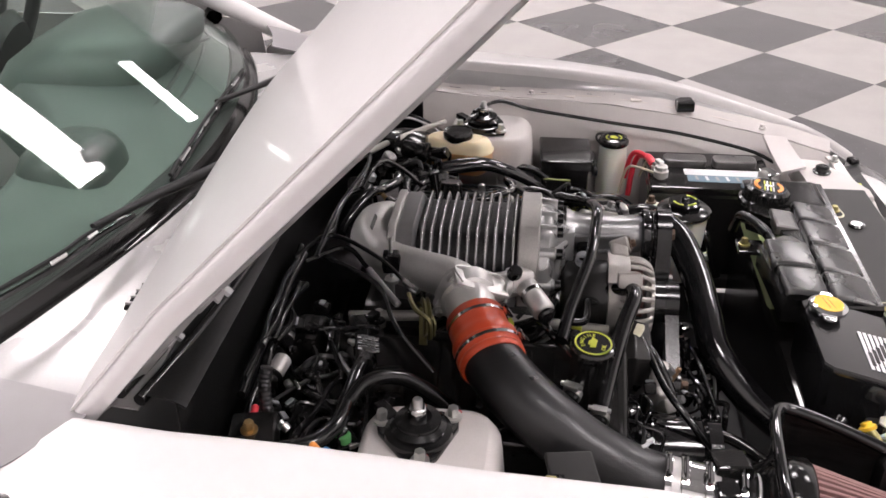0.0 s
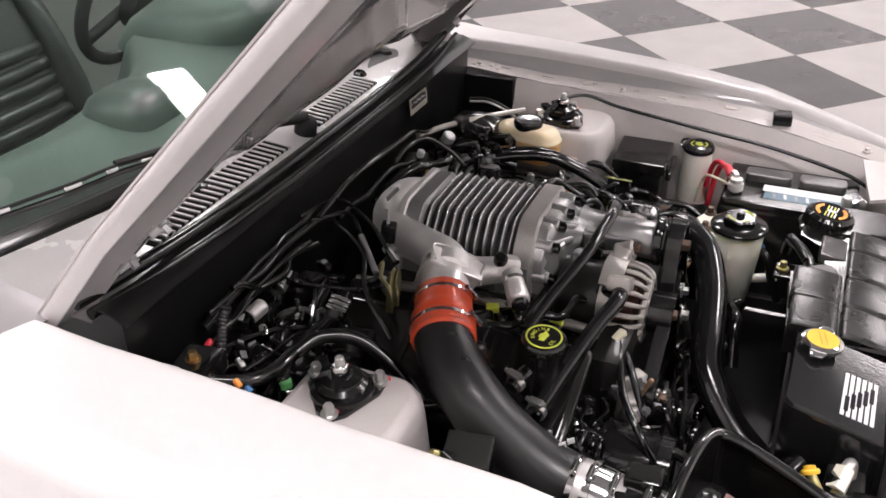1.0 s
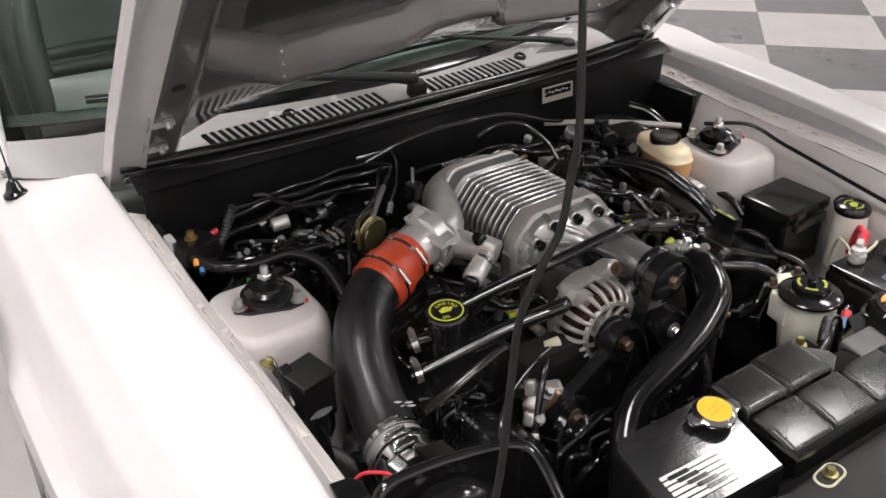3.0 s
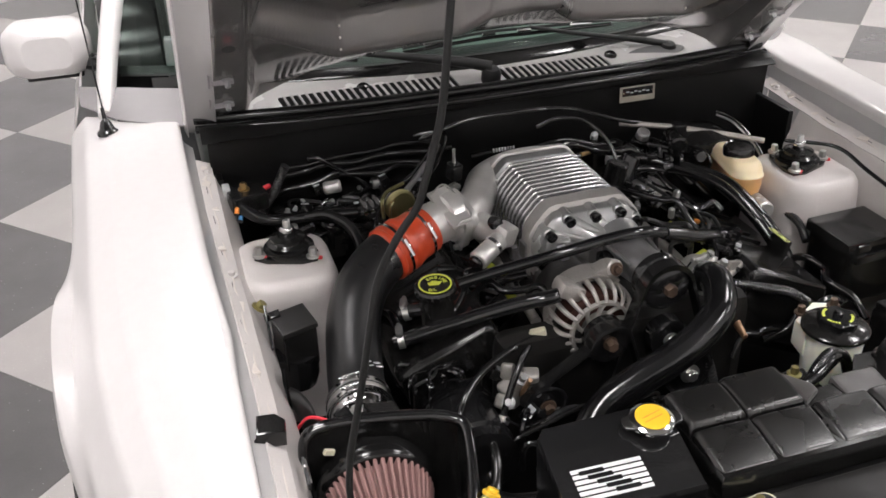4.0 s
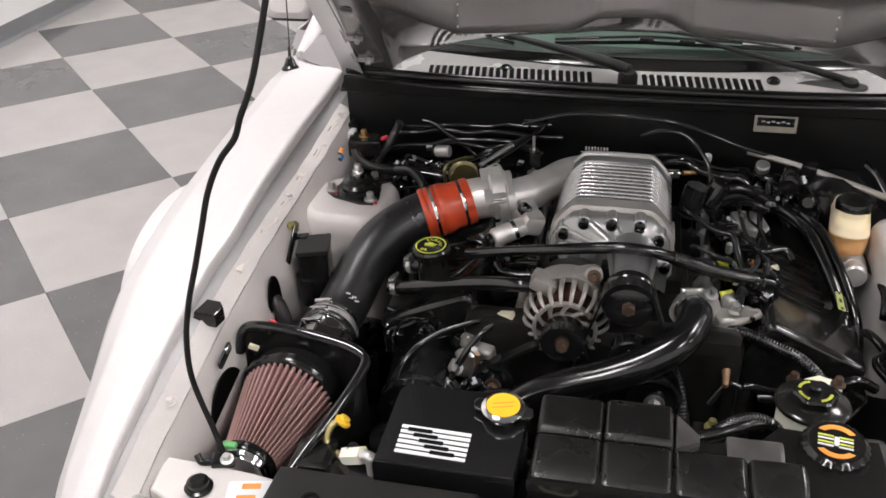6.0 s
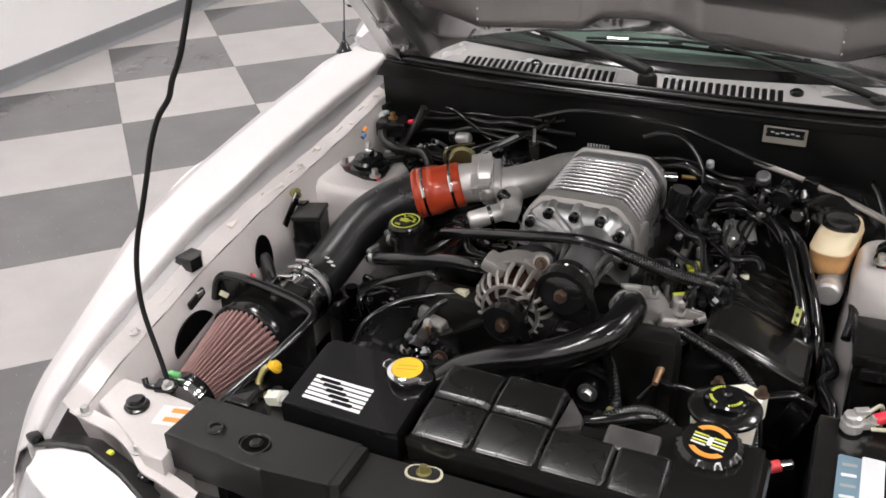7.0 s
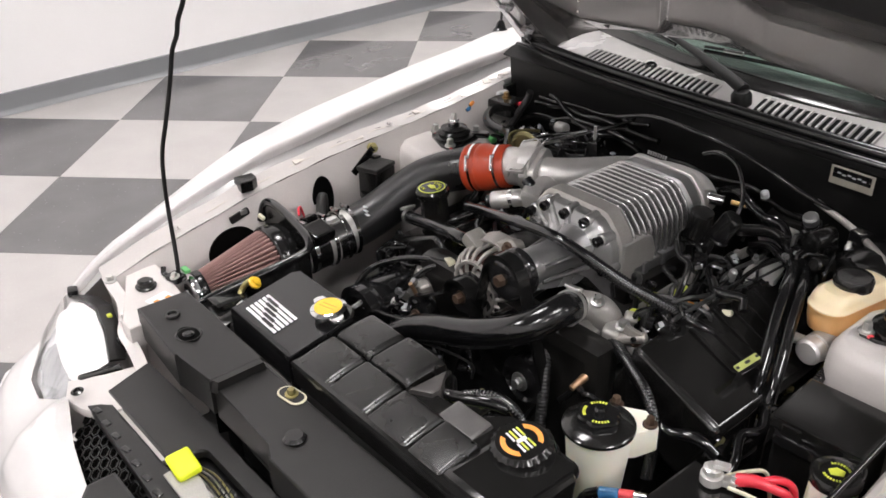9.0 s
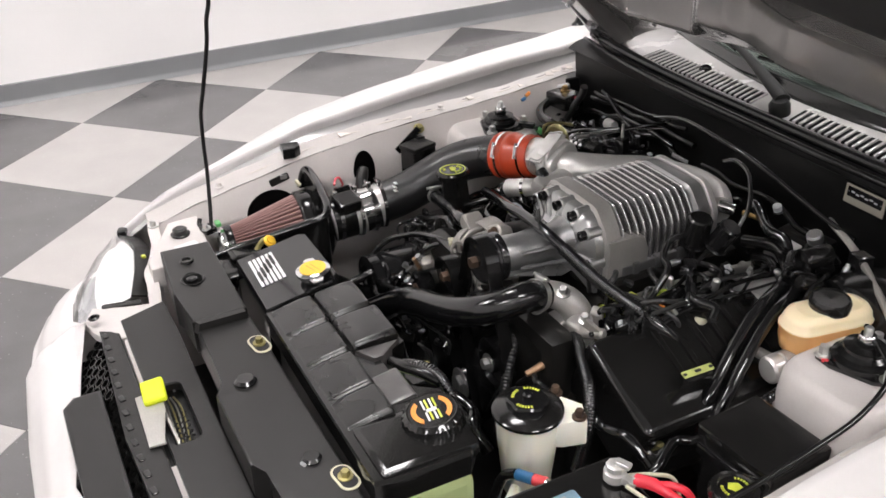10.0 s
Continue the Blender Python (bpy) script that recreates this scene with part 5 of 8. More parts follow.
ap = part("pulley", lathe([(0.03, 0.014), (0.036, 0.012), (0.036, -0.016), (0.030, -0.018), (0.026, -0.012), (0.014, -0.012), (0.0, -0.012)], (-0.078, -0.352, 0.672), (0, -1, 0), 36), BLACK, alt, "black alternator pulley", 35)
part("pulley_nut", hexbolt((-0.078, -0.362, 0.672), (0, -1, 0), 0.010, 0.014), RUST, ap)
part("rear_plug", box((-0.01, -0.22, 0.73), (0.04, 0.03, 0.03), bev=0.006), BLACK, alt)
part("alternator_foot", box((-0.078, -0.22, 0.615), (0.10, 0.12, 0.05), bev=0.01), GREASE, alt)

# ---- belt drive ----
drive = thing("belt_drive", (-0.05, -0.35, 0.50), "black belt and idler pulleys on the engine front", "belt drive")


def wheel_at(x, z, r, w, material, hub, y=-0.352):
    p = part("idler", lathe([(r * 0.8, w / 2), (r, w / 2 - 0.002), (r, -w / 2 + 0.002), (r * 0.88, -w / 2), (r * 0.8, -w / 2 + 0.006), (r * 0.45, -w / 2 + 0.006), (r * 0.42, -w / 2 - 0.002), (0, -w / 2 - 0.002)], (x, y, z), (0, 1, 0), 36), material, drive, "gloss black idler pulley", 35)
    part("hub_bolt", hexbolt((x, y - w / 2 - 0.002, z), (0, -1, 0), r * 0.24, 0.010), hub, p)


wheel_at(-0.188, 0.585, 0.036, 0.028, BLACK, RUST, -0.365)
wheel_at(0.030, 0.655, 0.034, 0.028, BLACK, ZINC)
wheel_at(0.075, 0.575, 0.045, 0.028, BLACK, ZINC)
wheel_at(-0.03, 0.46, 0.08, 0.03, BLACK, ZINC)


def belt(points, y, w):
    """A flat closed belt in the plane across the engine."""
    bm = bmesh.new()
    out = [[(x, y - w / 2, z) for x, z in points], [(x, y + w / 2, z) for x, z in points]]
    c = Vector((sum(p[0] for p in points) / len(points), 0, sum(p[1] for p in points) / len(points)))
    inn = []
    for yy in (y + w / 2, y - w / 2):
        inn.append([(x + (c.x - x) * 0.05, yy, z + (c.z - z) * 0.05) for x, z in points])
    rings(bm, [*out, *inn, out[0]], cap0=False, cap1=False)
    bmesh.ops.remove_doubles(bm, verts=bm.verts[:], dist=1e-5)
    return bm


def arc(cx, cz, r, a0, a1, n=10):
    return [(cx + r * math.cos(radians(a)), cz + r * math.sin(radians(a))) for a in np.linspace(a0, a1, n)]


part("belt", belt(arc(0.021, 0.750, 0.0445, 20, 165) + arc(-0.03, 0.46, 0.082, 180, 340) + arc(0.075, 0.575, 0.0465, -30, 20, 5), -0.352, 0.024), RUBBER, drive, "flat black drive belt", 30)
part("belt", belt(arc(-0.078, 0.672, 0.0375, 30, 180) + arc(-0.188, 0.585, 0.038, 100, 230, 8) + arc(-0.03, 0.46, 0.084, 200, 330), -0.365, 0.022), RUBBER, drive, "flat black drive belt", 30)
part("front_case", box((-0.02, -0.30, 0.50), (0.46, 0.06, 0.36), bev=0.03), GREASE, drive, "oily front cover")
part("compressor", lathe([(0.05, -0.07), (0.062, -0.06), (0.062, 0.05), (0.055, 0.07)], (-0.315, -0.34, 0.545), (0, 1, 0), 36), BLACK, drive, "gloss black ribbed pump body")
for k in range(7):
    part("pump_rib", lathe([(0.0622, -0.002), (0.066, -0.0015), (0.066, 0.0015), (0.0622, 0.002)], (-0.315, -0.325 + 0.011 * k, 0.545), (0, 1, 0), 36, cap=False), BLACK, drive)
part("pump_pulley", lathe([(0.055, 0.0), (0.060, 0.004), (0.060, 0.024), (0.04, 0.026), (0.03, 0.016), (0, 0.016)], (-0.315, -0.405, 0.545), (0, -1, 0), 36), BLACK, drive)
bracket = part("tensioner_bracket", box((-0.226, -0.335, 0.600), (0.052, 0.030, 0.058), (10, -25, 20), bev=0.009, seg=3), ALTERNATOR, drive, "aged cast bracket")
for p, sz, a in (((-0.250, -0.352, 0.592), (0.034, 0.022, 0.024), (0, 30, 35)), ((-0.205, -0.345, 0.622), (0.028, 0.024, 0.030), (15, 0, -20)), ((-0.238, -0.330, 0.634), (0.022, 0.020, 0.026), (0, 20, 50)), ((-0.262, -0.372, 0.572), (0.030, 0.018, 0.016), (0, 40, 50))):
    part("bracket_lug", box(p, sz, a, bev=0.006, seg=3), ALTERNATOR, bracket)
for p, d in (((-0.222, -0.352, 0.628), (0, -0.6, 0.8)), ((-0.250, -0.366, 0.600), (-0.3, -0.7, 0.6)), ((-0.205, -0.360, 0.606), (0.2, -1, 0.3))):
    part("bracket_bolt", hexbolt(p, d, 0.007, 0.012), GREYCAST, bracket)
part("bracket_stud", rod((-0.222, -0.350, 0.596), (-0.216, -0.372, 0.640), 0.0042, n=12, bev=0.001), BROWNTAPE, bracket, "bronze stud")



# ---- hoses ----
def hose(name, pts, r, material, label, category="hose", ends=(), ribs=0.0, n=14, pitch=0.006):
    """A hose as a thing of its own, with clamps at the given ends."""
    h = thing(name, pts[0], label, category)
    part("body", tube(pts, r, n, 7, ribs=ribs, pitch=pitch), material, h, "", 60)
    for k in ends:
        p = Vector(pts[k])
        q = Vector(pts[k + 1] if k == 0 else pts[k - 1])
        d = (q - p).normalized()
        clamp(p + d * 0.012, d, (r if not isinstance(r, (list, tuple)) else r[k]) + 0.0006, 0.010, ZINC, h)
    return h


hose("upper_radiator_hose", [(0.116, -0.288, 0.714), (0.126, -0.332, 0.726), (0.103, -0.384, 0.708), (0.052, -0.410, 0.682), (-0.006, -0.424, 0.660), (-0.066, -0.432, 0.640), (-0.13, -0.445, 0.610), (-0.19, -0.50, 0.56), (-0.24, -0.58, 0.52)], 0.0265, HOSEGLOSS, "glossy black upper radiator hose", ends=(0,), n=24)
neck = thing("thermostat_housing", (0.14, -0.25, 0.62), "cast aluminium thermostat housing", "thermostat housing")
part("outlet", tube([(0.106, -0.310, 0.714), (0.118, -0.275, 0.712), (0.140, -0.250, 0.700), (0.150, -0.235, 0.665), (0.15, -0.23, 0.60)], [0.0215, 0.023, 0.025, 0.027, 0.031], 20), BANDMETAL, neck, "", 60)
part("flange", prism(rounded(0.10, 0.07, 0.02, 4), 0, 0.012, pose(0.16, -0.235, 0.645, 12, 15, 20), bev=0.003), CAST, neck)
part("bolt", hexbolt((0.198, -0.225, 0.652), (0.3, 0, 1), 0.007, 0.010), RUST, neck)
for x, y, z, sx, sy, sz, a in ((0.175, -0.255, 0.675, 0.030, 0.035, 0.030, 20), (0.132, -0.262, 0.650, 0.040, 0.030, 0.05, 5), (0.185, -0.225, 0.690, 0.022, 0.022, 0.03, 40)):
    part("casting_boss", box((x, y, z), (sx, sy, sz), (12, 8, a), bev=0.007, seg=3), BANDMETAL, neck)
for p in ((0.150, -0.268, 0.728), (0.192, -0.252, 0.694), (0.120, -0.300, 0.690)):
    part("housing_bolt", hexbolt(p, (0.2, -0.3, 1), 0.0075, 0.012), ZINC, neck)
part("heater_valve", rod((0.185, -0.262, 0.672), (0.235, -0.245, 0.690), 0.010, 0.009, n=14, bev=0.003), ALTERNATOR, neck, "cast heater valve")
part("valve_arm", box((0.215, -0.255, 0.694), (0.03, 0.008, 0.016), (0, 20, 20), bev=0.002), ALTERNATOR, neck)
part("sensor_body", rod((0.187, -0.285, 0.640), (0.184, -0.325, 0.626), 0.013, 0.011, n=16, bev=0.003), BRIGHT, neck, "steel sensor")
part("sensor_tip", rod((0.184, -0.322, 0.627), (0.182, -0.358, 0.617), 0.008, 0.005, n=12), BROWNTAPE, neck, "bronze sensor tip")
hose("braided_vacuum_hose", [(-0.268, -0.182, 0.716), (-0.20, -0.197, 0.736), (-0.10, -0.225, 0.766), (-0.03, -0.234, 0.781), (0.030, -0.238, 0.786), (0.092, -0.226, 0.768), (0.160, -0.204, 0.736), (0.215, -0.180, 0.712), (0.262, -0.153, 0.688), (0.30, -0.12, 0.66)], 0.0098, SHINY, "long black vacuum hose over the engine", n=14)
hose("bypass_hose", [(0.085, -0.228, 0.770), (0.120, -0.218, 0.755), (0.165, -0.202, 0.734), (0.22, -0.176, 0.711), (0.258, -0.151, 0.691)], 0.0118, FABRIC, "black braided hose sleeve", n=14, ribs=0.0012, pitch=0.005)
clip = solo("hose_clip", lathe([(0.0105, -0.007), (0.0135, -0.006), (0.0135, 0.006), (0.0105, 0.007)], (-0.095, -0.2148, 0.759), (0.95, -0.15, 0.22), 16, cap=False), GREYLABEL, "grey clip on the vacuum hose", "hose clip")
hose("breather_hose", [(-0.398, -0.237, 0.667), (-0.37, -0.243, 0.672), (-0.30, -0.258, 0.693), (-0.22, -0.278, 0.718), (-0.15, -0.297, 0.734), (-0.12, -0.27, 0.72), (-0.11, -0.22, 0.69)], 0.0125, SHINY, "black breather hose with silver end fitting", ends=(0,))
hose("breather_stub", [(-0.376, -0.196, 0.690), (-0.352, -0.205, 0.697), (-0.33, -0.215, 0.700)], 0.012, SHINY, "short black breather hose", ends=(0,))
for dx, dy, r in ((0, 0, 0.011), (0.021, 0.012, 0.010)):
    hose("heater_hose", [(0.262 + dx, 0.12 + dy, 0.712), (0.300 + dx, 0.06 + dy, 0.722), (0.332 + dx, -0.015 + dy, 0.722), (0.354 + dx, -0.072 + dy, 0.698), (0.376 + dx, -0.125 + dy, 0.660), (0.392 + dx, -0.170 + dy, 0.610), (0.400 + dx, -0.198 + dy, 0.52)], r, SHINY, "glossy black heater hose", "hose")
hose("brake_vacuum_hose", [(0.452, -0.150, 0.640), (0.458, -0.107, 0.662), (0.452, -0.04, 0.664), (0.444, 0.023, 0.658), (0.450, 0.09, 0.652), (0.47, 0.15, 0.66)], 0.0085, FABRIC, "black braided hose beside the strut tower", "hose", ribs=0.0008, pitch=0.005)
hose("heater_return_hose", [(0.312, 0.04, 0.700), (0.285, 0.09, 0.722), (0.22, 0.13, 0.735), (0.15, 0.12, 0.72)], 0.012, RUBBER, "black rubber heater hose by the firewall", "hose")
hose("purge_hose", [(-0.590, 0.205, 0.748), (-0.578, 0.172, 0.742), (-0.552, 0.130, 0.737), (-0.515, 0.110, 0.735), (-0.470, 0.106, 0.735), (-0.41, 0.106, 0.731), (-0.355, 0.103, 0.727)], 0.011, SHINY, "black hose looped behind the strut tower", "hose")
ball = thing("hose_fitting", (-0.348, 0.103, 0.70), "chrome worm-clamped hose fitting", "hose fitting")
for k in range(3):
    clamp((-0.362 + 0.013 * k, 0.101 + 0.003 * k, 0.727), (1, 0.2, 0), 0.0145, 0.008, CHROME, ball, side=(0, -0.3, 1))
part("stub", rod((-0.375, 0.10, 0.727), (-0.30, 0.115, 0.727), 0.0138, n=16), RUBBER, ball)
hose("tower_hose", [(-0.47, 0.105, 0.735), (-0.43, 0.085, 0.742), (-0.395, 0.04, 0.725), (-0.39, -0.02, 0.68), (-0.40, -0.07, 0.62)], 0.011, RUBBER, "black hose round the strut tower", "hose")
hose("power_steering_hose", [(0.150, -0.560, 0.690), (0.175, -0.545, 0.698), (0.205, -0.530, 0.697), (0.235, -0.525, 0.680), (0.255, -0.520, 0.64)], 0.0088, FABRIC, "black braided coolant hose beside the tank", "hose", ribs=0.0008, pitch=0.005)
hose("degas_hose", [(0.135, -0.568, 0.685), (0.160, -0.560, 0.690), (0.19, -0.545, 0.693), (0.215, -0.53, 0.688)], 0.0098, RUBBER, "black rubber pipe end", "hose")
hose("wiring_loom", [(0.145, -0.245, 0.655), (0.205, -0.275, 0.668), (0.260, -0.300, 0.662), (0.300, -0.318, 0.652), (0.335, -0.34, 0.62), (0.35, -0.37, 0.55)], 0.0105, FABRIC, "black braided hose by the valve cover", "hose", ribs=0.0008, pitch=0.005)
hose("loom_drop", [(0.085, -0.315, 0.640), (0.110, -0.345, 0.600), (0.125, -0.365, 0.54), (0.13, -0.38, 0.46)], 0.010, LOOM, "black ribbed hose dropping from the thermostat housing", "wiring loom", ribs=0.0015)
hose("alternator_cable", [(-0.185, -0.31, 0.672), (-0.215, -0.335, 0.655), (-0.245, -0.36, 0.615), (-0.268, -0.38, 0.56), (-0.285, -0.40, 0.48)], 0.006, SHINY, "black cable below the alternator", "cable")
hose("alternator_cable", [(-0.185, -0.31, 0.672), (-0.228, -0.322, 0.668), (-0.290, -0.345, 0.650), (-0.335, -0.385, 0.62), (-0.35, -0.43, 0.56)], 0.006, SHINY, "black cable looped over the pump", "cable")
part("connector", box((-0.178, -0.306, 0.676), (0.030, 0.014, 0.014), (0, -15, -20), bev=0.003), CREAM, bpy.data.objects["alternator_cable"], "cream plug")
hose("ac_line", [(-0.36, -0.05, 0.60), (-0.33, -0.28, 0.60), (-0.30, -0.43, 0.58), (-0.33, -0.52, 0.55), (-0.36, -0.62, 0.60), (-0.345, -0.645, 0.655)], 0.009, SATIN, "dark metal air conditioning line", "pipe")
hose("intercooler_hose", [(-0.295, -0.60, 0.62), (-0.33, -0.57, 0.60), (-0.345, -0.50, 0.56), (-0.33, -0.42, 0.50)], 0.016, RUBBER, "black rubber intercooler hose", "hose")

# ---- oil filler ----
oil = thing("oil_filler", (-0.322, -0.226, 0.65), "black oil filler cap with yellow printed ring", "oil cap")
part("neck", lathe([(0.034, -0.11), (0.029, -0.08), (0.027, -0.02), (0.030, -0.018), (0.030, -0.012)], (-0.322, -0.226, 0.752), (-0.05, -0.05, 1), 28), SATIN, oil)
OM = frame_to((-0.322, -0.226, 0.736), (-0.05, -0.05, 1), (1, 0, 0))
caploops = []
for z, r in ((0, 0.031), (0.004, 0.033), (0.013, 0.033), (0.017, 0.031), (0.018, 0.028)):
    caploops.append([OM @ Vector(((r + 0.0012 * (k % 2 if z < 0.016 else 0)) * math.cos(a), (r + 0.0012 * (k % 2 if z < 0.016 else 0)) * math.sin(a), z)) for k, a in enumerate(np.linspace(0, 2 * math.pi, 49)[:-1])])
cap = part("cap", rings(bmesh.new(), caploops), SATIN, oil, "", 30)
part("ring_print", lathe([(0.0245, 0), (0.0245, 0.0008), (0.0272, 0.0008), (0.0272, 0)], OM @ Vector((0, 0, 0.018)), OM.to_3x3() @ Vector((0, 0, 1)), 40, cap=False), LIME, cap, "yellow ring")


def text_mesh(s, size, m, depth=0.0006, arc_r=0.0, mid=90.0):
    """Raised letters, in line or along an arc."""
    bm = bmesh.new()
    todo = [(s, m)]
    if arc_r:
        step = size * 0.82 / arc_r * (1 if mid > 0 else -1)
        todo = []
        for k, ch in enumerate(s):
            a = radians(mid) - (k - (len(s) - 1) / 2) * step
            todo.append((ch, m @ Matrix.Translation((arc_r * math.cos(a), arc_r * math.sin(a), 0)) @ Matrix.Rotation(a + (-math.pi / 2 if mid > 0 else math.pi / 2), 4, "Z")))
    for ch, mm in todo:
        cu = bpy.data.curves.new("letters", "FONT")
        cu.body, cu.size, cu.extrude, cu.align_x, cu.align_y = ch, size, depth, "CENTER", "CENTER"
        cu.resolution_u = 3
        ob = bpy.data.objects.new("letters", cu)
        me = bpy.data.meshes.new_from_object(ob)
        me.transform(mm)
        bm.from_mesh(me)
        bpy.data.objects.remove(ob)
        bpy.data.meshes.remove(me)
        bpy.data.curves.remove(cu)
    return bm


TM = OM @ pose(0, 0, 0.0188, 0, 0, -12)
part("letters", text_mesh("ENGINE", 0.0085, TM, arc_r=0.0165, mid=70), LIME, cap, "yellow print")
part("letters", text_mesh("OIL", 0.0085, TM @ pose(-0.006, -0.0165, 0)), LIME, cap, "yellow print")
bm = bmesh.new()
prism([(-0.010, -0.005), (0.006, -0.005), (0.012, 0.004), (0.005, 0.004), (0.002, 0.007), (-0.006, 0.007), (-0.007, 0.003), (-0.012, 0.003)], 0, 0.001, TM, bm=bm)
part("can_print", bm, LIME, cap, "yellow oil can print")

# ---- intercooler tank ----
ict = thing("intercooler_tank", (-0.20, -0.635, 0.45), "black intercooler tank with white striped mark", "coolant tank")
ZT = lambda y: lerp(y, [-0.70, -0.565], [0.686, 0.716])
bm = bmesh.new()
outline = [(-0.302, -0.697), (-0.108, -0.700), (-0.103, -0.62), (-0.103, -0.578), (-0.118, -0.563), (-0.283, -0.563), (-0.293, -0.575)]
loops = []
for dz, k in ((-0.17, 0.96), (-0.012, 1.0), (-0.004, 0.992), (0, 0.97)):
    loops.append([(-0.203 + (x + 0.203) * k, -0.632 + (y + 0.632) * k, (ZT(y) + dz) if dz > -0.1 else 0.55) for x, y in outline])
rings(bm, loops)
part("body", bm, BLACK, ict, "gloss black welded body", 25)
part("leg", box((-0.20, -0.63, 0.50), (0.15, 0.08, 0.12), bev=0.01), SATIN, ict)
slope = math.degrees(math.atan2(0.030, 0.135))
LM = pose(-0.225, -0.660, ZT(-0.660) + 0.0008, slope, 0, -2)
rows = 6
for k in range(rows):
    y = 0.0205 - 0.041 * k / (rows - 1)
    bar = prism(rounded(0.098, 0.0056, 0.0004, 1), 0, 0.0008, LM @ pose(0, y, 0))
    part("white_stripe", bar, LABEL, ict, "white stripe")
for k in range(rows - 1):
    x = -0.022 + 0.0095 * k
    y = 0.0205 - 0.041 * (k + 0.5) / (rows - 1)
    part("dark_dash", prism(rounded(0.034, 0.0062, 0.0006, 1), 0.0009, 0.0016, LM @ pose(x, y, 0)), BLACK, ict)
rc = part("filler_neck", lathe([(0.022, -0.02), (0.022, 0.004), (0.026, 0.006), (0.026, 0.010)], (-0.138, -0.600, 0.706), (0, -0.08, 1), 28), BLACK, ict)
RM = frame_to((-0.138, -0.600, 0.716), (0, -0.08, 1), (1, 0, 0))
bm = lathe([(0.029, 0), (0.0305, 0.002), (0.0305, 0.007), (0.027, 0.009), (0.024, 0.010)], RM.translation, (0, -0.08, 1), 36)
for s in (-1, 1):
    join(bm, prism([(s * 0.024, -0.014), (s * 0.040, -0.009), (s * 0.043, 0), (s * 0.040, 0.009), (s * 0.024, 0.014)], 0, 0.006, bev=0.002), RM @ pose(0, 0, 0, 0, 0, -8))
part("pressure_cap", bm, CHROME, rc, "chrome eared pressure cap", 40)
part("cap_sticker", lathe([(0.0235, 0), (0.0235, 0.0012), (0, 0.0012)], RM @ Vector((0, 0, 0.0098)), (0, -0.08, 1), 32), YELLOW, rc, "yellow round cap sticker")
for k in range(2):
    part("sticker_line", prism(rounded(0.03, 0.0012, 0.0003, 1), 0.0112, 0.0117, RM @ pose(0, 0.004 - 0.008 * k, 0, 0, 0, 14)), ORANGE, rc)

# ---- degas tank with moulded pads ----
dg = thing("coolant_tank", (0.14, -0.62, 0.55), "black moulded coolant tank with raised square pads", "coolant tank")
bm = bmesh.new()
outl = [(-0.092, -0.706), (0.372, -0.706), (0.380, -0.66), (0.380, -0.565), (0.360, -0.548), (0.238, -0.540), (0.200, -0.585), (0.125, -0.590), (0.098, -0.536), (-0.088, -0.546)]
rings(bm, [[(0.14 + (x - 0.14) * k, -0.63 + (y + 0.63) * k, z) for x, y in outl] for z, k in ((0.652, 0.985), (0.668, 0.99), (0.688, 1.0), (0.694, 0.985))])
part("body", bm, SATIN, dg, "", 30)
part("lower_body", box((0.207, -0.618, 0.597), (0.345, 0.118, 0.112), bev=0.015), PALEGREEN, dg, "translucent green lower tank")


def pad(x0, x1, y0, y1, z0, z1):
    """A raised pad: bowed a little from front to back, soft edges, sloped sides; z0 at its front, z1 at its back."""
    g, n = 0.0014, 18
    x0, x1, y0, y1 = x0 + g, x1 - g, y0 + g, y1 - g
    ends = [-1 + 2 * k / n for k in range(n + 1)]
    spread = [math.copysign(abs(e) ** 0.6, e) for e in ends]
    bm = bmesh.new()

    def height(a, b):
        fall = 0.0055 * (max(0, (abs(a) - 0.86) / 0.14) ** 2.2 + max(0, (abs(b) - 0.84) / 0.16) ** 2.2)
        return z0 + (z1 - z0) * (b + 1) / 2 - 0.0022 * b * b - 0.0008 * a * a - fall
    grid = [[bm.verts.new(((x0 + x1) / 2 + a * (x1 - x0) / 2, (y0 + y1) / 2 + b * (y1 - y0) / 2, height(a, b))) for b in spread] for a in spread]
    for i in range(n):
        for j in range(n):
            bm.faces.new((grid[i][j], grid[i + 1][j], grid[i + 1][j + 1], grid[i][j + 1]))
    rim = [grid[i][0] for i in range(n)] + [grid[n][j] for j in range(n)] + [grid[i][n] for i in range(n, 0, -1)] + [grid[0][j] for j in range(n, 0, -1)]
    low = [bm.verts.new((v.co.x, v.co.y, v.co.z - 0.026)) for v in rim]
    for k in range(len(rim)):
        q = (k + 1) % len(rim)
        bm.faces.new((rim[k], low[k], low[q], rim[q]))
    part("pad", bm, PADBLACK, dg, "", 60)


XS = [-0.090, 0.0, 0.094, 0.188, 0.262]
for a, b in zip(XS[:-1], XS[1:]):
    pad(a, b, -0.702, -0.623, 0.697, 0.711)
pad(-0.090, 0.0, -0.621, -0.546, 0.712, 0.717)
pad(0.0, 0.094, -0.621, -0.541, 0.712, 0.717)
bm = bmesh.new()
prism([(0.096, -0.619), (0.128, -0.600), (0.128, -0.585), (0.098, -0.545)], 0.66, 0.702, bm=bm, bev=0.004)
# scuffs are relief and grain; the lighter grey paints in a reflection
part("facet", bm, SHEENNYLON, dg, "worn facet, greyed for its sheen")
part("facet", box((0.20, -0.600, 0.689), (0.075, 0.045, 0.02), (8, 0, 0), bev=0.006), SHEENNYLON, dg)
part("shoulder", box((0.315, -0.62, 0.685), (0.115, 0.15, 0.03), bev=0.012), SATIN, dg)
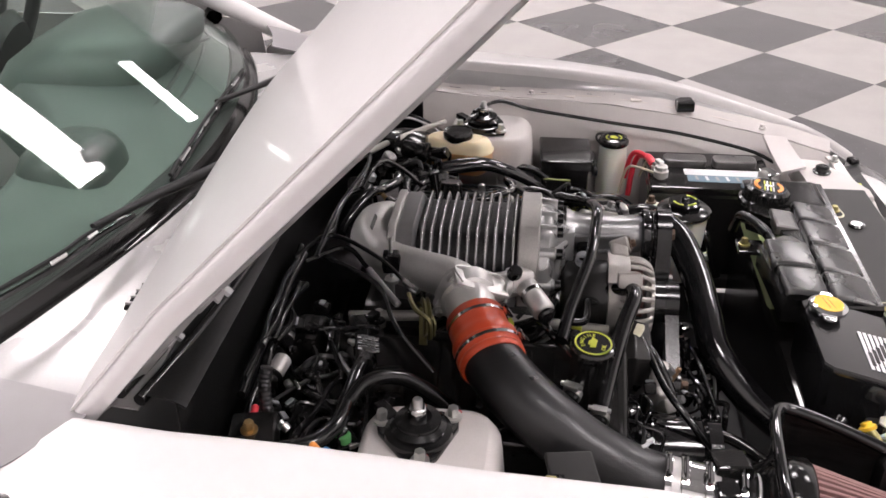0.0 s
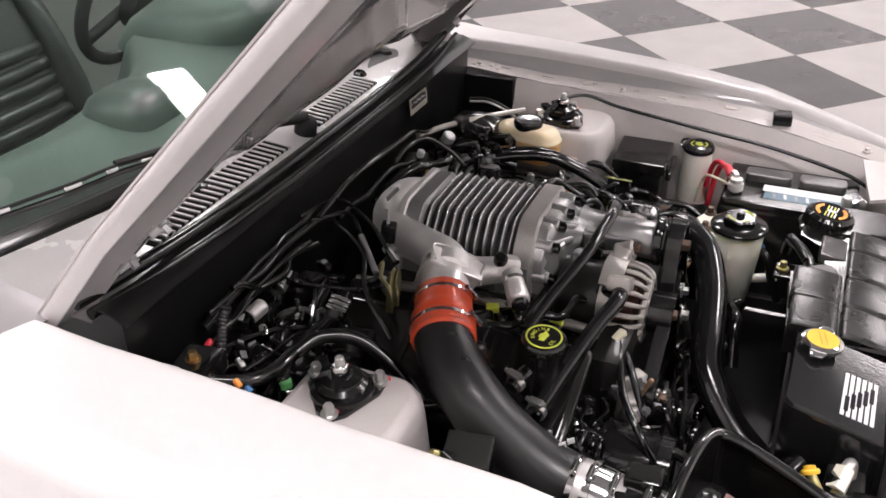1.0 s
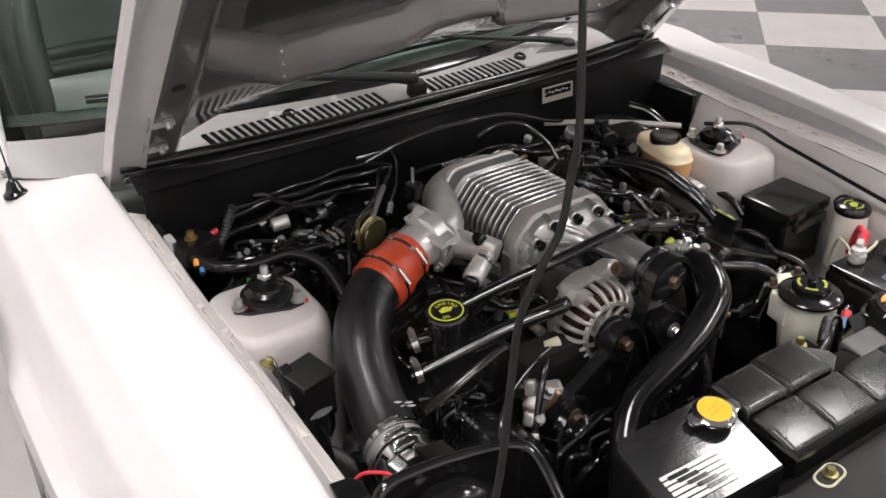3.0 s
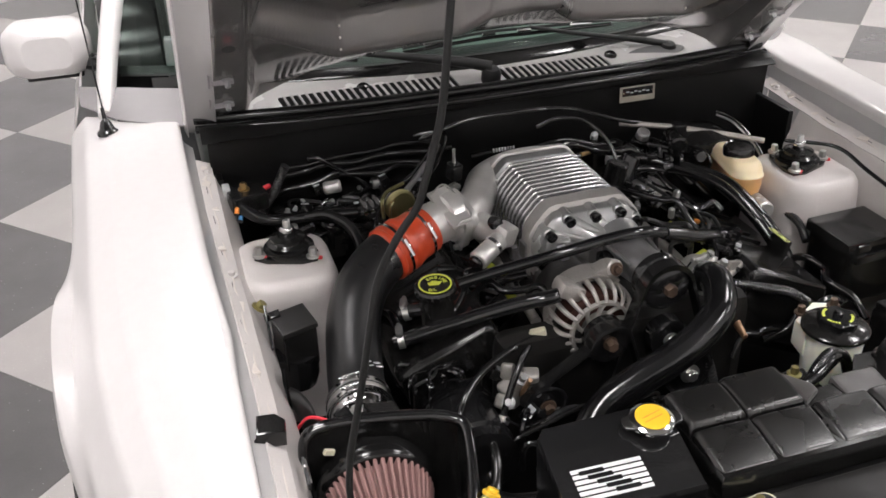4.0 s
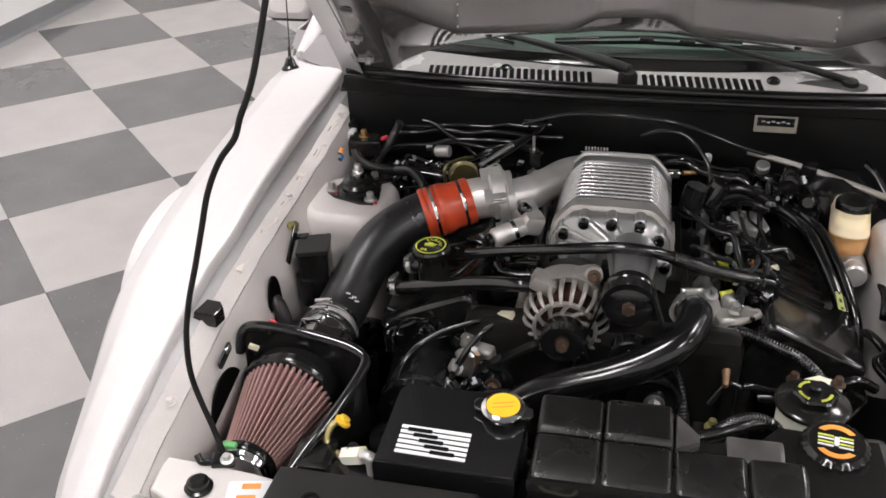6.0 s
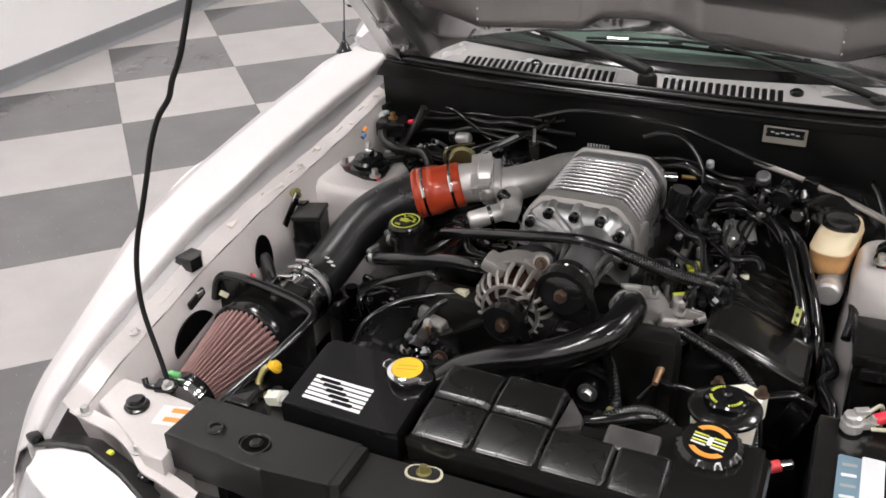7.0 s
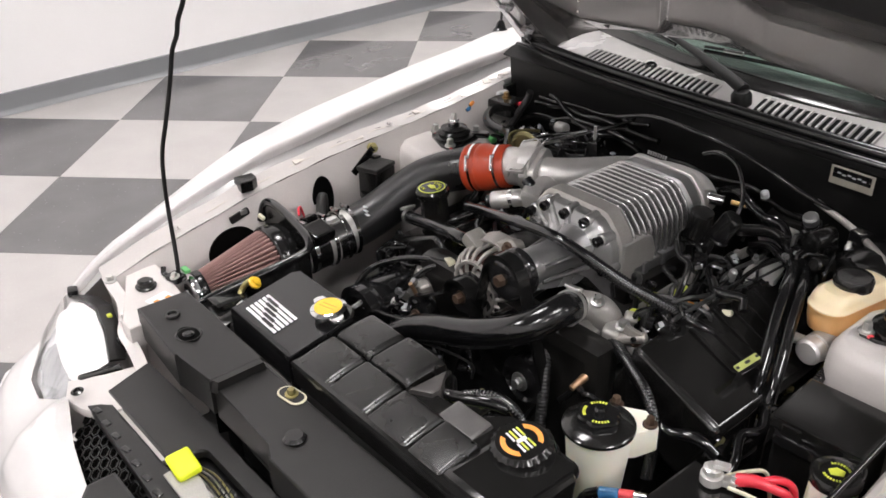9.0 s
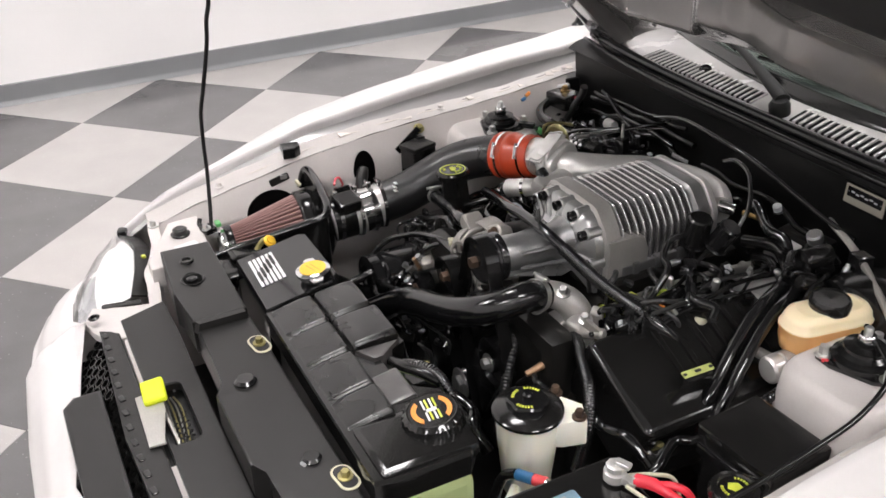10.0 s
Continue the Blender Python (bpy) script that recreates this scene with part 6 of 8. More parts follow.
DM = frame_to((0.300, -0.583, 0.690), (0, -0.12, 1), (1, 0, 0))
dcap = part("cap_base", lathe([(0.050, -0.012), (0.051, -0.004), (0.046, 0.0)], DM.translation, (0, -0.12, 1), 40), SATIN, dg)
loops = []
for z, r in ((0, 0.042), (0.003, 0.0445), (0.022, 0.042), (0.026, 0.0385), (0.028, 0.036), (0.0278, 0.034)):
    loops.append([DM @ Vector(((r + (0.0018 if k % 4 < 2 and z < 0.023 else 0)) * math.cos(a), (r + (0.0018 if k % 4 < 2 and z < 0.023 else 0)) * math.sin(a), z)) for k, a in enumerate(np.linspace(0, 2 * math.pi, 97)[:-1])])
part("screw_cap", rings(bmesh.new(), loops), SATIN, dcap, "black knurled screw cap", 30)
SM = DM @ pose(0, 0, 0.0282, 0, 0, -8) @ Matrix.Diagonal((0.9, 0.9, 1, 1))
for s in (-1, 1):
    seg = [(0.0325 * math.cos(a), s * 0.0325 * math.sin(a)) for a in np.linspace(radians(38), radians(142), 14)]
    seg += [(0.0245 * math.cos(a), s * 0.0245 * math.sin(a)) for a in np.linspace(radians(134), radians(46), 10)]
    part("warning_print", prism(seg[::s], 0, 0.0008, SM), ORANGE, dcap, "orange warning print")
for y, mm in ((0.009, LIME), (0.003, LABEL), (-0.004, LIME), (-0.010, LABEL)):
    for x, w in ((-0.015, 0.022), (0.013, 0.020)):
        part("print_line", prism(rounded(w, 0.0032, 0.0004, 1), 0, 0.0008, SM @ pose(x, y, 0)), mm, dcap)
part("print_mark", prism(rounded(0.007, 0.017, 0.002, 2), 0, 0.0012, SM), LABEL, dcap)
nip = rod((0.125, -0.572, 0.685), (0.150, -0.562, 0.688), 0.0085, n=12)
part("nipple", nip, SATIN, dg)
for p in ((0.150, -0.523, 0.665),):
    part("mount_stud", hexbolt(p, (0, 0, 1), 0.0065, 0.012, 1.7), GOLD, dg, "yellow zinc nut")
part("mount_tab", box((0.150, -0.535, 0.660), (0.05, 0.05, 0.008), bev=0.003), SATIN, dg)

# ---- power steering reservoir ----
ps = thing("power_steering_reservoir", (0.30, -0.43, 0.50), "off-white power steering reservoir with black cap", "fluid reservoir")
PC = Vector((0.300, -0.428, 0.0))
part("bottle", lathe([(0.030, 0.50), (0.036, 0.505), (0.046, 0.60), (0.049, 0.652), (0.049, 0.656)], PC, (0, 0, 1), 36), PALE, ps, "", 50)
bm = bmesh.new()
prism([(0.0, -0.03), (0.045, 0.035), (0.055, 0.070), (0.020, 0.085), (-0.04, 0.05), (-0.048, 0.01)], 0.600, 0.648, Matrix.Translation(PC) @ pose(0, 0, 0), bev=0.004, bm=bm)
part("bracket", bm, PALE, ps, "off-white mounting bracket")
for x, y in ((0.045, 0.062), (-0.02, 0.062)):
    part("bracket_bolt", hexbolt(PC + Vector((x, y, 0.648)), (0, 0, 1), 0.007, 0.012), RUST, ps)
pcap = part("lid_disc", lathe([(0.050, 0.652), (0.0545, 0.653), (0.0545, 0.658), (0.050, 0.662), (0.024, 0.665)], PC, (0, 0, 1), 44), SATIN, ps, "wide black lid", 40)
loops = []
for z, r in ((0.664, 0.030), (0.668, 0.031), (0.675, 0.031), (0.678, 0.028)):
    loops.append([PC + Vector(((r + 0.0022 * math.cos(6 * a)) * math.cos(a), (r + 0.0022 * math.cos(6 * a)) * math.sin(a), z)) for a in np.linspace(0, 2 * math.pi, 49)[:-1]])
part("cap", rings(bmesh.new(), loops), BLACK, pcap, "black fluted cap", 40)
part("cap_tip", lathe([(0.008, 0), (0.008, 0.006), (0.005, 0.009)], PC + Vector((0, 0, 0.678)), (0, 0, 1), 16), BLACK, pcap)
for a0, a1 in [(b + 11 * k, b + 11 * k + 7) for b, n in ((104, 6), (190, 5), (284, 6)) for k in range(n)]:
    seg = [(0.025 * math.cos(radians(a)), 0.025 * math.sin(radians(a))) for a in np.linspace(a0, a1, 8)] + [(0.0205 * math.cos(radians(a)), 0.0205 * math.sin(radians(a))) for a in np.linspace(a1, a0, 8)]
    part("cap_print", prism(seg, 0.6783, 0.6790, Matrix.Translation(PC)), LIME, pcap, "yellow-green print")
part("spout", rod(PC + Vector((0.02, -0.03, 0.53)), PC + Vector((0.06, -0.08, 0.52)), 0.009, n=12), PALE, ps)
part("foot", box((0.30, -0.43, 0.46), (0.06, 0.06, 0.09), bev=0.01), SATIN, ps)
cab = thing("starter_lead", (0.354, -0.47, 0.57), "blue and red taped battery lead", "cable")
part("blue_tape", rod((0.346, -0.475, 0.586), (0.372, -0.460, 0.590), 0.009, n=14, bev=0.002), BLUE, cab, "blue tape")
part("red_tape", rod((0.372, -0.460, 0.590), (0.390, -0.450, 0.593), 0.009, n=14), REDPRINT, cab, "red tape")
part("silver_end", rod((0.390, -0.450, 0.593), (0.406, -0.442, 0.595), 0.008, n=14), CHROME, cab)
part("lead", tube([(0.346, -0.475, 0.586), (0.332, -0.488, 0.575), (0.328, -0.50, 0.54), (0.34, -0.52, 0.48)], 0.0085, 10), RUBBER, cab)

# ---- battery ----
bat = thing("battery", (0.52, -0.50, 0.42), "black car battery with blue and white labels", "battery")
part("case", box((0.525, -0.505, 0.53), (0.195, 0.275, 0.20), bev=0.008), SATIN, bat)
part("top", box((0.525, -0.505, 0.635), (0.190, 0.268, 0.018), bev=0.005), SATIN, bat)
for y in (-0.455, -0.565):
    # cap tops take the lightened nylon: a reflection put into the colour
    part("vent_cap", prism(rounded(0.042, 0.095, 0.012, 4), 0.640, 0.660, pose(0.555, y, 0), bev=0.004), SHEENNYLON, bat, "black vent cap, greyed for its reflection")
part("front_label", prism(rounded(0.036, 0.15, 0.004, 2), 0.644, 0.6450, pose(0.480, -0.53, 0)), BLUEGREY, bat, "blue-grey label")
part("white_label", prism(rounded(0.030, 0.17, 0.003, 2), 0.6453, 0.6460, pose(0.508, -0.535, 0)), LABEL, bat, "white label")
for k in range(5):
    part("label_bar", prism(rounded(0.020, 0.006, 0.001, 1), 0.6453, 0.6460, pose(0.478, -0.475 - 0.022 * k, 0, 0, 0, 8)), LABEL if k % 2 else GREYLABEL, bat)
term = part("positive_post", lathe([(0.011, 0), (0.0095, 0.02), (0.0085, 0.022)], (0.474, -0.396, 0.642), (0, 0, 1), 20), ZINC, bat, "lead post")
bm = lathe([(0.0105, 0), (0.016, 0.001), (0.016, 0.014), (0.0105, 0.015)], (0.474, -0.396, 0.648), (0, 0, 1), 24)
box((0.492, -0.388, 0.655), (0.026, 0.014, 0.012), (0, 0, 25), bev=0.003, bm=bm)
hexbolt((0.502, -0.384, 0.660), (0, 0, 1), 0.006, 0.008, bm=bm)
lathe([(0.009, 0), (0.0135, 0.001), (0.0135, 0.009), (0.009, 0.011)], (0.474, -0.396, 0.664), (0, 0, 1), 8, bm=bm)
box((0.484, -0.391, 0.679), (0.022, 0.012, 0.007), (0, 0, 25), bev=0.002, bm=bm)
part("clamp_ring", bm, BRIGHT, term, "bright battery clamp")
part("negative_post", lathe([(0.011, 0), (0.011, 0.02), (0.008, 0.024)], (0.482, -0.615, 0.642), (0, 0, 1), 20), ZINC, bat)
part("negative_clamp", box((0.49, -0.63, 0.655), (0.04, 0.03, 0.018), (0, 0, 30), bev=0.004), CHROME, bat)
red = thing("battery_cable", (0.51, -0.385, 0.60), "red positive battery cable", "cable")
part("boot", tube([(0.503, -0.382, 0.662), (0.525, -0.372, 0.668), (0.548, -0.362, 0.664)], [0.0095, 0.009, 0.0065], 12), RED, red, "red rubber boot")
part("cable", tube([(0.545, -0.363, 0.664), (0.562, -0.352, 0.655), (0.566, -0.342, 0.62), (0.55, -0.335, 0.56)], 0.0065, 10), RED, red)
part("cable", tube([(0.520, -0.376, 0.664), (0.545, -0.352, 0.672), (0.560, -0.335, 0.655), (0.562, -0.325, 0.60)], 0.0055, 10), RED, red)
part("wire", tube([(0.480, -0.385, 0.652), (0.500, -0.350, 0.655), (0.515, -0.325, 0.645), (0.52, -0.31, 0.58)], 0.003, 8), CREAM, red, "thin cream wire")
part("wire", tube([(0.500, -0.396, 0.655), (0.535, -0.39, 0.657), (0.565, -0.375, 0.645), (0.575, -0.36, 0.60)], 0.003, 8), CREAM, red, "thin cream wire")
part("battery_tray", box((0.525, -0.505, 0.415), (0.22, 0.30, 0.03), bev=0.006), DARK, bat)

# ---- relay box, washer filler ----
rb = thing("relay_box", (0.53, -0.185, 0.53), "black power distribution box with flat lid", "fuse box")
part("body", box((0.530, -0.186, 0.600), (0.125, 0.105, 0.12), bev=0.008), SATIN, rb)
part("lid", box((0.530, -0.186, 0.668), (0.138, 0.116, 0.024), (1.5, 0, 3), bev=0.005), SATIN, rb, "flat black lid")
part("lip", box((0.528, -0.250, 0.648), (0.10, 0.012, 0.018), (0, 0, 3), bev=0.003), BLACK, rb)
part("latch", box((0.500, -0.246, 0.664), (0.03, 0.010, 0.02), (0, 0, 3), bev=0.003), SATIN, rb)
part("stay", box((0.57, -0.18, 0.545), (0.10, 0.06, 0.02), bev=0.004), DARK, rb)
wf = thing("washer_filler", (0.585, -0.300, 0.58), "off-white washer bottle neck with black cap", "washer bottle")
part("neck", lathe([(0.036, 0.54), (0.034, 0.60), (0.031, 0.655), (0.031, 0.662)], (0.594, -0.296, 0.012), (0, 0, 1), 30), PALE, wf)
wcap = part("cap", lathe([(0.033, 0.658), (0.035, 0.661), (0.035, 0.668), (0.031, 0.674), (0.024, 0.676), (0.022, 0.673), (0, 0.673)], (0.594, -0.296, 0.012), (0, 0, 1), 36), SATIN, wf, "black push-on cap", 40)
WM = pose(0.594, -0.296, 0.6856, 0, 0, 30)
for a0, a1 in [(b + 13 * k, b + 13 * k + 8) for b, n in ((15, 8), (200, 7)) for k in range(n)]:
    seg = [(0.019 * math.cos(radians(a)), 0.019 * math.sin(radians(a))) for a in np.linspace(a0, a1, 8)] + [(0.0155 * math.cos(radians(a)), 0.0155 * math.sin(radians(a))) for a in np.linspace(a1, a0, 8)]
    part("cap_print", prism(seg, 0, 0.0008, WM), LIME, wcap, "yellow print")
part("cap_print", prism([(-0.008, -0.007), (0.008, -0.007), (0.011, 0.003), (0.0, 0.009), (-0.011, 0.003)], 0, 0.0008, WM), LIME, wcap)
part("strap", tube([(0.626, -0.296, 0.678), (0.614, -0.261, 0.684), (0.589, -0.258, 0.680), (0.570, -0.276, 0.676)], 0.003, 8), SATIN, wf)
hose("washer_hose", [(0.50, 0.02, 0.775), (0.585, -0.03, 0.768), (0.610, -0.10, 0.742), (0.618, -0.20, 0.724), (0.620, -0.31, 0.708), (0.618, -0.45, 0.690), (0.604, -0.60, 0.662), (0.590, -0.66, 0.640)], 0.0042, RUBBER, "thin black washer hose along the apron", "hose")

# ---- brake master cylinder ----
mc = thing("brake_master_cylinder", (0.41, 0.02, 0.60), "amber brake fluid reservoir on a cast master cylinder", "master cylinder")
MA, MB = Vector((0.424, 0.119, 0)), Vector((0.398, -0.027, 0))
dirv = (MB - MA).normalized()
ang = math.degrees(math.atan2(dirv.y, dirv.x))
RMm = pose((MA.x + MB.x) / 2, (MA.y + MB.y) / 2, 0, 0, 0, ang)
bm = bmesh.new()
rings(bm, [[RMm @ Vector((x * k, y * k, z)) for x, y in rounded(0.150, 0.068, 0.030, 6)] for z, k in ((0.676, 0.80), (0.684, 0.93), (0.706, 1.0), (0.722, 1.0), (0.7235, 1.03), (0.726, 1.03))])
part("reservoir", bm, AMBER, mc, "amber lower reservoir full of fluid", 60)
bm = bmesh.new()
rings(bm, [[RMm @ Vector((x * k, y * k, z)) for x, y in rounded(0.150, 0.068, 0.030, 6)] for z, k in ((0.7261, 1.03), (0.7285, 1.03), (0.730, 0.99), (0.739, 0.96), (0.748, 0.88), (0.752, 0.70))])
part("reservoir_top", bm, CREAMRES, mc, "cream translucent upper reservoir", 60)
cpos = Vector((0.412, 0.046, 0.748))
part("cap", lathe([(0.026, -0.004), (0.031, 0.0), (0.032, 0.014), (0.029, 0.019), (0.026, 0.017), (0, 0.016)], cpos, (0, 0, 1), 36), SATIN, mc, "black screw cap", 40)
part("cylinder", rod((0.422, 0.12, 0.665), (0.413, -0.045, 0.667), 0.024, n=24, bev=0.006), BANDMETAL, mc, "cast cylinder")
part("sensor", rod((0.400, -0.045, 0.674), (0.374, -0.052, 0.676), 0.009, n=16, bev=0.003), ALTERNATOR, mc)
part("cylinder_end", rod((0.413, -0.040, 0.668), (0.412, -0.066, 0.668), 0.023, 0.022, n=24, bev=0.004), BRIGHT, mc)
part("fittings", rod((0.445, 0.0, 0.655), (0.465, 0.0, 0.650), 0.009, n=6), BRASS, mc)
for k, (dx, dz) in enumerate(((0, 0), (0.012, 0.008))):
    part("brake_line", tube([(0.462, 0.0 + 0.03 * k, 0.652), (0.49, 0.02, 0.66 + dz), (0.495, 0.09, 0.72 + dz), (0.47, 0.15, 0.765 + dz), (0.455, 0.20, 0.77 + dz)], 0.0028, 8), SATIN if k else ZINC, mc, "thin brake line")
part("booster", lathe([(0.06, -0.075), (0.098, -0.062), (0.108, -0.035), (0.110, -0.01), (0.106, 0.03), (0.08, 0.06)], (0.405, 0.175, 0.655), (0, 1, 0), 44), RUBBER, mc, "black brake booster", 40)
part("check_valve", rod((0.345, 0.10, 0.735), (0.335, 0.06, 0.748), 0.013, n=16, bev=0.003), SATIN, mc)

for p, q, r in (((0.372, 0.165, 0.728), (0.366, 0.112, 0.724), 0.028), ((0.312, 0.150, 0.766), (0.303, 0.100, 0.762), 0.020)):
    rc2 = thing("rubber_elbow", p, "black rubber elbow beside the brake booster", "hose elbow", "rubber elbows")
    part("body", rod(p, q, r * 0.9, r * 0.86, n=24, bev=0.004), RUBBER, rc2, "", 50)
    d = (Vector(q) - Vector(p)).normalized()
    part("rim", lathe([(r * 0.80, 0), (r, 0.001), (r, 0.008), (r * 0.74, 0.010), (r * 0.66, 0.002), (0, 0.002)], Vector(q) - d * 0.004, d, 28), RUBBER, rc2, "", 40)

# ---- strut mounts ----
def strut(s):
    st = thing("strut_mount", (s * 0.52, 0, 0.728), "black strut mount with chrome nut and red-dabbed bolts", "strut mount", "strut mounts")
    bm = bmesh.new()
    tri_out = []
    for a in (90, 210, 330):
        for d in (-24, 0, 24):
            r = 0.064 if d == 0 else 0.053
            tri_out.append((r * math.cos(radians(a + d)), r * math.sin(radians(a + d))))
    prism(tri_out, 0.728, 0.736, pose(s * 0.52, 0, 0, 0, 0, 20 * s), bev=0.003, bm=bm)
    part("plate", bm, BLACK, st)
    part("bearing", lathe([(0.045, 0.736), (0.044, 0.742), (0.035, 0.745), (0.037, 0.750), (0.030, 0.755), (0.030, 0.760), (0.018, 0.764)], (s * 0.52, 0, 0), (0, 0, 1), 36), RUBBER, st, "black bearing cup", 30)
    part("nut", lathe([(0.013, 0.763), (0.013, 0.777), (0.011, 0.780)], (s * 0.52, 0, 0), (0, 0, 1), 6), CHROME, st, "chrome nut", 25)
    part("stud", lathe([(0.0065, 0.775), (0.0065, 0.790), (0.005, 0.792)], (s * 0.52, 0, 0), (0, 0, 1), 14), ZINC, st)
    for a in (90, 210, 330):
        p = pose(s * 0.52, 0, 0, 0, 0, 20 * s) @ Vector((0.054 * math.cos(radians(a)), 0.054 * math.sin(radians(a)), 0.736))
        part("mount_bolt", hexbolt(p, (0, 0, 1), 0.0075, 0.014), ZINC, st)
        q = p + Vector((0.010, -0.006, -0.001))
        part("paint_dab", box(q, (0.010, 0.006, 0.006), (0, 0, a), bev=0.002), REDPRINT, st, "red paint dab")
    part("side_tab", box((s * 0.52 + 0.035, 0.048, 0.738), (0.04, 0.018, 0.012), (0, 0, 40), bev=0.003), BLACK, st)


strut(-1)
strut(1)


# ---- front of the bay ----
rcv = thing("radiator_cover", (0, -0.76, 0.60), "grained black plastic radiator cover with push pins", "radiator cover")


bm = bmesh.new()
prism([(-0.428, -0.812), (-0.255, -0.826), (-0.245, -0.818), (-0.152, -0.818), (-0.152, -0.722), (-0.300, -0.722), (-0.425, -0.718)], 0.610, 0.675, bm=bm, bev=0.004, seg=3)
part("raised_end", bm, GRAINED, rcv, "", 40)
bm = bmesh.new()
prism([(-0.152, -0.812), (0.02, -0.812), (0.045, -0.832), (0.225, -0.832), (0.245, -0.812), (0.42, -0.812), (0.42, -0.715), (-0.152, -0.720)], 0.600, 0.661, bm=bm, bev=0.004, seg=3)
part("centre_panel", bm, GRAINED, rcv, "", 40)
bm = bmesh.new()
prism([(-0.156, -0.819), (-0.140, -0.813), (-0.140, -0.722), (-0.156, -0.722)], 0.655, 0.6745, bm=bm, inset=0.12)
part("step_edge", bm, GRAINED, rcv, "", 30)
# disc on the uncut cover, its black standing for the hole's depth
part("hole_patch", prism([(0.026 * math.cos(a), 0.017 * math.sin(a)) for a in np.linspace(0, 2 * math.pi, 28)[:-1]], 0.6755, 0.6765, pose(-0.291, -0.782, 0)), HOLESHADE, rcv, "flat black oval painting a hole's darkness")
part("hole_rim", lathe([(0.017, 0), (0.021, 0.0015), (0.023, 0.0)], (-0.291, -0.782, 0.6755), (0, 0, 1), 28, cap=False), GRAINED, rcv)
part("hole_bolt", lathe([(0.010, 0), (0.010, 0.004), (0.006, 0.006)], (-0.287, -0.784, 0.6766), (0, 0, 1), 16), BLACK, rcv)
part("push_pin", lathe([(0.013, 0), (0.014, 0.002), (0.012, 0.005), (0.008, 0.005), (0.007, 0.002), (0, 0.002)], (-0.363, -0.776, 0.6752), (0, 0, 1), 22), SATIN, rcv, "black push pin")
part("push_pin", lathe([(0.017, 0), (0.018, 0.003), (0.013, 0.008), (0.004, 0.008)], (0.035, -0.782, 0.661), (0, 0, 1), 22), BLACK, rcv, "black push pin")
part("push_pin", lathe([(0.014, 0), (0.015, 0.003), (0.011, 0.007), (0.004, 0.007)], (0.252, -0.752, 0.661), (0, 0, 1), 20), BLACK, rcv, "black push pin")
part("clip_tip", box((0.258, -0.766, 0.663), (0.010, 0.006, 0.004), (0, 0, 20), bev=0.002), GREYLABEL, rcv)
for x, y in ((-0.052, -0.732), (0.310, -0.724)):
    part("bolt_pocket", prism(rounded(0.054, 0.030, 0.0145, 5), 0.6614, 0.6632, pose(x, y, 0, 0, 0, 8), bev=0.0006), CREAM, rcv, "pale worn pocket")
    part("pocket_floor", prism(rounded(0.046, 0.0235, 0.0112, 5), 0.6634, 0.6642, pose(x, y, 0, 0, 0, 8)), DARK, rcv)
    part("cover_bolt", hexbolt((x, y, 0.664), (0, 0, 1), 0.0068, 0.009), GOLD, rcv, "yellow zinc bolt")
part("mount_rail", box((0, -0.76, 0.59), (0.84, 0.05, 0.05), bev=0.006), DARK, rcv)

# radiator support ends, off-white
for s in (-1, 1):
    bm = bmesh.new()
    poly = [(0.420, -0.835), (0.455, -0.835), (0.52, -0.800), (0.600, -0.765), (0.607, -0.70), (0.545, -0.705), (0.47, -0.712), (0.425, -0.718)]
    prism([(s * x, y) for x, y in poly][:: s], 0.600, 0.645, bm=bm, bev=0.004)
    sup = part("radiator_support", bm, APRON, car, "off-white painted radiator support", 40)
    part("support_wall", box((s * 0.52, -0.735, 0.50), (0.16, 0.05, 0.24), bev=0.006), APRON, sup)
    part("rubber_plug", lathe([(0.019, 0), (0.020, 0.004), (0.015, 0.006), (0.015, 0.014), (0.010, 0.017)], (s * 0.533, -0.752, 0.645), (0, 0, 1), 24), RUBBER, sup, "black rubber plug")
    if s < 0:
        part("warning_label", prism(rounded(0.06, 0.045, 0.002, 1), 0.6454, 0.6458, pose(s * 0.463, -0.748, 0, 0, 0, -12 * s)), LABEL, sup, "white label with orange marks")
        for dy in (0.012, -0.010):
            part("label_mark", prism(rounded(0.026, 0.010, 0.001, 1), 0.6460, 0.6464, pose(s * 0.463, -0.748 + dy, 0, 0, 0, -12 * s)), ORANGE, sup)
    else:
        part("raised_bracket", sheet(lambda u, v: (0.625 - 0.120 * v + 0.040 * u * v - 0.005 * u, -0.634 - 0.050 * u - 0.024 * v - 0.010 * u * v, 0.686 - 0.038 * v - 0.004 * math.sin(math.pi * v)), 8, 8, 0.008), APRON, sup, "off-white raised bracket", 50)
    strap = bmesh.new()
    pts = [(0.622, -0.790, 0.643), (0.58, -0.797, 0.641), (0.525, -0.803, 0.637), (0.478, -0.820, 0.628), (0.452, -0.835, 0.619), (0.42, -0.838, 0.611), (0.385, -0.843, 0.604), (0.358, -0.848, 0.597)]
    path = smooth_path([(s * x, y, z) for x, y, z in pts], 4)
    loops = []
    for i, p in enumerate(path):
        t = (path[min(i + 1, len(path) - 1)] - path[max(i - 1, 0)]).normalized()
        side = Vector((-t.y, t.x, 0)).normalized() * 0.0115
        loops.append([p - side, p + side, p + side + Vector((0, 0, 0.004)), p - side + Vector((0, 0, 0.004))])
    rings(strap, loops)
    st = part("headlight_strap", strap, APRON, car, "off-white headlight mounting strap", 40)
    for x, y, z in ((0.598, -0.794, 0.646), (0.476, -0.820, 0.631)):
        part("strap_bolt", hexbolt((s * x, y, z), (0, 0, 1), 0.007, 0.010), ZINC, st)

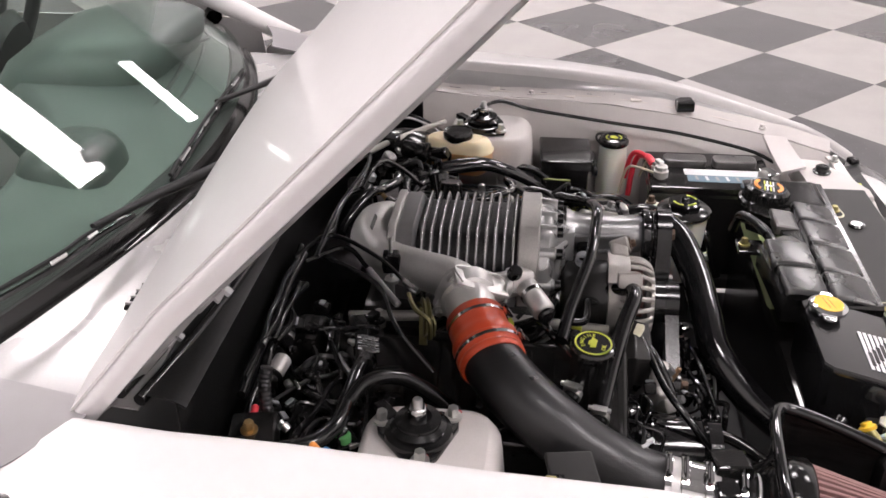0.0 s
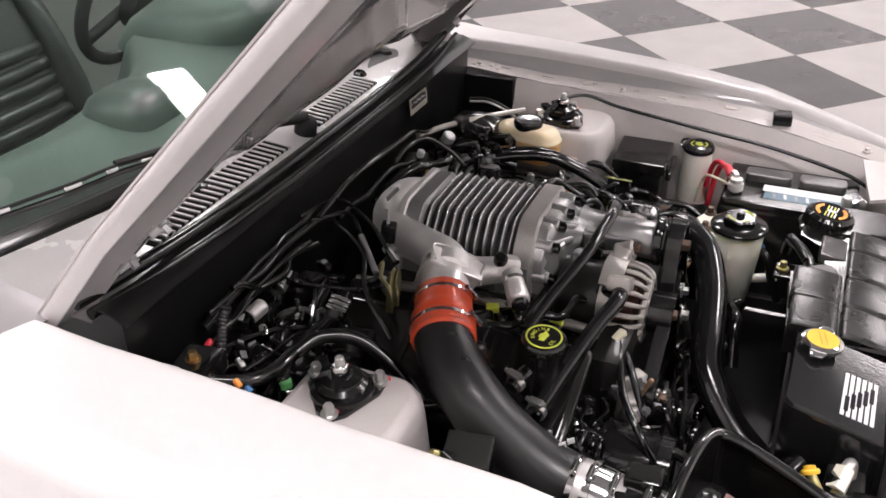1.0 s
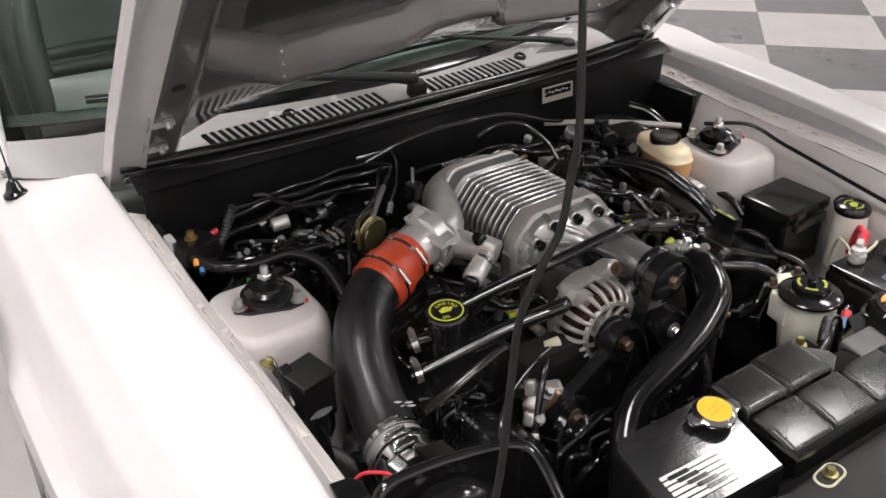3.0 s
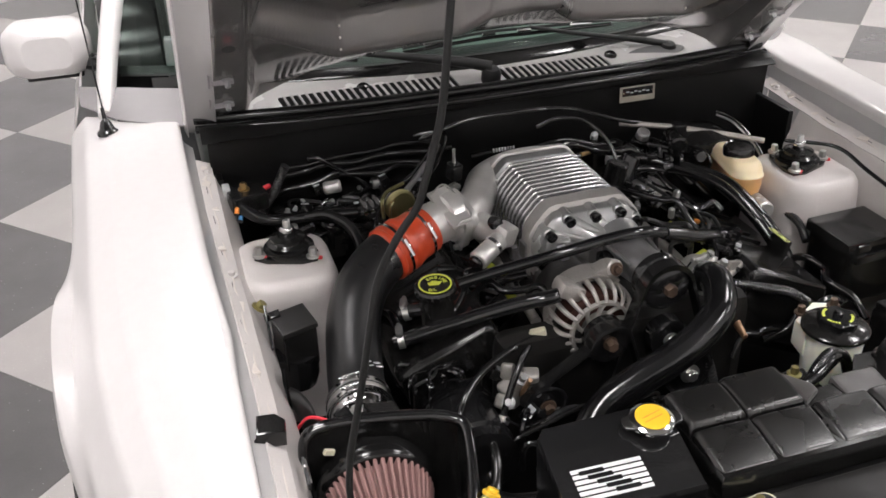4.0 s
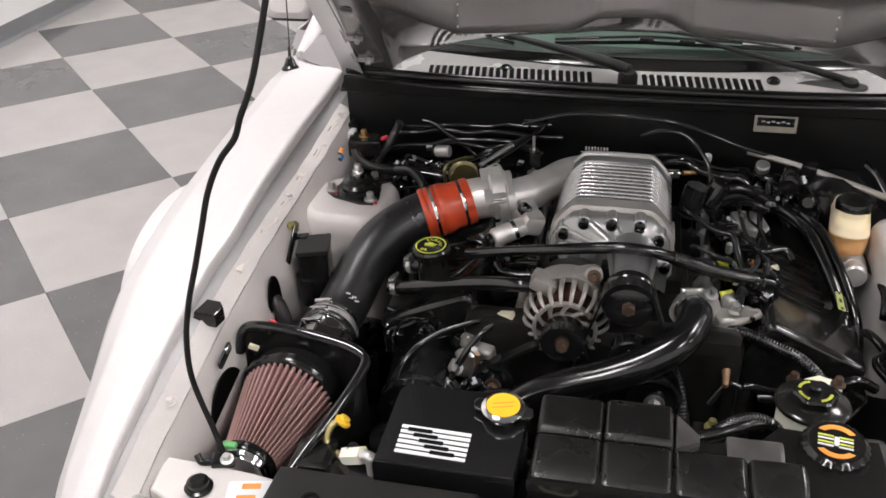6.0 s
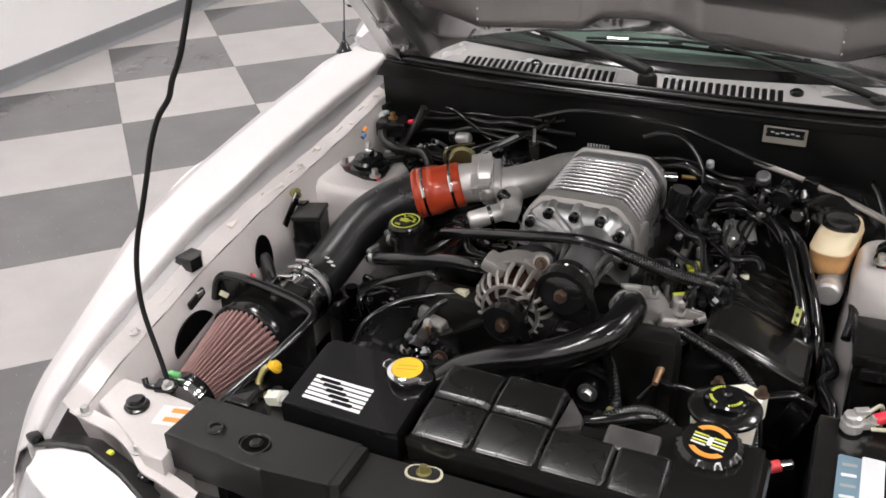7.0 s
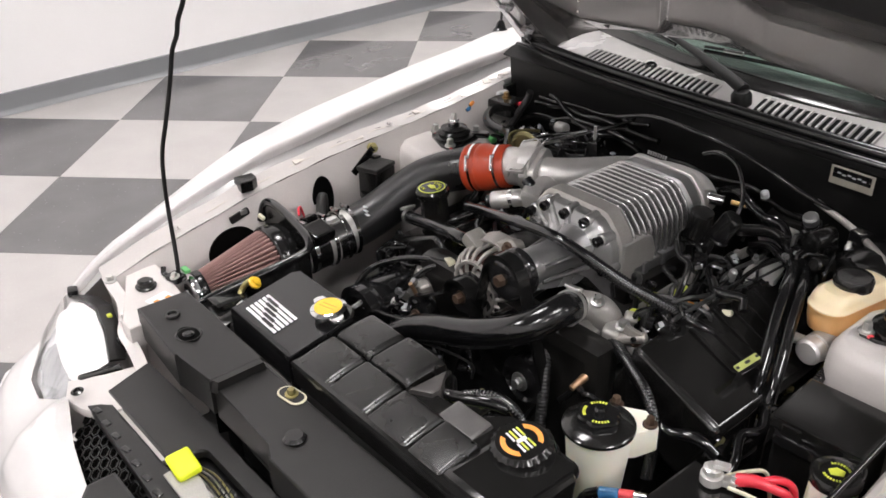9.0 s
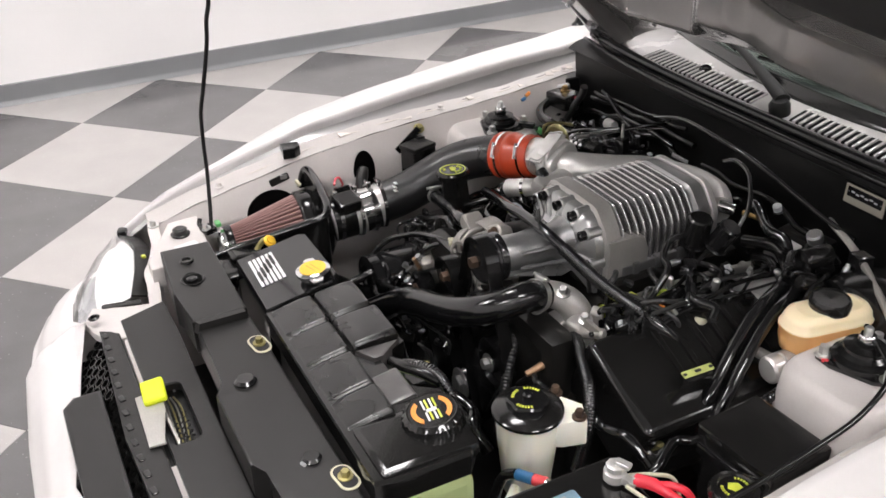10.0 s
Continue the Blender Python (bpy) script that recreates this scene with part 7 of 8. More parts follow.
# headlights
REAR = [(0.645, -0.864, 0.620), (0.600, -0.852, 0.630), (0.549, -0.847, 0.634), (0.480, -0.862, 0.622), (0.417, -0.884, 0.604)]
CREASE = [(0.650, -0.885, 0.600), (0.610, -0.908, 0.604), (0.550, -0.930, 0.603), (0.488, -0.944, 0.598), (0.427, -0.950, 0.590)]
FOOT = [(0.662, -0.897, 0.565), (0.627, -0.940, 0.545), (0.560, -0.980, 0.535), (0.490, -0.990, 0.535), (0.440, -0.973, 0.556)]


def lamp(s):
    hl = part("headlight", bmesh.new(), SATIN, car, "clear headlight")
    at = [k / 4 for k in range(5)]

    def edge(line, u):
        return Vector([lerp(u, at, [p[k] for p in line]) for k in range(3)])

    def lensfn(u, v):
        """From the rear edge (v = 0) over the crease to the foot (v = 1)."""
        a, b, c = edge(REAR, u), edge(CREASE, u), edge(FOOT, u)
        ctrl = b * 2 - (a + c) / 2
        q = (a * (1 - v) + ctrl * v) * (1 - v) + (ctrl * (1 - v) + c * v) * v
        return Vector((s * q.x, q.y, q.z))

    def shifted(u, v, dz, flutes=0.0):
        q = lensfn(0.02 + 0.96 * u, 0.02 + 0.96 * v)
        return q.x, q.y + 0.004, q.z + dz + flutes * abs(math.sin(26 * u))
    lens = part("lens", sheet(lambda u, v: lensfn(u, v), 36, 22, 0.003, flip=s > 0), LENS, hl, "clear lens", 60)
    lens.visible_shadow = False
    part("reflector", sheet(lambda u, v: shifted(u, 0.50 * v, -0.011 - 0.006 * math.sin(math.pi * v)), 24, 10, 0.002, flip=s > 0), HEADLIGHT, hl, "silver-white reflector", 50)
    part("bowl", sheet(lambda u, v: shifted(u, 0.51 + 0.49 * v, -0.014 - 0.022 * math.sin(math.pi * v) * abs(math.sin(7 * u)), 0.004), 60, 14, 0.002, flip=s > 0), BOWL, hl, "fluted bright metal bowl", 40)
    part("divider", tube([Vector(shifted(u, 0.5, -0.010)) for u in np.linspace(0.03, 0.97, 12)], 0.0025, 8, 2), HEADLIGHT, hl)

    def rim(u, v):
        q = edge(REAR, u)
        return s * (q.x + 0.004 * v), q.y + 0.030 * v, q.z - 0.004 - 0.012 * v
    part("housing", sheet(rim, 24, 5, 0.006, flip=s < 0), GRAINED, hl, "black lamp housing", 50)
    part("housing_end", box((s * 0.405, -0.905, 0.575), (0.022, 0.075, 0.045), (0, 0, 12 * s), bev=0.006), SATIN, hl, "black end of the lamp housing")
    part("socket", lathe([(0.012, 0), (0.014, 0.004), (0.014, 0.020), (0.010, 0.024)], (s * 0.455, -0.846, 0.588), (0, 0.5, 1), 20), BLACK, hl, "black bulb socket")
    part("corner_rubber", box((s * 0.650, -0.852, 0.624), (0.026, 0.020, 0.014), (0, 0, 20 * s), bev=0.005), RUBBER, hl, "black rubber corner")
    part("lime_tab", box((s * 0.520, -0.834, 0.624), (0.010, 0.009, 0.006), bev=0.002), LIME, hl)


lamp(-1)
lamp(1)

# bumper cover: nose plan curve, from the wheel arch round to the middle
NX = [0, 0.235, 0.40, 0.565, 0.68, 0.755, 0.772, 0.800, 0.850]
NY = [-1.128, -1.121, -1.107, -1.078, -1.035, -0.985, -0.90, -0.80, -0.66]


def nose(w):
    """w from 0 (one wheel arch) to 1 (the other): the bumper's outermost line."""
    q = 2 * w - 1
    t = abs(q)
    x = lerp(t, np.linspace(0, 1, 9), NX)
    return (-1 if q < 0 else 1) * x, lerp(x, NX, NY)


TOPX = [0, 0.30, 0.36, 0.43, 0.49, 0.56, 0.627, 0.665, 0.74]
TOPY = [-1.058, -1.000, -0.975, -0.977, -0.994, -0.984, -0.944, -0.897, -0.868]
TOPZ = [0.535, 0.560, 0.606, 0.556, 0.533, 0.533, 0.540, 0.540, 0.470]


def bumper(u, v):
    x, y = nose(u)
    t = abs(2 * u - 1)
    tx = min(abs(x), 0.74) if t < 0.9 else lerp(t, [0.9, 1], [0.74, 0.838])
    ty, tz = (lerp(tx, TOPX, TOPY), lerp(tx, TOPX, TOPZ)) if t < 0.88 else (lerp(t, [0.88, 1], [-0.87, -0.62]), lerp(t, [0.88, 1], [0.47, 0.50]))
    sx = -1 if x < 0 else 1
    prof = [(0, 0, tz), (0.10, 0.18, tz - 0.004), (0.3, 0.62, tz - 0.035), (0.45, 0.88, tz - 0.075), (0.6, 1.0, 0.45), (0.8, 0.99, 0.34), (1, 0.90, 0.22)]
    vs = [p[0] for p in prof]
    k = lerp(v, vs, [p[1] for p in prof])
    return sx * (tx + (abs(x) - tx) * k), ty + (y - ty) * k, lerp(v, vs, [p[2] for p in prof])


part("bumper_cover", sheet(bumper, 120, 26, 0.003), PAINT, car, "pearl white front bumper cover", 50)
for s in (-1, 1):
    part("bumper_bolt", lathe([(0.010, 0), (0.011, 0.002), (0.006, 0.004), (0.005, 0.001), (0, 0.001)], (s * 0.357, -0.960, 0.610), (0, -0.1, 1), 20), RUBBER, car, "black push fastener")

# panels between the cover and the grille
fp = thing("front_shield", (0, -0.9, 0.52), "black plastic air shields ahead of the radiator", "air shield")
SHIELD = [(-0.368, -0.832), (-0.250, -0.829), (0.0, -0.834), (0.24, -0.834), (0.44, -0.818), (0.38, -0.914), (0.0, -0.916), (-0.338, -0.917)]
CUTOUT = rounded(0.160, 0.050, 0.016, 5, -0.022, -0.888)


def reach(poly, c, a):
    """Where a ray from c at the angle a leaves the outline."""
    d = Vector((math.cos(a), math.sin(a)))
    far = 0.0
    for p, q in zip(poly, poly[1:] + poly[:1]):
        e, w = Vector(q) - Vector(p), Vector(p) - c
        den = d.x * e.y - d.y * e.x
        if abs(den) > 1e-9:
            t, k = (w.x * e.y - w.y * e.x) / den, (w.x * d.y - w.y * d.x) / den
            if t > 0 and -1e-6 <= k <= 1 + 1e-6:
                far = max(far, t)
    return c + d * far


mid = Vector((-0.022, -0.888))
turns = sorted([math.atan2(y - mid.y, x - mid.x) for x, y in SHIELD] + [math.atan2(y - mid.y, x - mid.x) for x, y in CUTOUT])
outl, inl = [reach(SHIELD, mid, a) for a in turns], [reach(CUTOUT, mid, a) for a in turns]
bm = bmesh.new()
ring_at = lambda pts, z, k=1.0: [(mid.x + (p.x - mid.x) * k, mid.y + (p.y - mid.y) * k, z) for p in pts]
rings(bm, [ring_at(outl, 0.588), ring_at(outl, 0.600, 1.0), ring_at(outl, 0.603, 0.994), ring_at(inl, 0.603, 1.03), ring_at(inl, 0.600), ring_at(inl, 0.588), ring_at(outl, 0.588)], cap0=False, cap1=False)
bmesh.ops.remove_doubles(bm, verts=bm.verts[:], dist=1e-5)
part("shield_panel", bm, GRAINED, fp, "black panel with a rounded latch opening", 30)
part("grille_top", prism([(-0.312, -0.940), (-0.300, -0.926), (0.352, -0.922), (0.34, -0.956), (0.0, -0.972), (-0.325, -0.958)], 0.585, 0.601, bev=0.003), GRAINED, fp, "black grille top panel")
for k in range(16):
    part("snap_tab", box((-0.30 + 0.04 * k, -0.950 - 0.012 * (1 - abs(-0.30 + 0.04 * k) / 0.34), 0.6005), (0.018, 0.010, 0.005), (0, 0, 8), bev=0.002), BLACK, fp)
for x0, x1 in ((-0.36, -0.13), (0.09, 0.36)):
    part("white_beam", prism([(x0, -0.911), (x1, -0.911), (x1, -0.924), (x0, -0.924)], 0.560, 0.592, bev=0.003), APRON, fp, "off-white beam")
part("bumper_support", prism([(-0.418, -0.956), (-0.372, -0.978), (-0.330, -0.968), (-0.285, -0.945), (-0.285, -0.895), (-0.335, -0.850), (-0.378, -0.838), (-0.388, -0.90)][::-1], 0.580, 0.5965, bev=0.003), APRON, fp, "off-white bumper support")
part("support_foot", box((0, -0.90, 0.55), (0.70, 0.05, 0.06), bev=0.006), DARK, fp)
latch = thing("hood_latch", (-0.06, -0.90, 0.58), "dark steel hood latch with springs", "hood latch")
part("latch_plate", prism([(-0.088, -0.898), (-0.02, -0.902), (0.012, -0.914), (0.052, -0.918), (0.050, -0.944), (-0.082, -0.940)], 0.604, 0.609, bev=0.002), BANDMETAL, latch, "grey steel plate")
part("latch_gap", prism([(-0.112, -0.855), (0.078, -0.855), (0.078, -0.916), (-0.112, -0.916)], 0.570, 0.576, bev=0.002), DARK, latch, "dark opening")
for k in range(3):
    y0 = -0.876 - 0.009 * k
    part("spring", tube([(-0.03 + 0.0045 * a, y0 + 0.0035 * math.cos(a * 2.2), 0.592 + 0.0035 * math.sin(a * 2.2)) for a in range(20)], 0.0013, 6, 3), GREASE, latch, "coil spring")
part("lever", box((-0.022, -0.902, 0.592), (0.13, 0.006, 0.008), (0, 4, 3), bev=0.002), ALTERNATOR, latch)
for k in range(4):
    part("release_cable", tube([(-0.09, -0.880 - 0.005 * k, 0.582), (-0.04, -0.876 - 0.007 * k, 0.594), (0.02, -0.880 - 0.006 * k, 0.590), (0.062, -0.886 - 0.004 * k, 0.580)], 0.0016, 6, 4), ZINC if k % 2 else GOLD, latch)
tagm = solo("safety_tag", box((-0.074, -0.910, 0.616), (0.054, 0.038, 0.014), (5, 4, -4), bev=0.007, seg=3), NEON, "bright yellow-green pull tag on the hood latch", "pull tag")
# grille mesh behind the top panel
gr = thing("grille", (0, -0.98, 0.50), "black honeycomb front grille", "grille")
part("grille_back", sheet(lambda u, v: (-0.335 + 0.67 * u, -0.950 - v * (0.045 + 0.06 * (1 - (2 * u - 1) ** 2)), 0.578 - 0.06 * v), 20, 4, 0.003), DARK, gr)
hexa = [(0.0105 * math.cos(radians(60 * k)), 0.0105 * math.sin(radians(60 * k))) for k in range(6)]
cell = bmesh.new()
rings(cell, [[(x, y, 0) for x, y in hexa], [(x, y, 0.010) for x, y in hexa], [(x * 0.82, y * 0.82, 0.010) for x, y in hexa], [(x * 0.78, y * 0.78, 0) for x, y in hexa]], cap0=False, cap1=False)
finish(cell)
cm = bpy.data.meshes.new("grille_cell")
cell.to_mesh(cm)
cell.free()
cm.materials.append(SATIN)
for i in range(36):
    for j in range(6):
        x, w = -0.318 + 0.0182 * i, 0.010 + 0.0172 * j + (0.0086 if i % 2 else 0)
        reach = 0.050 + 0.06 * (1 - (x / 0.335) ** 2)
        if w > reach:
            continue
        ob = new("grille_cell", cm)
        ob.parent = gr
        ob.matrix_basis = Matrix.Translation((x, -0.950 - w + 0.98, 0.582 - 0.06 * w / reach - 0.50)) @ Matrix.Rotation(radians(38), 4, "X")
part("grille_bar", prism([(-0.155, -0.985), (0.155, -0.985), (0.155, -1.050), (-0.13, -1.050), (-0.155, -1.03)], 0.545, 0.594, bev=0.006), GRAINED, gr, "grained black grille bar")

# ---- small things on the passenger side ----
rbx = thing("relay_pack", (-0.555, -0.20, 0.62), "small black relay box bolted to the apron", "relay box")
part("body", box((-0.550, -0.198, 0.680), (0.056, 0.060, 0.075), (0, 0, 12), bev=0.005), SATIN, rbx)
part("lid", box((-0.550, -0.199, 0.717), (0.060, 0.062, 0.010), (3, -4, 12), bev=0.003), GRAINED, rbx, "grey-black lid")
part("lower", lathe([(0.03, 0), (0.036, 0.02), (0.036, 0.06)], (-0.552, -0.200, 0.60), (0, 0, 1), 20), BLACK, rbx)
part("bracket", box((-0.590, -0.204, 0.716), (0.004, 0.072, 0.018), (38, 0, 0), bev=0.0015), BLACK, rbx, "thin black bracket on the apron")
part("bracket_arm", box((-0.580, -0.180, 0.722), (0.026, 0.018, 0.005), (0, -12, 0), bev=0.0015), BLACK, rbx)
part("bracket_bolt", hexbolt((-0.598, -0.172, 0.735), (0.6, 0, 0.8), 0.008, 0.010), GOLD, rbx, "yellow zinc bolt")
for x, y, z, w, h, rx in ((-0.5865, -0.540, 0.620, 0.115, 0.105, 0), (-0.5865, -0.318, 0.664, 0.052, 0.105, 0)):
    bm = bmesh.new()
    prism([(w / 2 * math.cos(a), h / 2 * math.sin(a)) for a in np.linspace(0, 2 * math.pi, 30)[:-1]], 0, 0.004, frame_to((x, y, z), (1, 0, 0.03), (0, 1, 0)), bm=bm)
    # ovals on the uncut apron, coloured as the dark inside a hole
    part("apron_hole_patch", bm, HOLESHADE, apron_right, "flat black oval painting a hole's darkness on the apron")
bm = bmesh.new()
prism(rounded(0.045, 0.016, 0.003, 2), 0, 0.004, frame_to((-0.5935, -0.515, 0.690), (1, 0, 0.03), (0, 1, 0.25)), bm=bm)
# slot's darkness as a thin dark plate on the apron
part("apron_slot", bm, DARK, apron_right, "flat dark rectangle painting a slot's darkness")
part("slot_clip", box((-0.591, -0.505, 0.695), (0.006, 0.016, 0.010), bev=0.002), ZINC, apron_right)
part("inlet_hose", tube([(-0.586, -0.322, 0.672), (-0.574, -0.328, 0.664), (-0.562, -0.338, 0.640), (-0.552, -0.345, 0.57)], 0.013, 14), GRAINED, apron_right, "black drain hose")

# prop rod
pr = thing("hood_prop_rod", (-0.522, -0.693, 0.641), "thin bent black hood prop rod", "prop rod")
RODP = [(-0.522, -0.690, 0.652), (-0.535, -0.683, 0.69), (-0.560, -0.672, 0.765), (-0.559, -0.670, 0.83), (-0.547, -0.668, 0.89), (-0.533, -0.659, 0.943), (-0.520, -0.650, 0.995), (-0.507, -0.643, 1.044), (-0.485, -0.643, 1.088), (-0.462, -0.641, 1.118), (-0.452, -0.639, 1.145), (-0.440, -0.631, 1.175), (-0.427, -0.624, 1.219), (-0.405, -0.595, 1.33), (-0.375, -0.56, 1.47), (-0.350, -0.53, 1.60), (-0.345, -0.50, 1.725)]
part("rod", tube(RODP, 0.0041, 12, 5), ARMBLACK, pr, "", 60)
part("foot_hook", tube([(-0.522, -0.690, 0.652), (-0.530, -0.700, 0.648), (-0.548, -0.708, 0.650), (-0.556, -0.704, 0.660)], 0.0052, 10), SATIN, pr)
part("foot_plate", box((-0.520, -0.697, 0.650), (0.034, 0.026, 0.012), (0, 0, 15), bev=0.004), RUBBER, pr)
part("foot_bolt", hexbolt((-0.512, -0.702, 0.656), (0, -0.2, 1), 0.006, 0.008), ZINC, pr)
part("green_clip", box((-0.520, -0.676, 0.658), (0.022, 0.012, 0.008), bev=0.003), GREEN, pr, "green plastic clip")

# service fitting with yellow cap
sf = thing("service_port", (-0.36, -0.63, 0.60), "brass service port with yellow cap", "service port")
part("cap", lathe([(0.005, 0.002), (0.0115, 0.0), (0.0125, 0.002), (0.0125, 0.005), (0.010, 0.007), (0.008, 0.007), (0.008, 0.011), (0.005, 0.012)], (-0.372, -0.612, 0.668), (0.55, 0.35, 0.75), 26), YELLOW, sf, "yellow plastic cap")
part("elbow", tube([(-0.370, -0.610, 0.672), (-0.384, -0.618, 0.668), (-0.390, -0.630, 0.652), (-0.382, -0.640, 0.640), (-0.360, -0.647, 0.638)], 0.0056, 14), GOLD, sf, "yellow elbow")
part("nut", rod((-0.358, -0.646, 0.638), (-0.328, -0.655, 0.652), 0.014, n=6), PALE, sf, "pale hex nut")
part("line", tube([(-0.330, -0.655, 0.650), (-0.315, -0.662, 0.652), (-0.31, -0.665, 0.60)], 0.009, 12), BRIGHT, sf)
part("horn", lathe([(0.02, -0.03), (0.03, -0.01), (0.045, 0.0), (0.046, 0.010), (0.03, 0.016), (0.012, 0.014)], (-0.385, -0.690, 0.620), (0, -0.1, 1), 30), SATIN, sf, "black horn")

# firewall plate
fpl = thing("firewall_plate", (0.283, 0.25, 0.81), "cream metal data plate on the firewall", "data plate")
PM = Matrix(((1, 0, 0, 0.2825), (0, 0.06, -1, 0.2475), (0, 1, 0.06, 0.8265), (0, 0, 0, 1)))
part("plate", prism(rounded(0.083, 0.034, 0.001, 1), 0, 0.002, PM, bev=0.0004), PLATEMETAL, fpl)
part("black_label", prism(rounded(0.072, 0.018, 0.001, 1), 0.0022, 0.003, PM @ pose(0, 0.005, 0)), BLACK, fpl, "black label")
for k in range(6):
    part("label_bar", prism(rounded(0.007, 0.0028, 0.0004, 1), 0.0031, 0.0035, PM @ pose(-0.024 + 0.0095 * k, 0.006 - 0.002 * (k % 2), 0)), GREYLABEL, fpl)
for s in (-1, 1):
    part("rivet", lathe([(0.002, 0), (0.0015, 0.001)], PM @ Vector((s * 0.034, 0.004, 0.003)), (0, -1, 0), 10), CHROME, fpl)


# ---- wiring and small hoses along the firewall ----
def wire(pts, r=0.005, material=RUBBER, label="black wiring along the firewall", name="wiring_loom", ribs=0.0):
    w = solo(name, tube(pts, r, 8, 6, ribs=ribs), material, label, "wiring", "engine bay wiring", smooth=60)
    return w


rnd = random.Random(11)
def run(a, b, sag, n, r, material, jitter=0.012, ribs=0.0, label="black wiring along the firewall"):
    """A loosely hung wire from a to b."""
    pts = []
    for k in range(n):
        t = k / (n - 1)
        p = Vector(a).lerp(Vector(b), t)
        p.z += sag * math.sin(math.pi * t)
        if 0 < k < n - 1:
            p += Vector([rnd.uniform(-jitter, jitter) for _ in range(3)])
        pts.append(p)
    wire(pts, r, material, label, ribs=ribs)


run((-0.56, 0.235, 0.70), (-0.18, 0.235, 0.735), 0.03, 7, 0.007, RUBBER)
run((-0.54, 0.16, 0.66), (-0.20, 0.18, 0.69), 0.04, 7, 0.008, RUBBER)
run((-0.545, 0.20, 0.70), (-0.485, 0.205, 0.800), 0.0, 5, 0.009, LOOM, jitter=0.004, ribs=0.0012)
run((-0.485, 0.238, 0.780), (-0.165, 0.240, 0.800), 0.0, 8, 0.0045, SHINY, jitter=0.004)
run((-0.50, 0.240, 0.762), (-0.14, 0.244, 0.770), 0.008, 8, 0.007, RUBBER, jitter=0.005)
run((-0.47, 0.236, 0.735), (-0.20, 0.238, 0.748), 0.012, 7, 0.006, SHINY, jitter=0.006)
run((-0.44, 0.225, 0.800), (-0.31, 0.235, 0.700), 0.02, 6, 0.005, SHINY, jitter=0.006)
run((-0.10, 0.235, 0.745), (0.22, 0.215, 0.735), 0.01, 8, 0.006, RUBBER, jitter=0.006)
run((0.02, 0.22, 0.72), (0.30, 0.10, 0.70), 0.05, 8, 0.010, SHINY)
run((0.11, 0.02, 0.74), (0.22, -0.16, 0.70), 0.03, 7, 0.006, SHINY)
run((0.13, -0.04, 0.69), (0.25, -0.22, 0.67), 0.03, 7, 0.005, LOOM, ribs=0.001)
run((0.18, 0.12, 0.70), (0.36, 0.06, 0.66), 0.03, 6, 0.009, SHINY)
run((0.20, -0.06, 0.70), (0.30, -0.08, 0.70), 0.01, 5, 0.008, SHINY)
run((-0.42, -0.02, 0.62), (-0.36, -0.20, 0.62), 0.03, 6, 0.009, SHINY)
run((-0.24, -0.18, 0.69), (-0.13, -0.24, 0.70), 0.02, 6, 0.007, SHINY)
run((-0.20, -0.12, 0.69), (-0.30, -0.22, 0.68), 0.03, 6, 0.006, SHINY)
run((-0.28, -0.10, 0.70), (-0.14, -0.17, 0.70), -0.02, 6, 0.009, SHINY)
run((0.42, -0.14, 0.60), (0.45, -0.34, 0.58), 0.04, 6, 0.008, SHINY)
run((0.24, -0.33, 0.58), (0.42, -0.30, 0.60), 0.03, 6, 0.009, SHINY)
run((0.16, -0.36, 0.58), (0.27, -0.33, 0.60), 0.03, 6, 0.006, SHINY)
run((-0.22, -0.43, 0.50), (-0.05, -0.47, 0.48), 0.05, 6, 0.012, SHINY, label="black hose in front of the engine")
run((0.05, -0.47, 0.50), (0.22, -0.45, 0.52), 0.05, 6, 0.012, SHINY, label="black hose in front of the engine")
# long thin pipes over the back of the engine
wire([(-0.22, 0.20, 0.815), (-0.12, 0.185, 0.848), (0.0, 0.165, 0.858), (0.10, 0.175, 0.842), (0.22, 0.205, 0.79), (0.30, 0.22, 0.765)], 0.0045, SHINY, "thin black pipe arching behind the supercharger", "vacuum_pipe")
wire([(0.02, 0.175, 0.815), (0.06, 0.165, 0.832), (0.11, 0.15, 0.828), (0.15, 0.12, 0.79), (0.16, 0.09, 0.755)], 0.0045, SHINY, "thin black pipe behind the supercharger", "vacuum_pipe")
bar = thing("wiper_linkage_bar", (0.25, 0.235, 0.75), "grey metal bar across the firewall", "bar")
part("bar", tube([(0.235, 0.228, 0.772), (0.33, 0.190, 0.765), (0.44, 0.125, 0.755), (0.50, 0.085, 0.748)], 0.0062, 8, 4), ALTERNATOR, bar, "", 40)
part("bar_clip", box((0.350, 0.180, 0.763), (0.03, 0.03, 0.022), (0, 0, -15), bev=0.004), BLACK, bar)
# silver and coloured connectors
def connector(p, d, r, l, material, label, cat="connector"):
    d = Vector(d).normalized()
    c = thing("connector", Vector(p), label, cat, "engine bay connectors")
    part("body", rod(Vector(p) - d * l / 2, Vector(p) + d * l / 2, r, n=16, bev=0.003), material, c)
    part("collar", rod(Vector(p) - d * l * 0.62, Vector(p) - d * l / 2, r * 1.15, n=16, bev=0.002), BLACK, c)


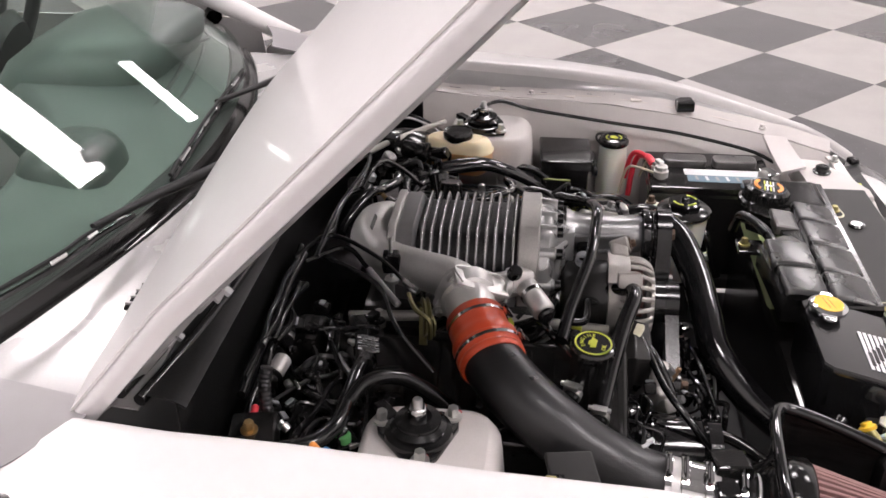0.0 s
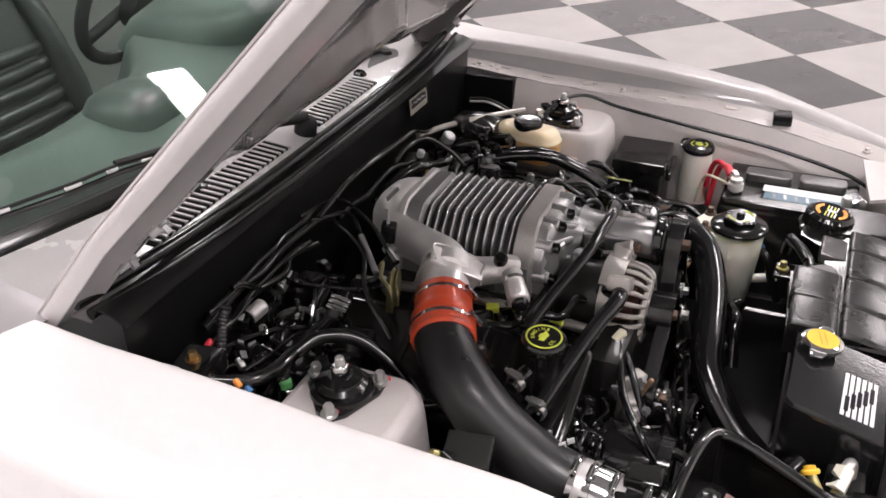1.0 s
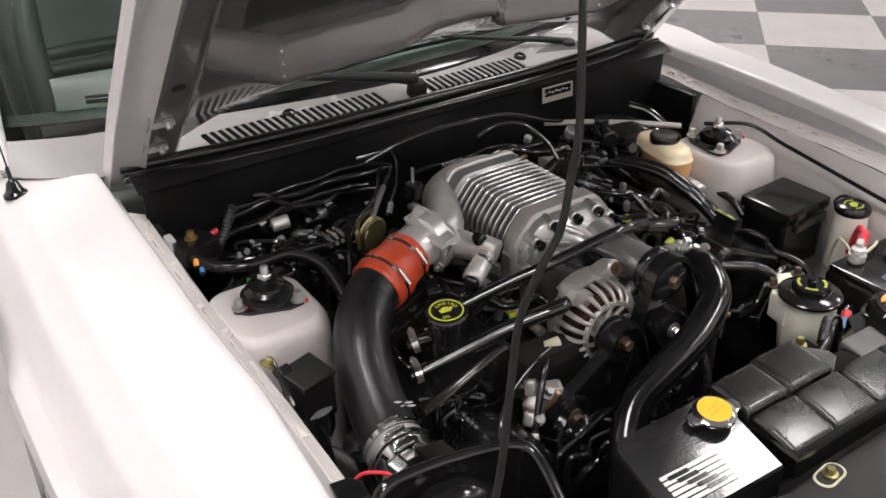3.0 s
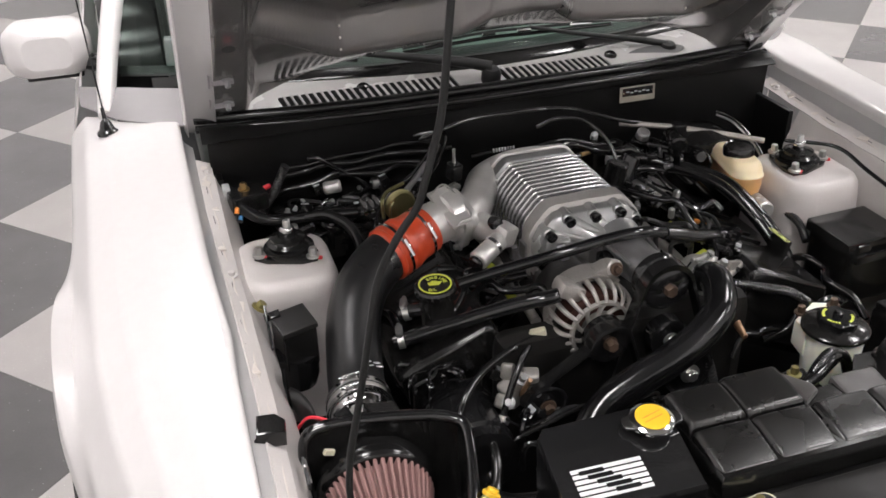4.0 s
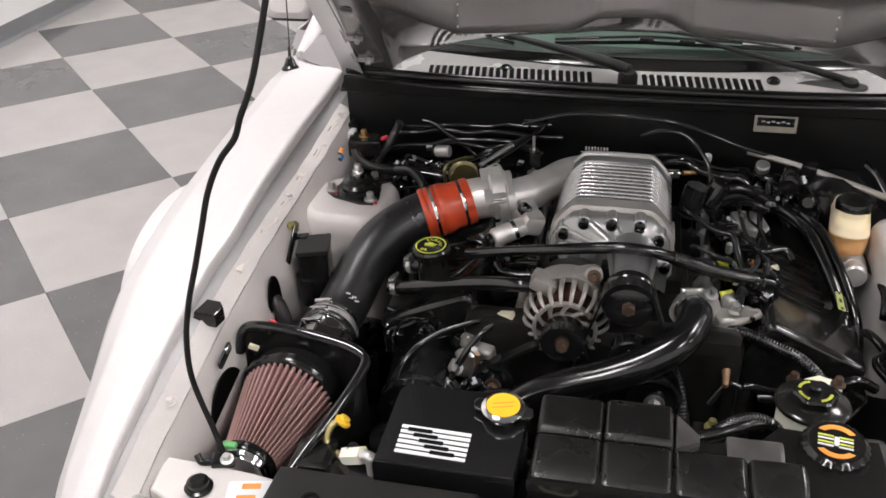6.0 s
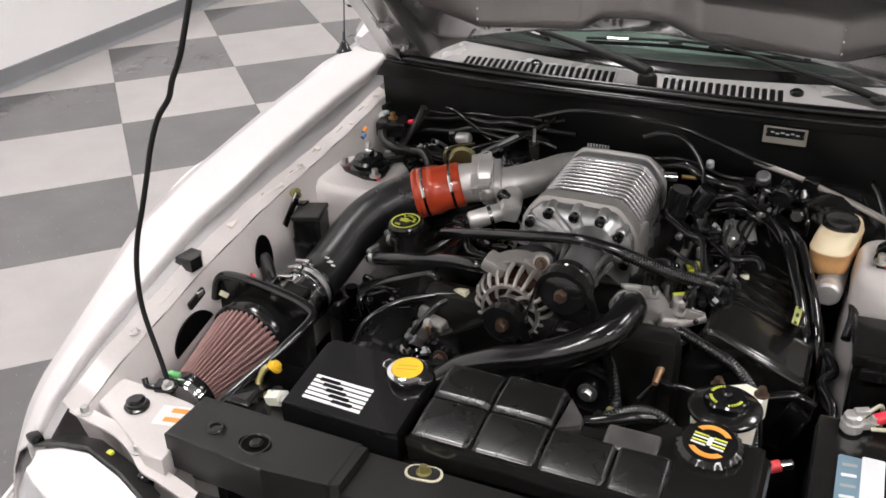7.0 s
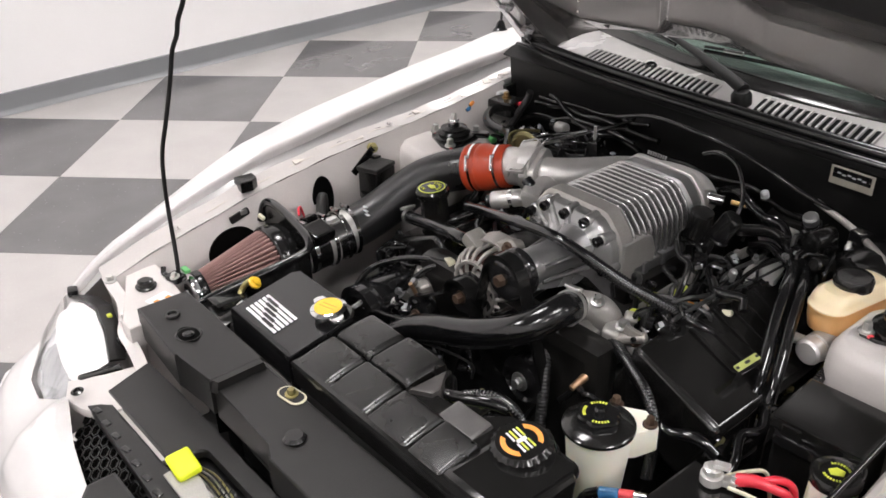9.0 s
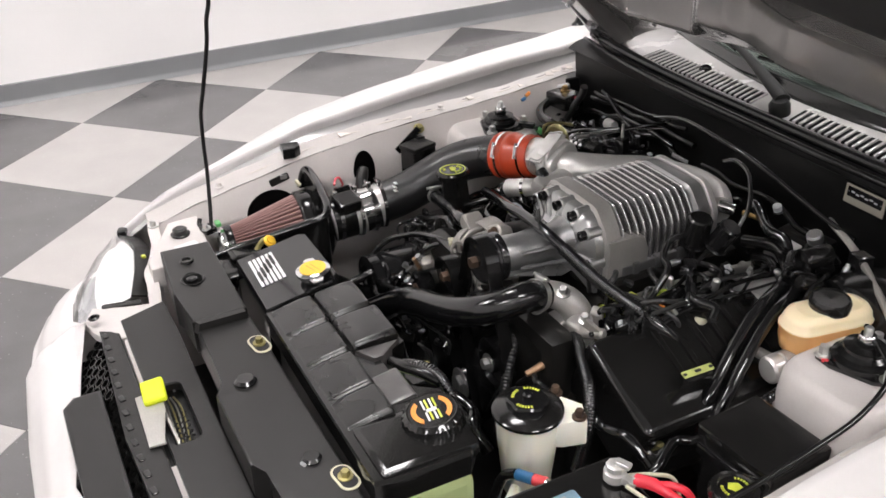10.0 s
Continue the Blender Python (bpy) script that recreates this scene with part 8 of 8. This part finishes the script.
connector((-0.396, 0.220, 0.733), (1, -0.2, 0.15), 0.013, 0.034, CAST, "silver connector shell by the firewall")
connector((-0.30, 0.235, 0.72), (1, 0.1, 0), 0.012, 0.030, ZINC, "silver connector by the firewall")
connector((0.155, 0.185, 0.772), (0, -0.4, 1), 0.008, 0.016, GREYLABEL, "grey round connector behind the supercharger")
connector((0.26, 0.17, 0.765), (0, -0.5, 1), 0.014, 0.02, GREYCAST, "grey vacuum can behind the engine")
connector((0.183, -0.090, 0.690), (1, 0.6, 0.3), 0.008, 0.026, LIME, "lime green connector lock by the fuel rail")
connector((0.182, -0.203, 0.692), (1, 0.4, 0.1), 0.008, 0.026, LIME, "lime green connector lock by the thermostat")
connector((0.271, -0.082, 0.672), (-0.3, 0.5, 1), 0.012, 0.030, CREAM, "cream plug on the injector wiring")
connector((0.240, -0.100, 0.697), (1, -0.5, -0.2), 0.005, 0.030, ORANGE, "orange plug on a thin wire")
connector((0.225, -0.128, 0.700), (1, 0.3, 0.1), 0.004, 0.022, ORANGE, "orange plug on a thin wire")
connector((0.266, -0.085, 0.672), (0.3, 1, -0.3), 0.010, 0.020, CREAM, "cream plug on a thin wire")
connector((0.125, 0.03, 0.755), (0.2, 0, 1), 0.022, 0.055, RUBBER, "black vacuum canister beside the supercharger", "canister")
connector((0.165, 0.055, 0.755), (0.5, 0.2, 1), 0.020, 0.05, BLACK, "black vacuum canister beside the supercharger", "canister")
connector((0.19, -0.08, 0.715), (0, 0, 1), 0.006, 0.022, ZINC, "small steel fitting among hoses")
connector((0.235, -0.02, 0.715), (0.2, 0.1, 1), 0.007, 0.024, ZINC, "small steel fitting among hoses")
connector((0.17, -0.14, 0.695), (1, 0, 0.2), 0.005, 0.018, LIME, "lime green plug by the injectors")
connector((-0.505, 0.104, 0.705), (0, 0, 1), 0.010, 0.016, GREEN, "green plastic plug behind the strut tower")
connector((-0.592, 0.118, 0.765), (0.3, 1, 0.9), 0.0045, 0.014, ORANGE, "orange wire plug at the apron")
connector((-0.588, 0.104, 0.756), (0.3, 1, 0.6), 0.0045, 0.012, BLUE, "blue wire plug at the apron")
connector((-0.53, 0.215, 0.755), (1, 0, 0.4), 0.005, 0.03, RED, "red wire plug by the firewall")
jb = thing("junction_block", (-0.56, 0.20, 0.72), "black junction block with brass bolt by the firewall", "junction block")
part("body", box((-0.565, 0.205, 0.745), (0.07, 0.06, 0.035), (0, 0, 10), bev=0.005), SATIN, jb)
part("stud", hexbolt((-0.568, 0.208, 0.762), (0, 0, 1), 0.007, 0.012), BRASS, jb, "brass bolt")
part("clip", box((-0.600, 0.225, 0.752), (0.014, 0.03, 0.03), bev=0.003), LABEL, jb)
for p, s, mm in (((-0.46, 0.238, 0.665), (0.12, 0.04, 0.07), SATIN), ((-0.33, 0.25, 0.66), (0.10, 0.03, 0.05), SATIN), ((-0.40, 0.15, 0.665), (0.12, 0.10, 0.05), GREASE), ((-0.27, 0.21, 0.690), (0.07, 0.05, 0.06), SATIN), ((-0.36, 0.09, 0.66), (0.08, 0.09, 0.06), SATIN), ((0.20, 0.22, 0.69), (0.10, 0.05, 0.08), GREASE), ((0.24, 0.08, 0.67), (0.06, 0.08, 0.05), CAST), ((0.21, 0.16, 0.715), (0.06, 0.05, 0.03), CAST)):
    solo("firewall_module", box(p, s, (0, 0, rnd.uniform(-12, 12)), bev=0.010), mm, "dark module among the wires by the firewall", "module", "firewall modules")
wire([(-0.19, 0.20, 0.80), (-0.26, 0.10, 0.795), (-0.33, 0.06, 0.77), (-0.37, 0.0, 0.72)], 0.004, SHINY, "thin black cable beside the throttle", "cable")


# ---- harnesses: wires, plugs and clips lying between the larger parts ----
def harness(name, label, at, xs, ys, height, wires, plugs, clips, seed):
    rnd = random.Random(seed)
    h = thing(name, at, label, "wiring harness", "wiring harnesses")

    def spot():
        x, y = rnd.uniform(*xs), rnd.uniform(*ys)
        return Vector((x, y, height(x, y) + rnd.uniform(-0.012, 0.012)))
    for _ in range(wires):
        p, q = spot(), spot()
        mid = [p.lerp(q, t) + Vector((rnd.uniform(-0.02, 0.02), rnd.uniform(-0.02, 0.02), rnd.uniform(-0.006, 0.018))) for t in (0.3, 0.65)]
        end = Vector((q.x, q.y, q.z - 0.035))
        part("wire", tube([p - Vector((0, 0, 0.03)), p, *mid, q, end], rnd.choice((0.0024, 0.003, 0.004, 0.005)), 8, 5), rnd.choice((SHINY, SHINY, RUBBER, LOOM)), h)
    for _ in range(plugs):
        p = spot()
        a = (rnd.uniform(-30, 30), rnd.uniform(-30, 30), rnd.uniform(0, 180))
        k = rnd.uniform(0.8, 1.4)
        body = part("plug", box(p, (0.022 * k, 0.014 * k, 0.013 * k), a, bev=0.0025), rnd.choice((BLACK, BLACK, SATIN)), h)
        rot = pose(p.x, p.y, p.z, *a)
        part("plug_latch", join(bmesh.new(), box((0, 0, 0.008 * k), (0.008 * k, 0.010 * k, 0.003), bev=0.001), rot), rnd.choice((BLACK, BLACK, GREYLABEL)), body)
    for _ in range(clips):
        p = spot()
        d = Vector((rnd.uniform(-1, 1), rnd.uniform(-1, 1), rnd.uniform(-0.2, 0.6))).normalized()
        r = rnd.uniform(0.0035, 0.0065)
        part("fitting", lathe([(r * 0.8, -0.008), (r, -0.007), (r, 0.002), (r * 0.7, 0.003), (r * 0.7, 0.009)], p, d, 14), rnd.choice((ZINC, GREYCAST, BLACK, BLACK, CHROME)), h)


harness("injector_harness", "tangled black injector wiring with small plugs", (0.19, -0.03, 0.66), (0.12, 0.27), (-0.22, 0.16), lambda x, y: 0.720 - 0.16 * (x - 0.12), 14, 16, 12, 3)
harness("front_harness", "black wiring and fittings ahead of the engine", (-0.15, -0.42, 0.50), (-0.30, 0.0), (-0.45, -0.38), lambda x, y: 0.575 + 0.12 * (y + 0.42), 10, 8, 8, 5)
harness("firewall_harness", "black wiring and plugs against the firewall", (-0.38, 0.18, 0.62), (-0.56, -0.20), (0.10, 0.235), lambda x, y: 0.69 + 0.25 * (y - 0.1), 9, 10, 7, 8)
harness("throttle_side_harness", "black wiring and plugs under the throttle body", (-0.25, -0.09, 0.60), (-0.33, -0.15), (-0.20, 0.03), lambda x, y: 0.665 + 0.05 * (x + 0.33), 9, 8, 6, 12)
harness("booster_side_harness", "black wiring and pipes beside the brake booster", (0.32, 0.13, 0.66), (0.24, 0.36), (0.06, 0.21), lambda x, y: 0.735, 7, 6, 5, 15)

harness("tower_side_harness", "black wiring and bright fittings behind the strut tower", (-0.42, 0.12, 0.60), (-0.55, -0.32), (0.06, 0.20), lambda x, y: 0.685 + 0.2 * (y - 0.06), 11, 9, 12, 21)
harness("pump_side_harness", "black wiring and fittings over the pump", (-0.33, -0.30, 0.55), (-0.40, -0.24), (-0.34, -0.25), lambda x, y: 0.625, 7, 5, 6, 27)
harness("cover_side_harness", "black plugs and wiring along the valve cover", (0.27, -0.12, 0.64), (0.19, 0.265), (-0.26, 0.05), lambda x, y: 0.712 - 0.30 * (x - 0.16), 9, 9, 9, 33)

# black canister beside the strut tower, under the intake tube
can = thing("vapour_canister", (-0.461, -0.212, 0.40), "gloss black round canister under the intake tube", "canister")
part("body", lathe([(0.042, 0.0), (0.050, 0.006), (0.050, 0.13), (0.046, 0.148), (0.030, 0.158), (0.012, 0.160), (0.012, 0.172)], (-0.461, -0.212, 0.40), (0, 0, 1), 32), BLACK, can, "", 40)
part("rim", lathe([(0.0505, 0.0), (0.053, 0.002), (0.053, 0.008), (0.0505, 0.010)], (-0.461, -0.212, 0.515), (0, 0, 1), 32, cap=False), SATIN, can)
part("stay", box((-0.461, -0.212, 0.335), (0.05, 0.05, 0.13), bev=0.006), DARK, can)


# ---- floor tiles ----
TILE, TURN, ORG = 0.61, radians(-45.7155), Vector((-1.7785, -0.2879, 0))
U, V = Vector((math.cos(TURN), math.sin(TURN), 0)), Vector((-math.sin(TURN), math.cos(TURN), 0))
floor = solo("floor", box(((X0 + X1) / 2, (Y0 + Y1) / 2, -0.06), (X1 - X0 + 0.2, Y1 - Y0 + 0.2, 0.114), bev=0), GROUT, "glossy black and light grey checkerboard vinyl floor", "floor", kind="structure")


def tile_mesh(material):
    bm = bmesh.new()
    prism([(-TILE / 2 + 0.0008, -TILE / 2 + 0.0008), (TILE / 2 - 0.0008, -TILE / 2 + 0.0008), (TILE / 2 - 0.0008, TILE / 2 - 0.0008), (-TILE / 2 + 0.0008, TILE / 2 - 0.0008)], -0.0045, 0, bev=0.0006, seg=1, bm=bm)
    finish(bm)
    me = bpy.data.meshes.new("tile")
    bm.to_mesh(me)
    bm.free()
    me.materials.append(material)
    return me


tile_light, tile_dark = tile_mesh(TILE_L), tile_mesh(TILE_D)
cells = []
for a in range(-26, 27):
    for b in range(-26, 27):
        c = ORG + U * (a + 0.5) * TILE + V * (b + 0.5) * TILE
        if X0 - 0.1 < c.x < X1 + 0.1 and Y0 - 0.1 < c.y < Y1 + 0.1:
            cells.append(((c - Vector((0, -0.4, 0))).length, a, b, c))
cells.sort(key=lambda q: q[0])
far = [bmesh.new(), bmesh.new()]
for k, (_, a, b, c) in enumerate(cells):
    even = (a + b) % 2 == 0
    if k < 300:
        ob = new("tile", tile_dark if even else tile_light)
        ob.parent = floor
        ob.location, ob.rotation_euler = c, (0, 0, TURN)
    else:
        t = bmesh.new()
        t.from_mesh(tile_dark if even else tile_light)
        join(far[0 if even else 1], t, Matrix.Translation(c) @ Matrix.Rotation(TURN, 4, "Z"))
for b, m, nm in ((far[0], TILE_D, "far dark tiles"), (far[1], TILE_L, "far light tiles")):
    ob = part("floor_tiles", b, m, floor)
    ob["kind"] = "stuff"
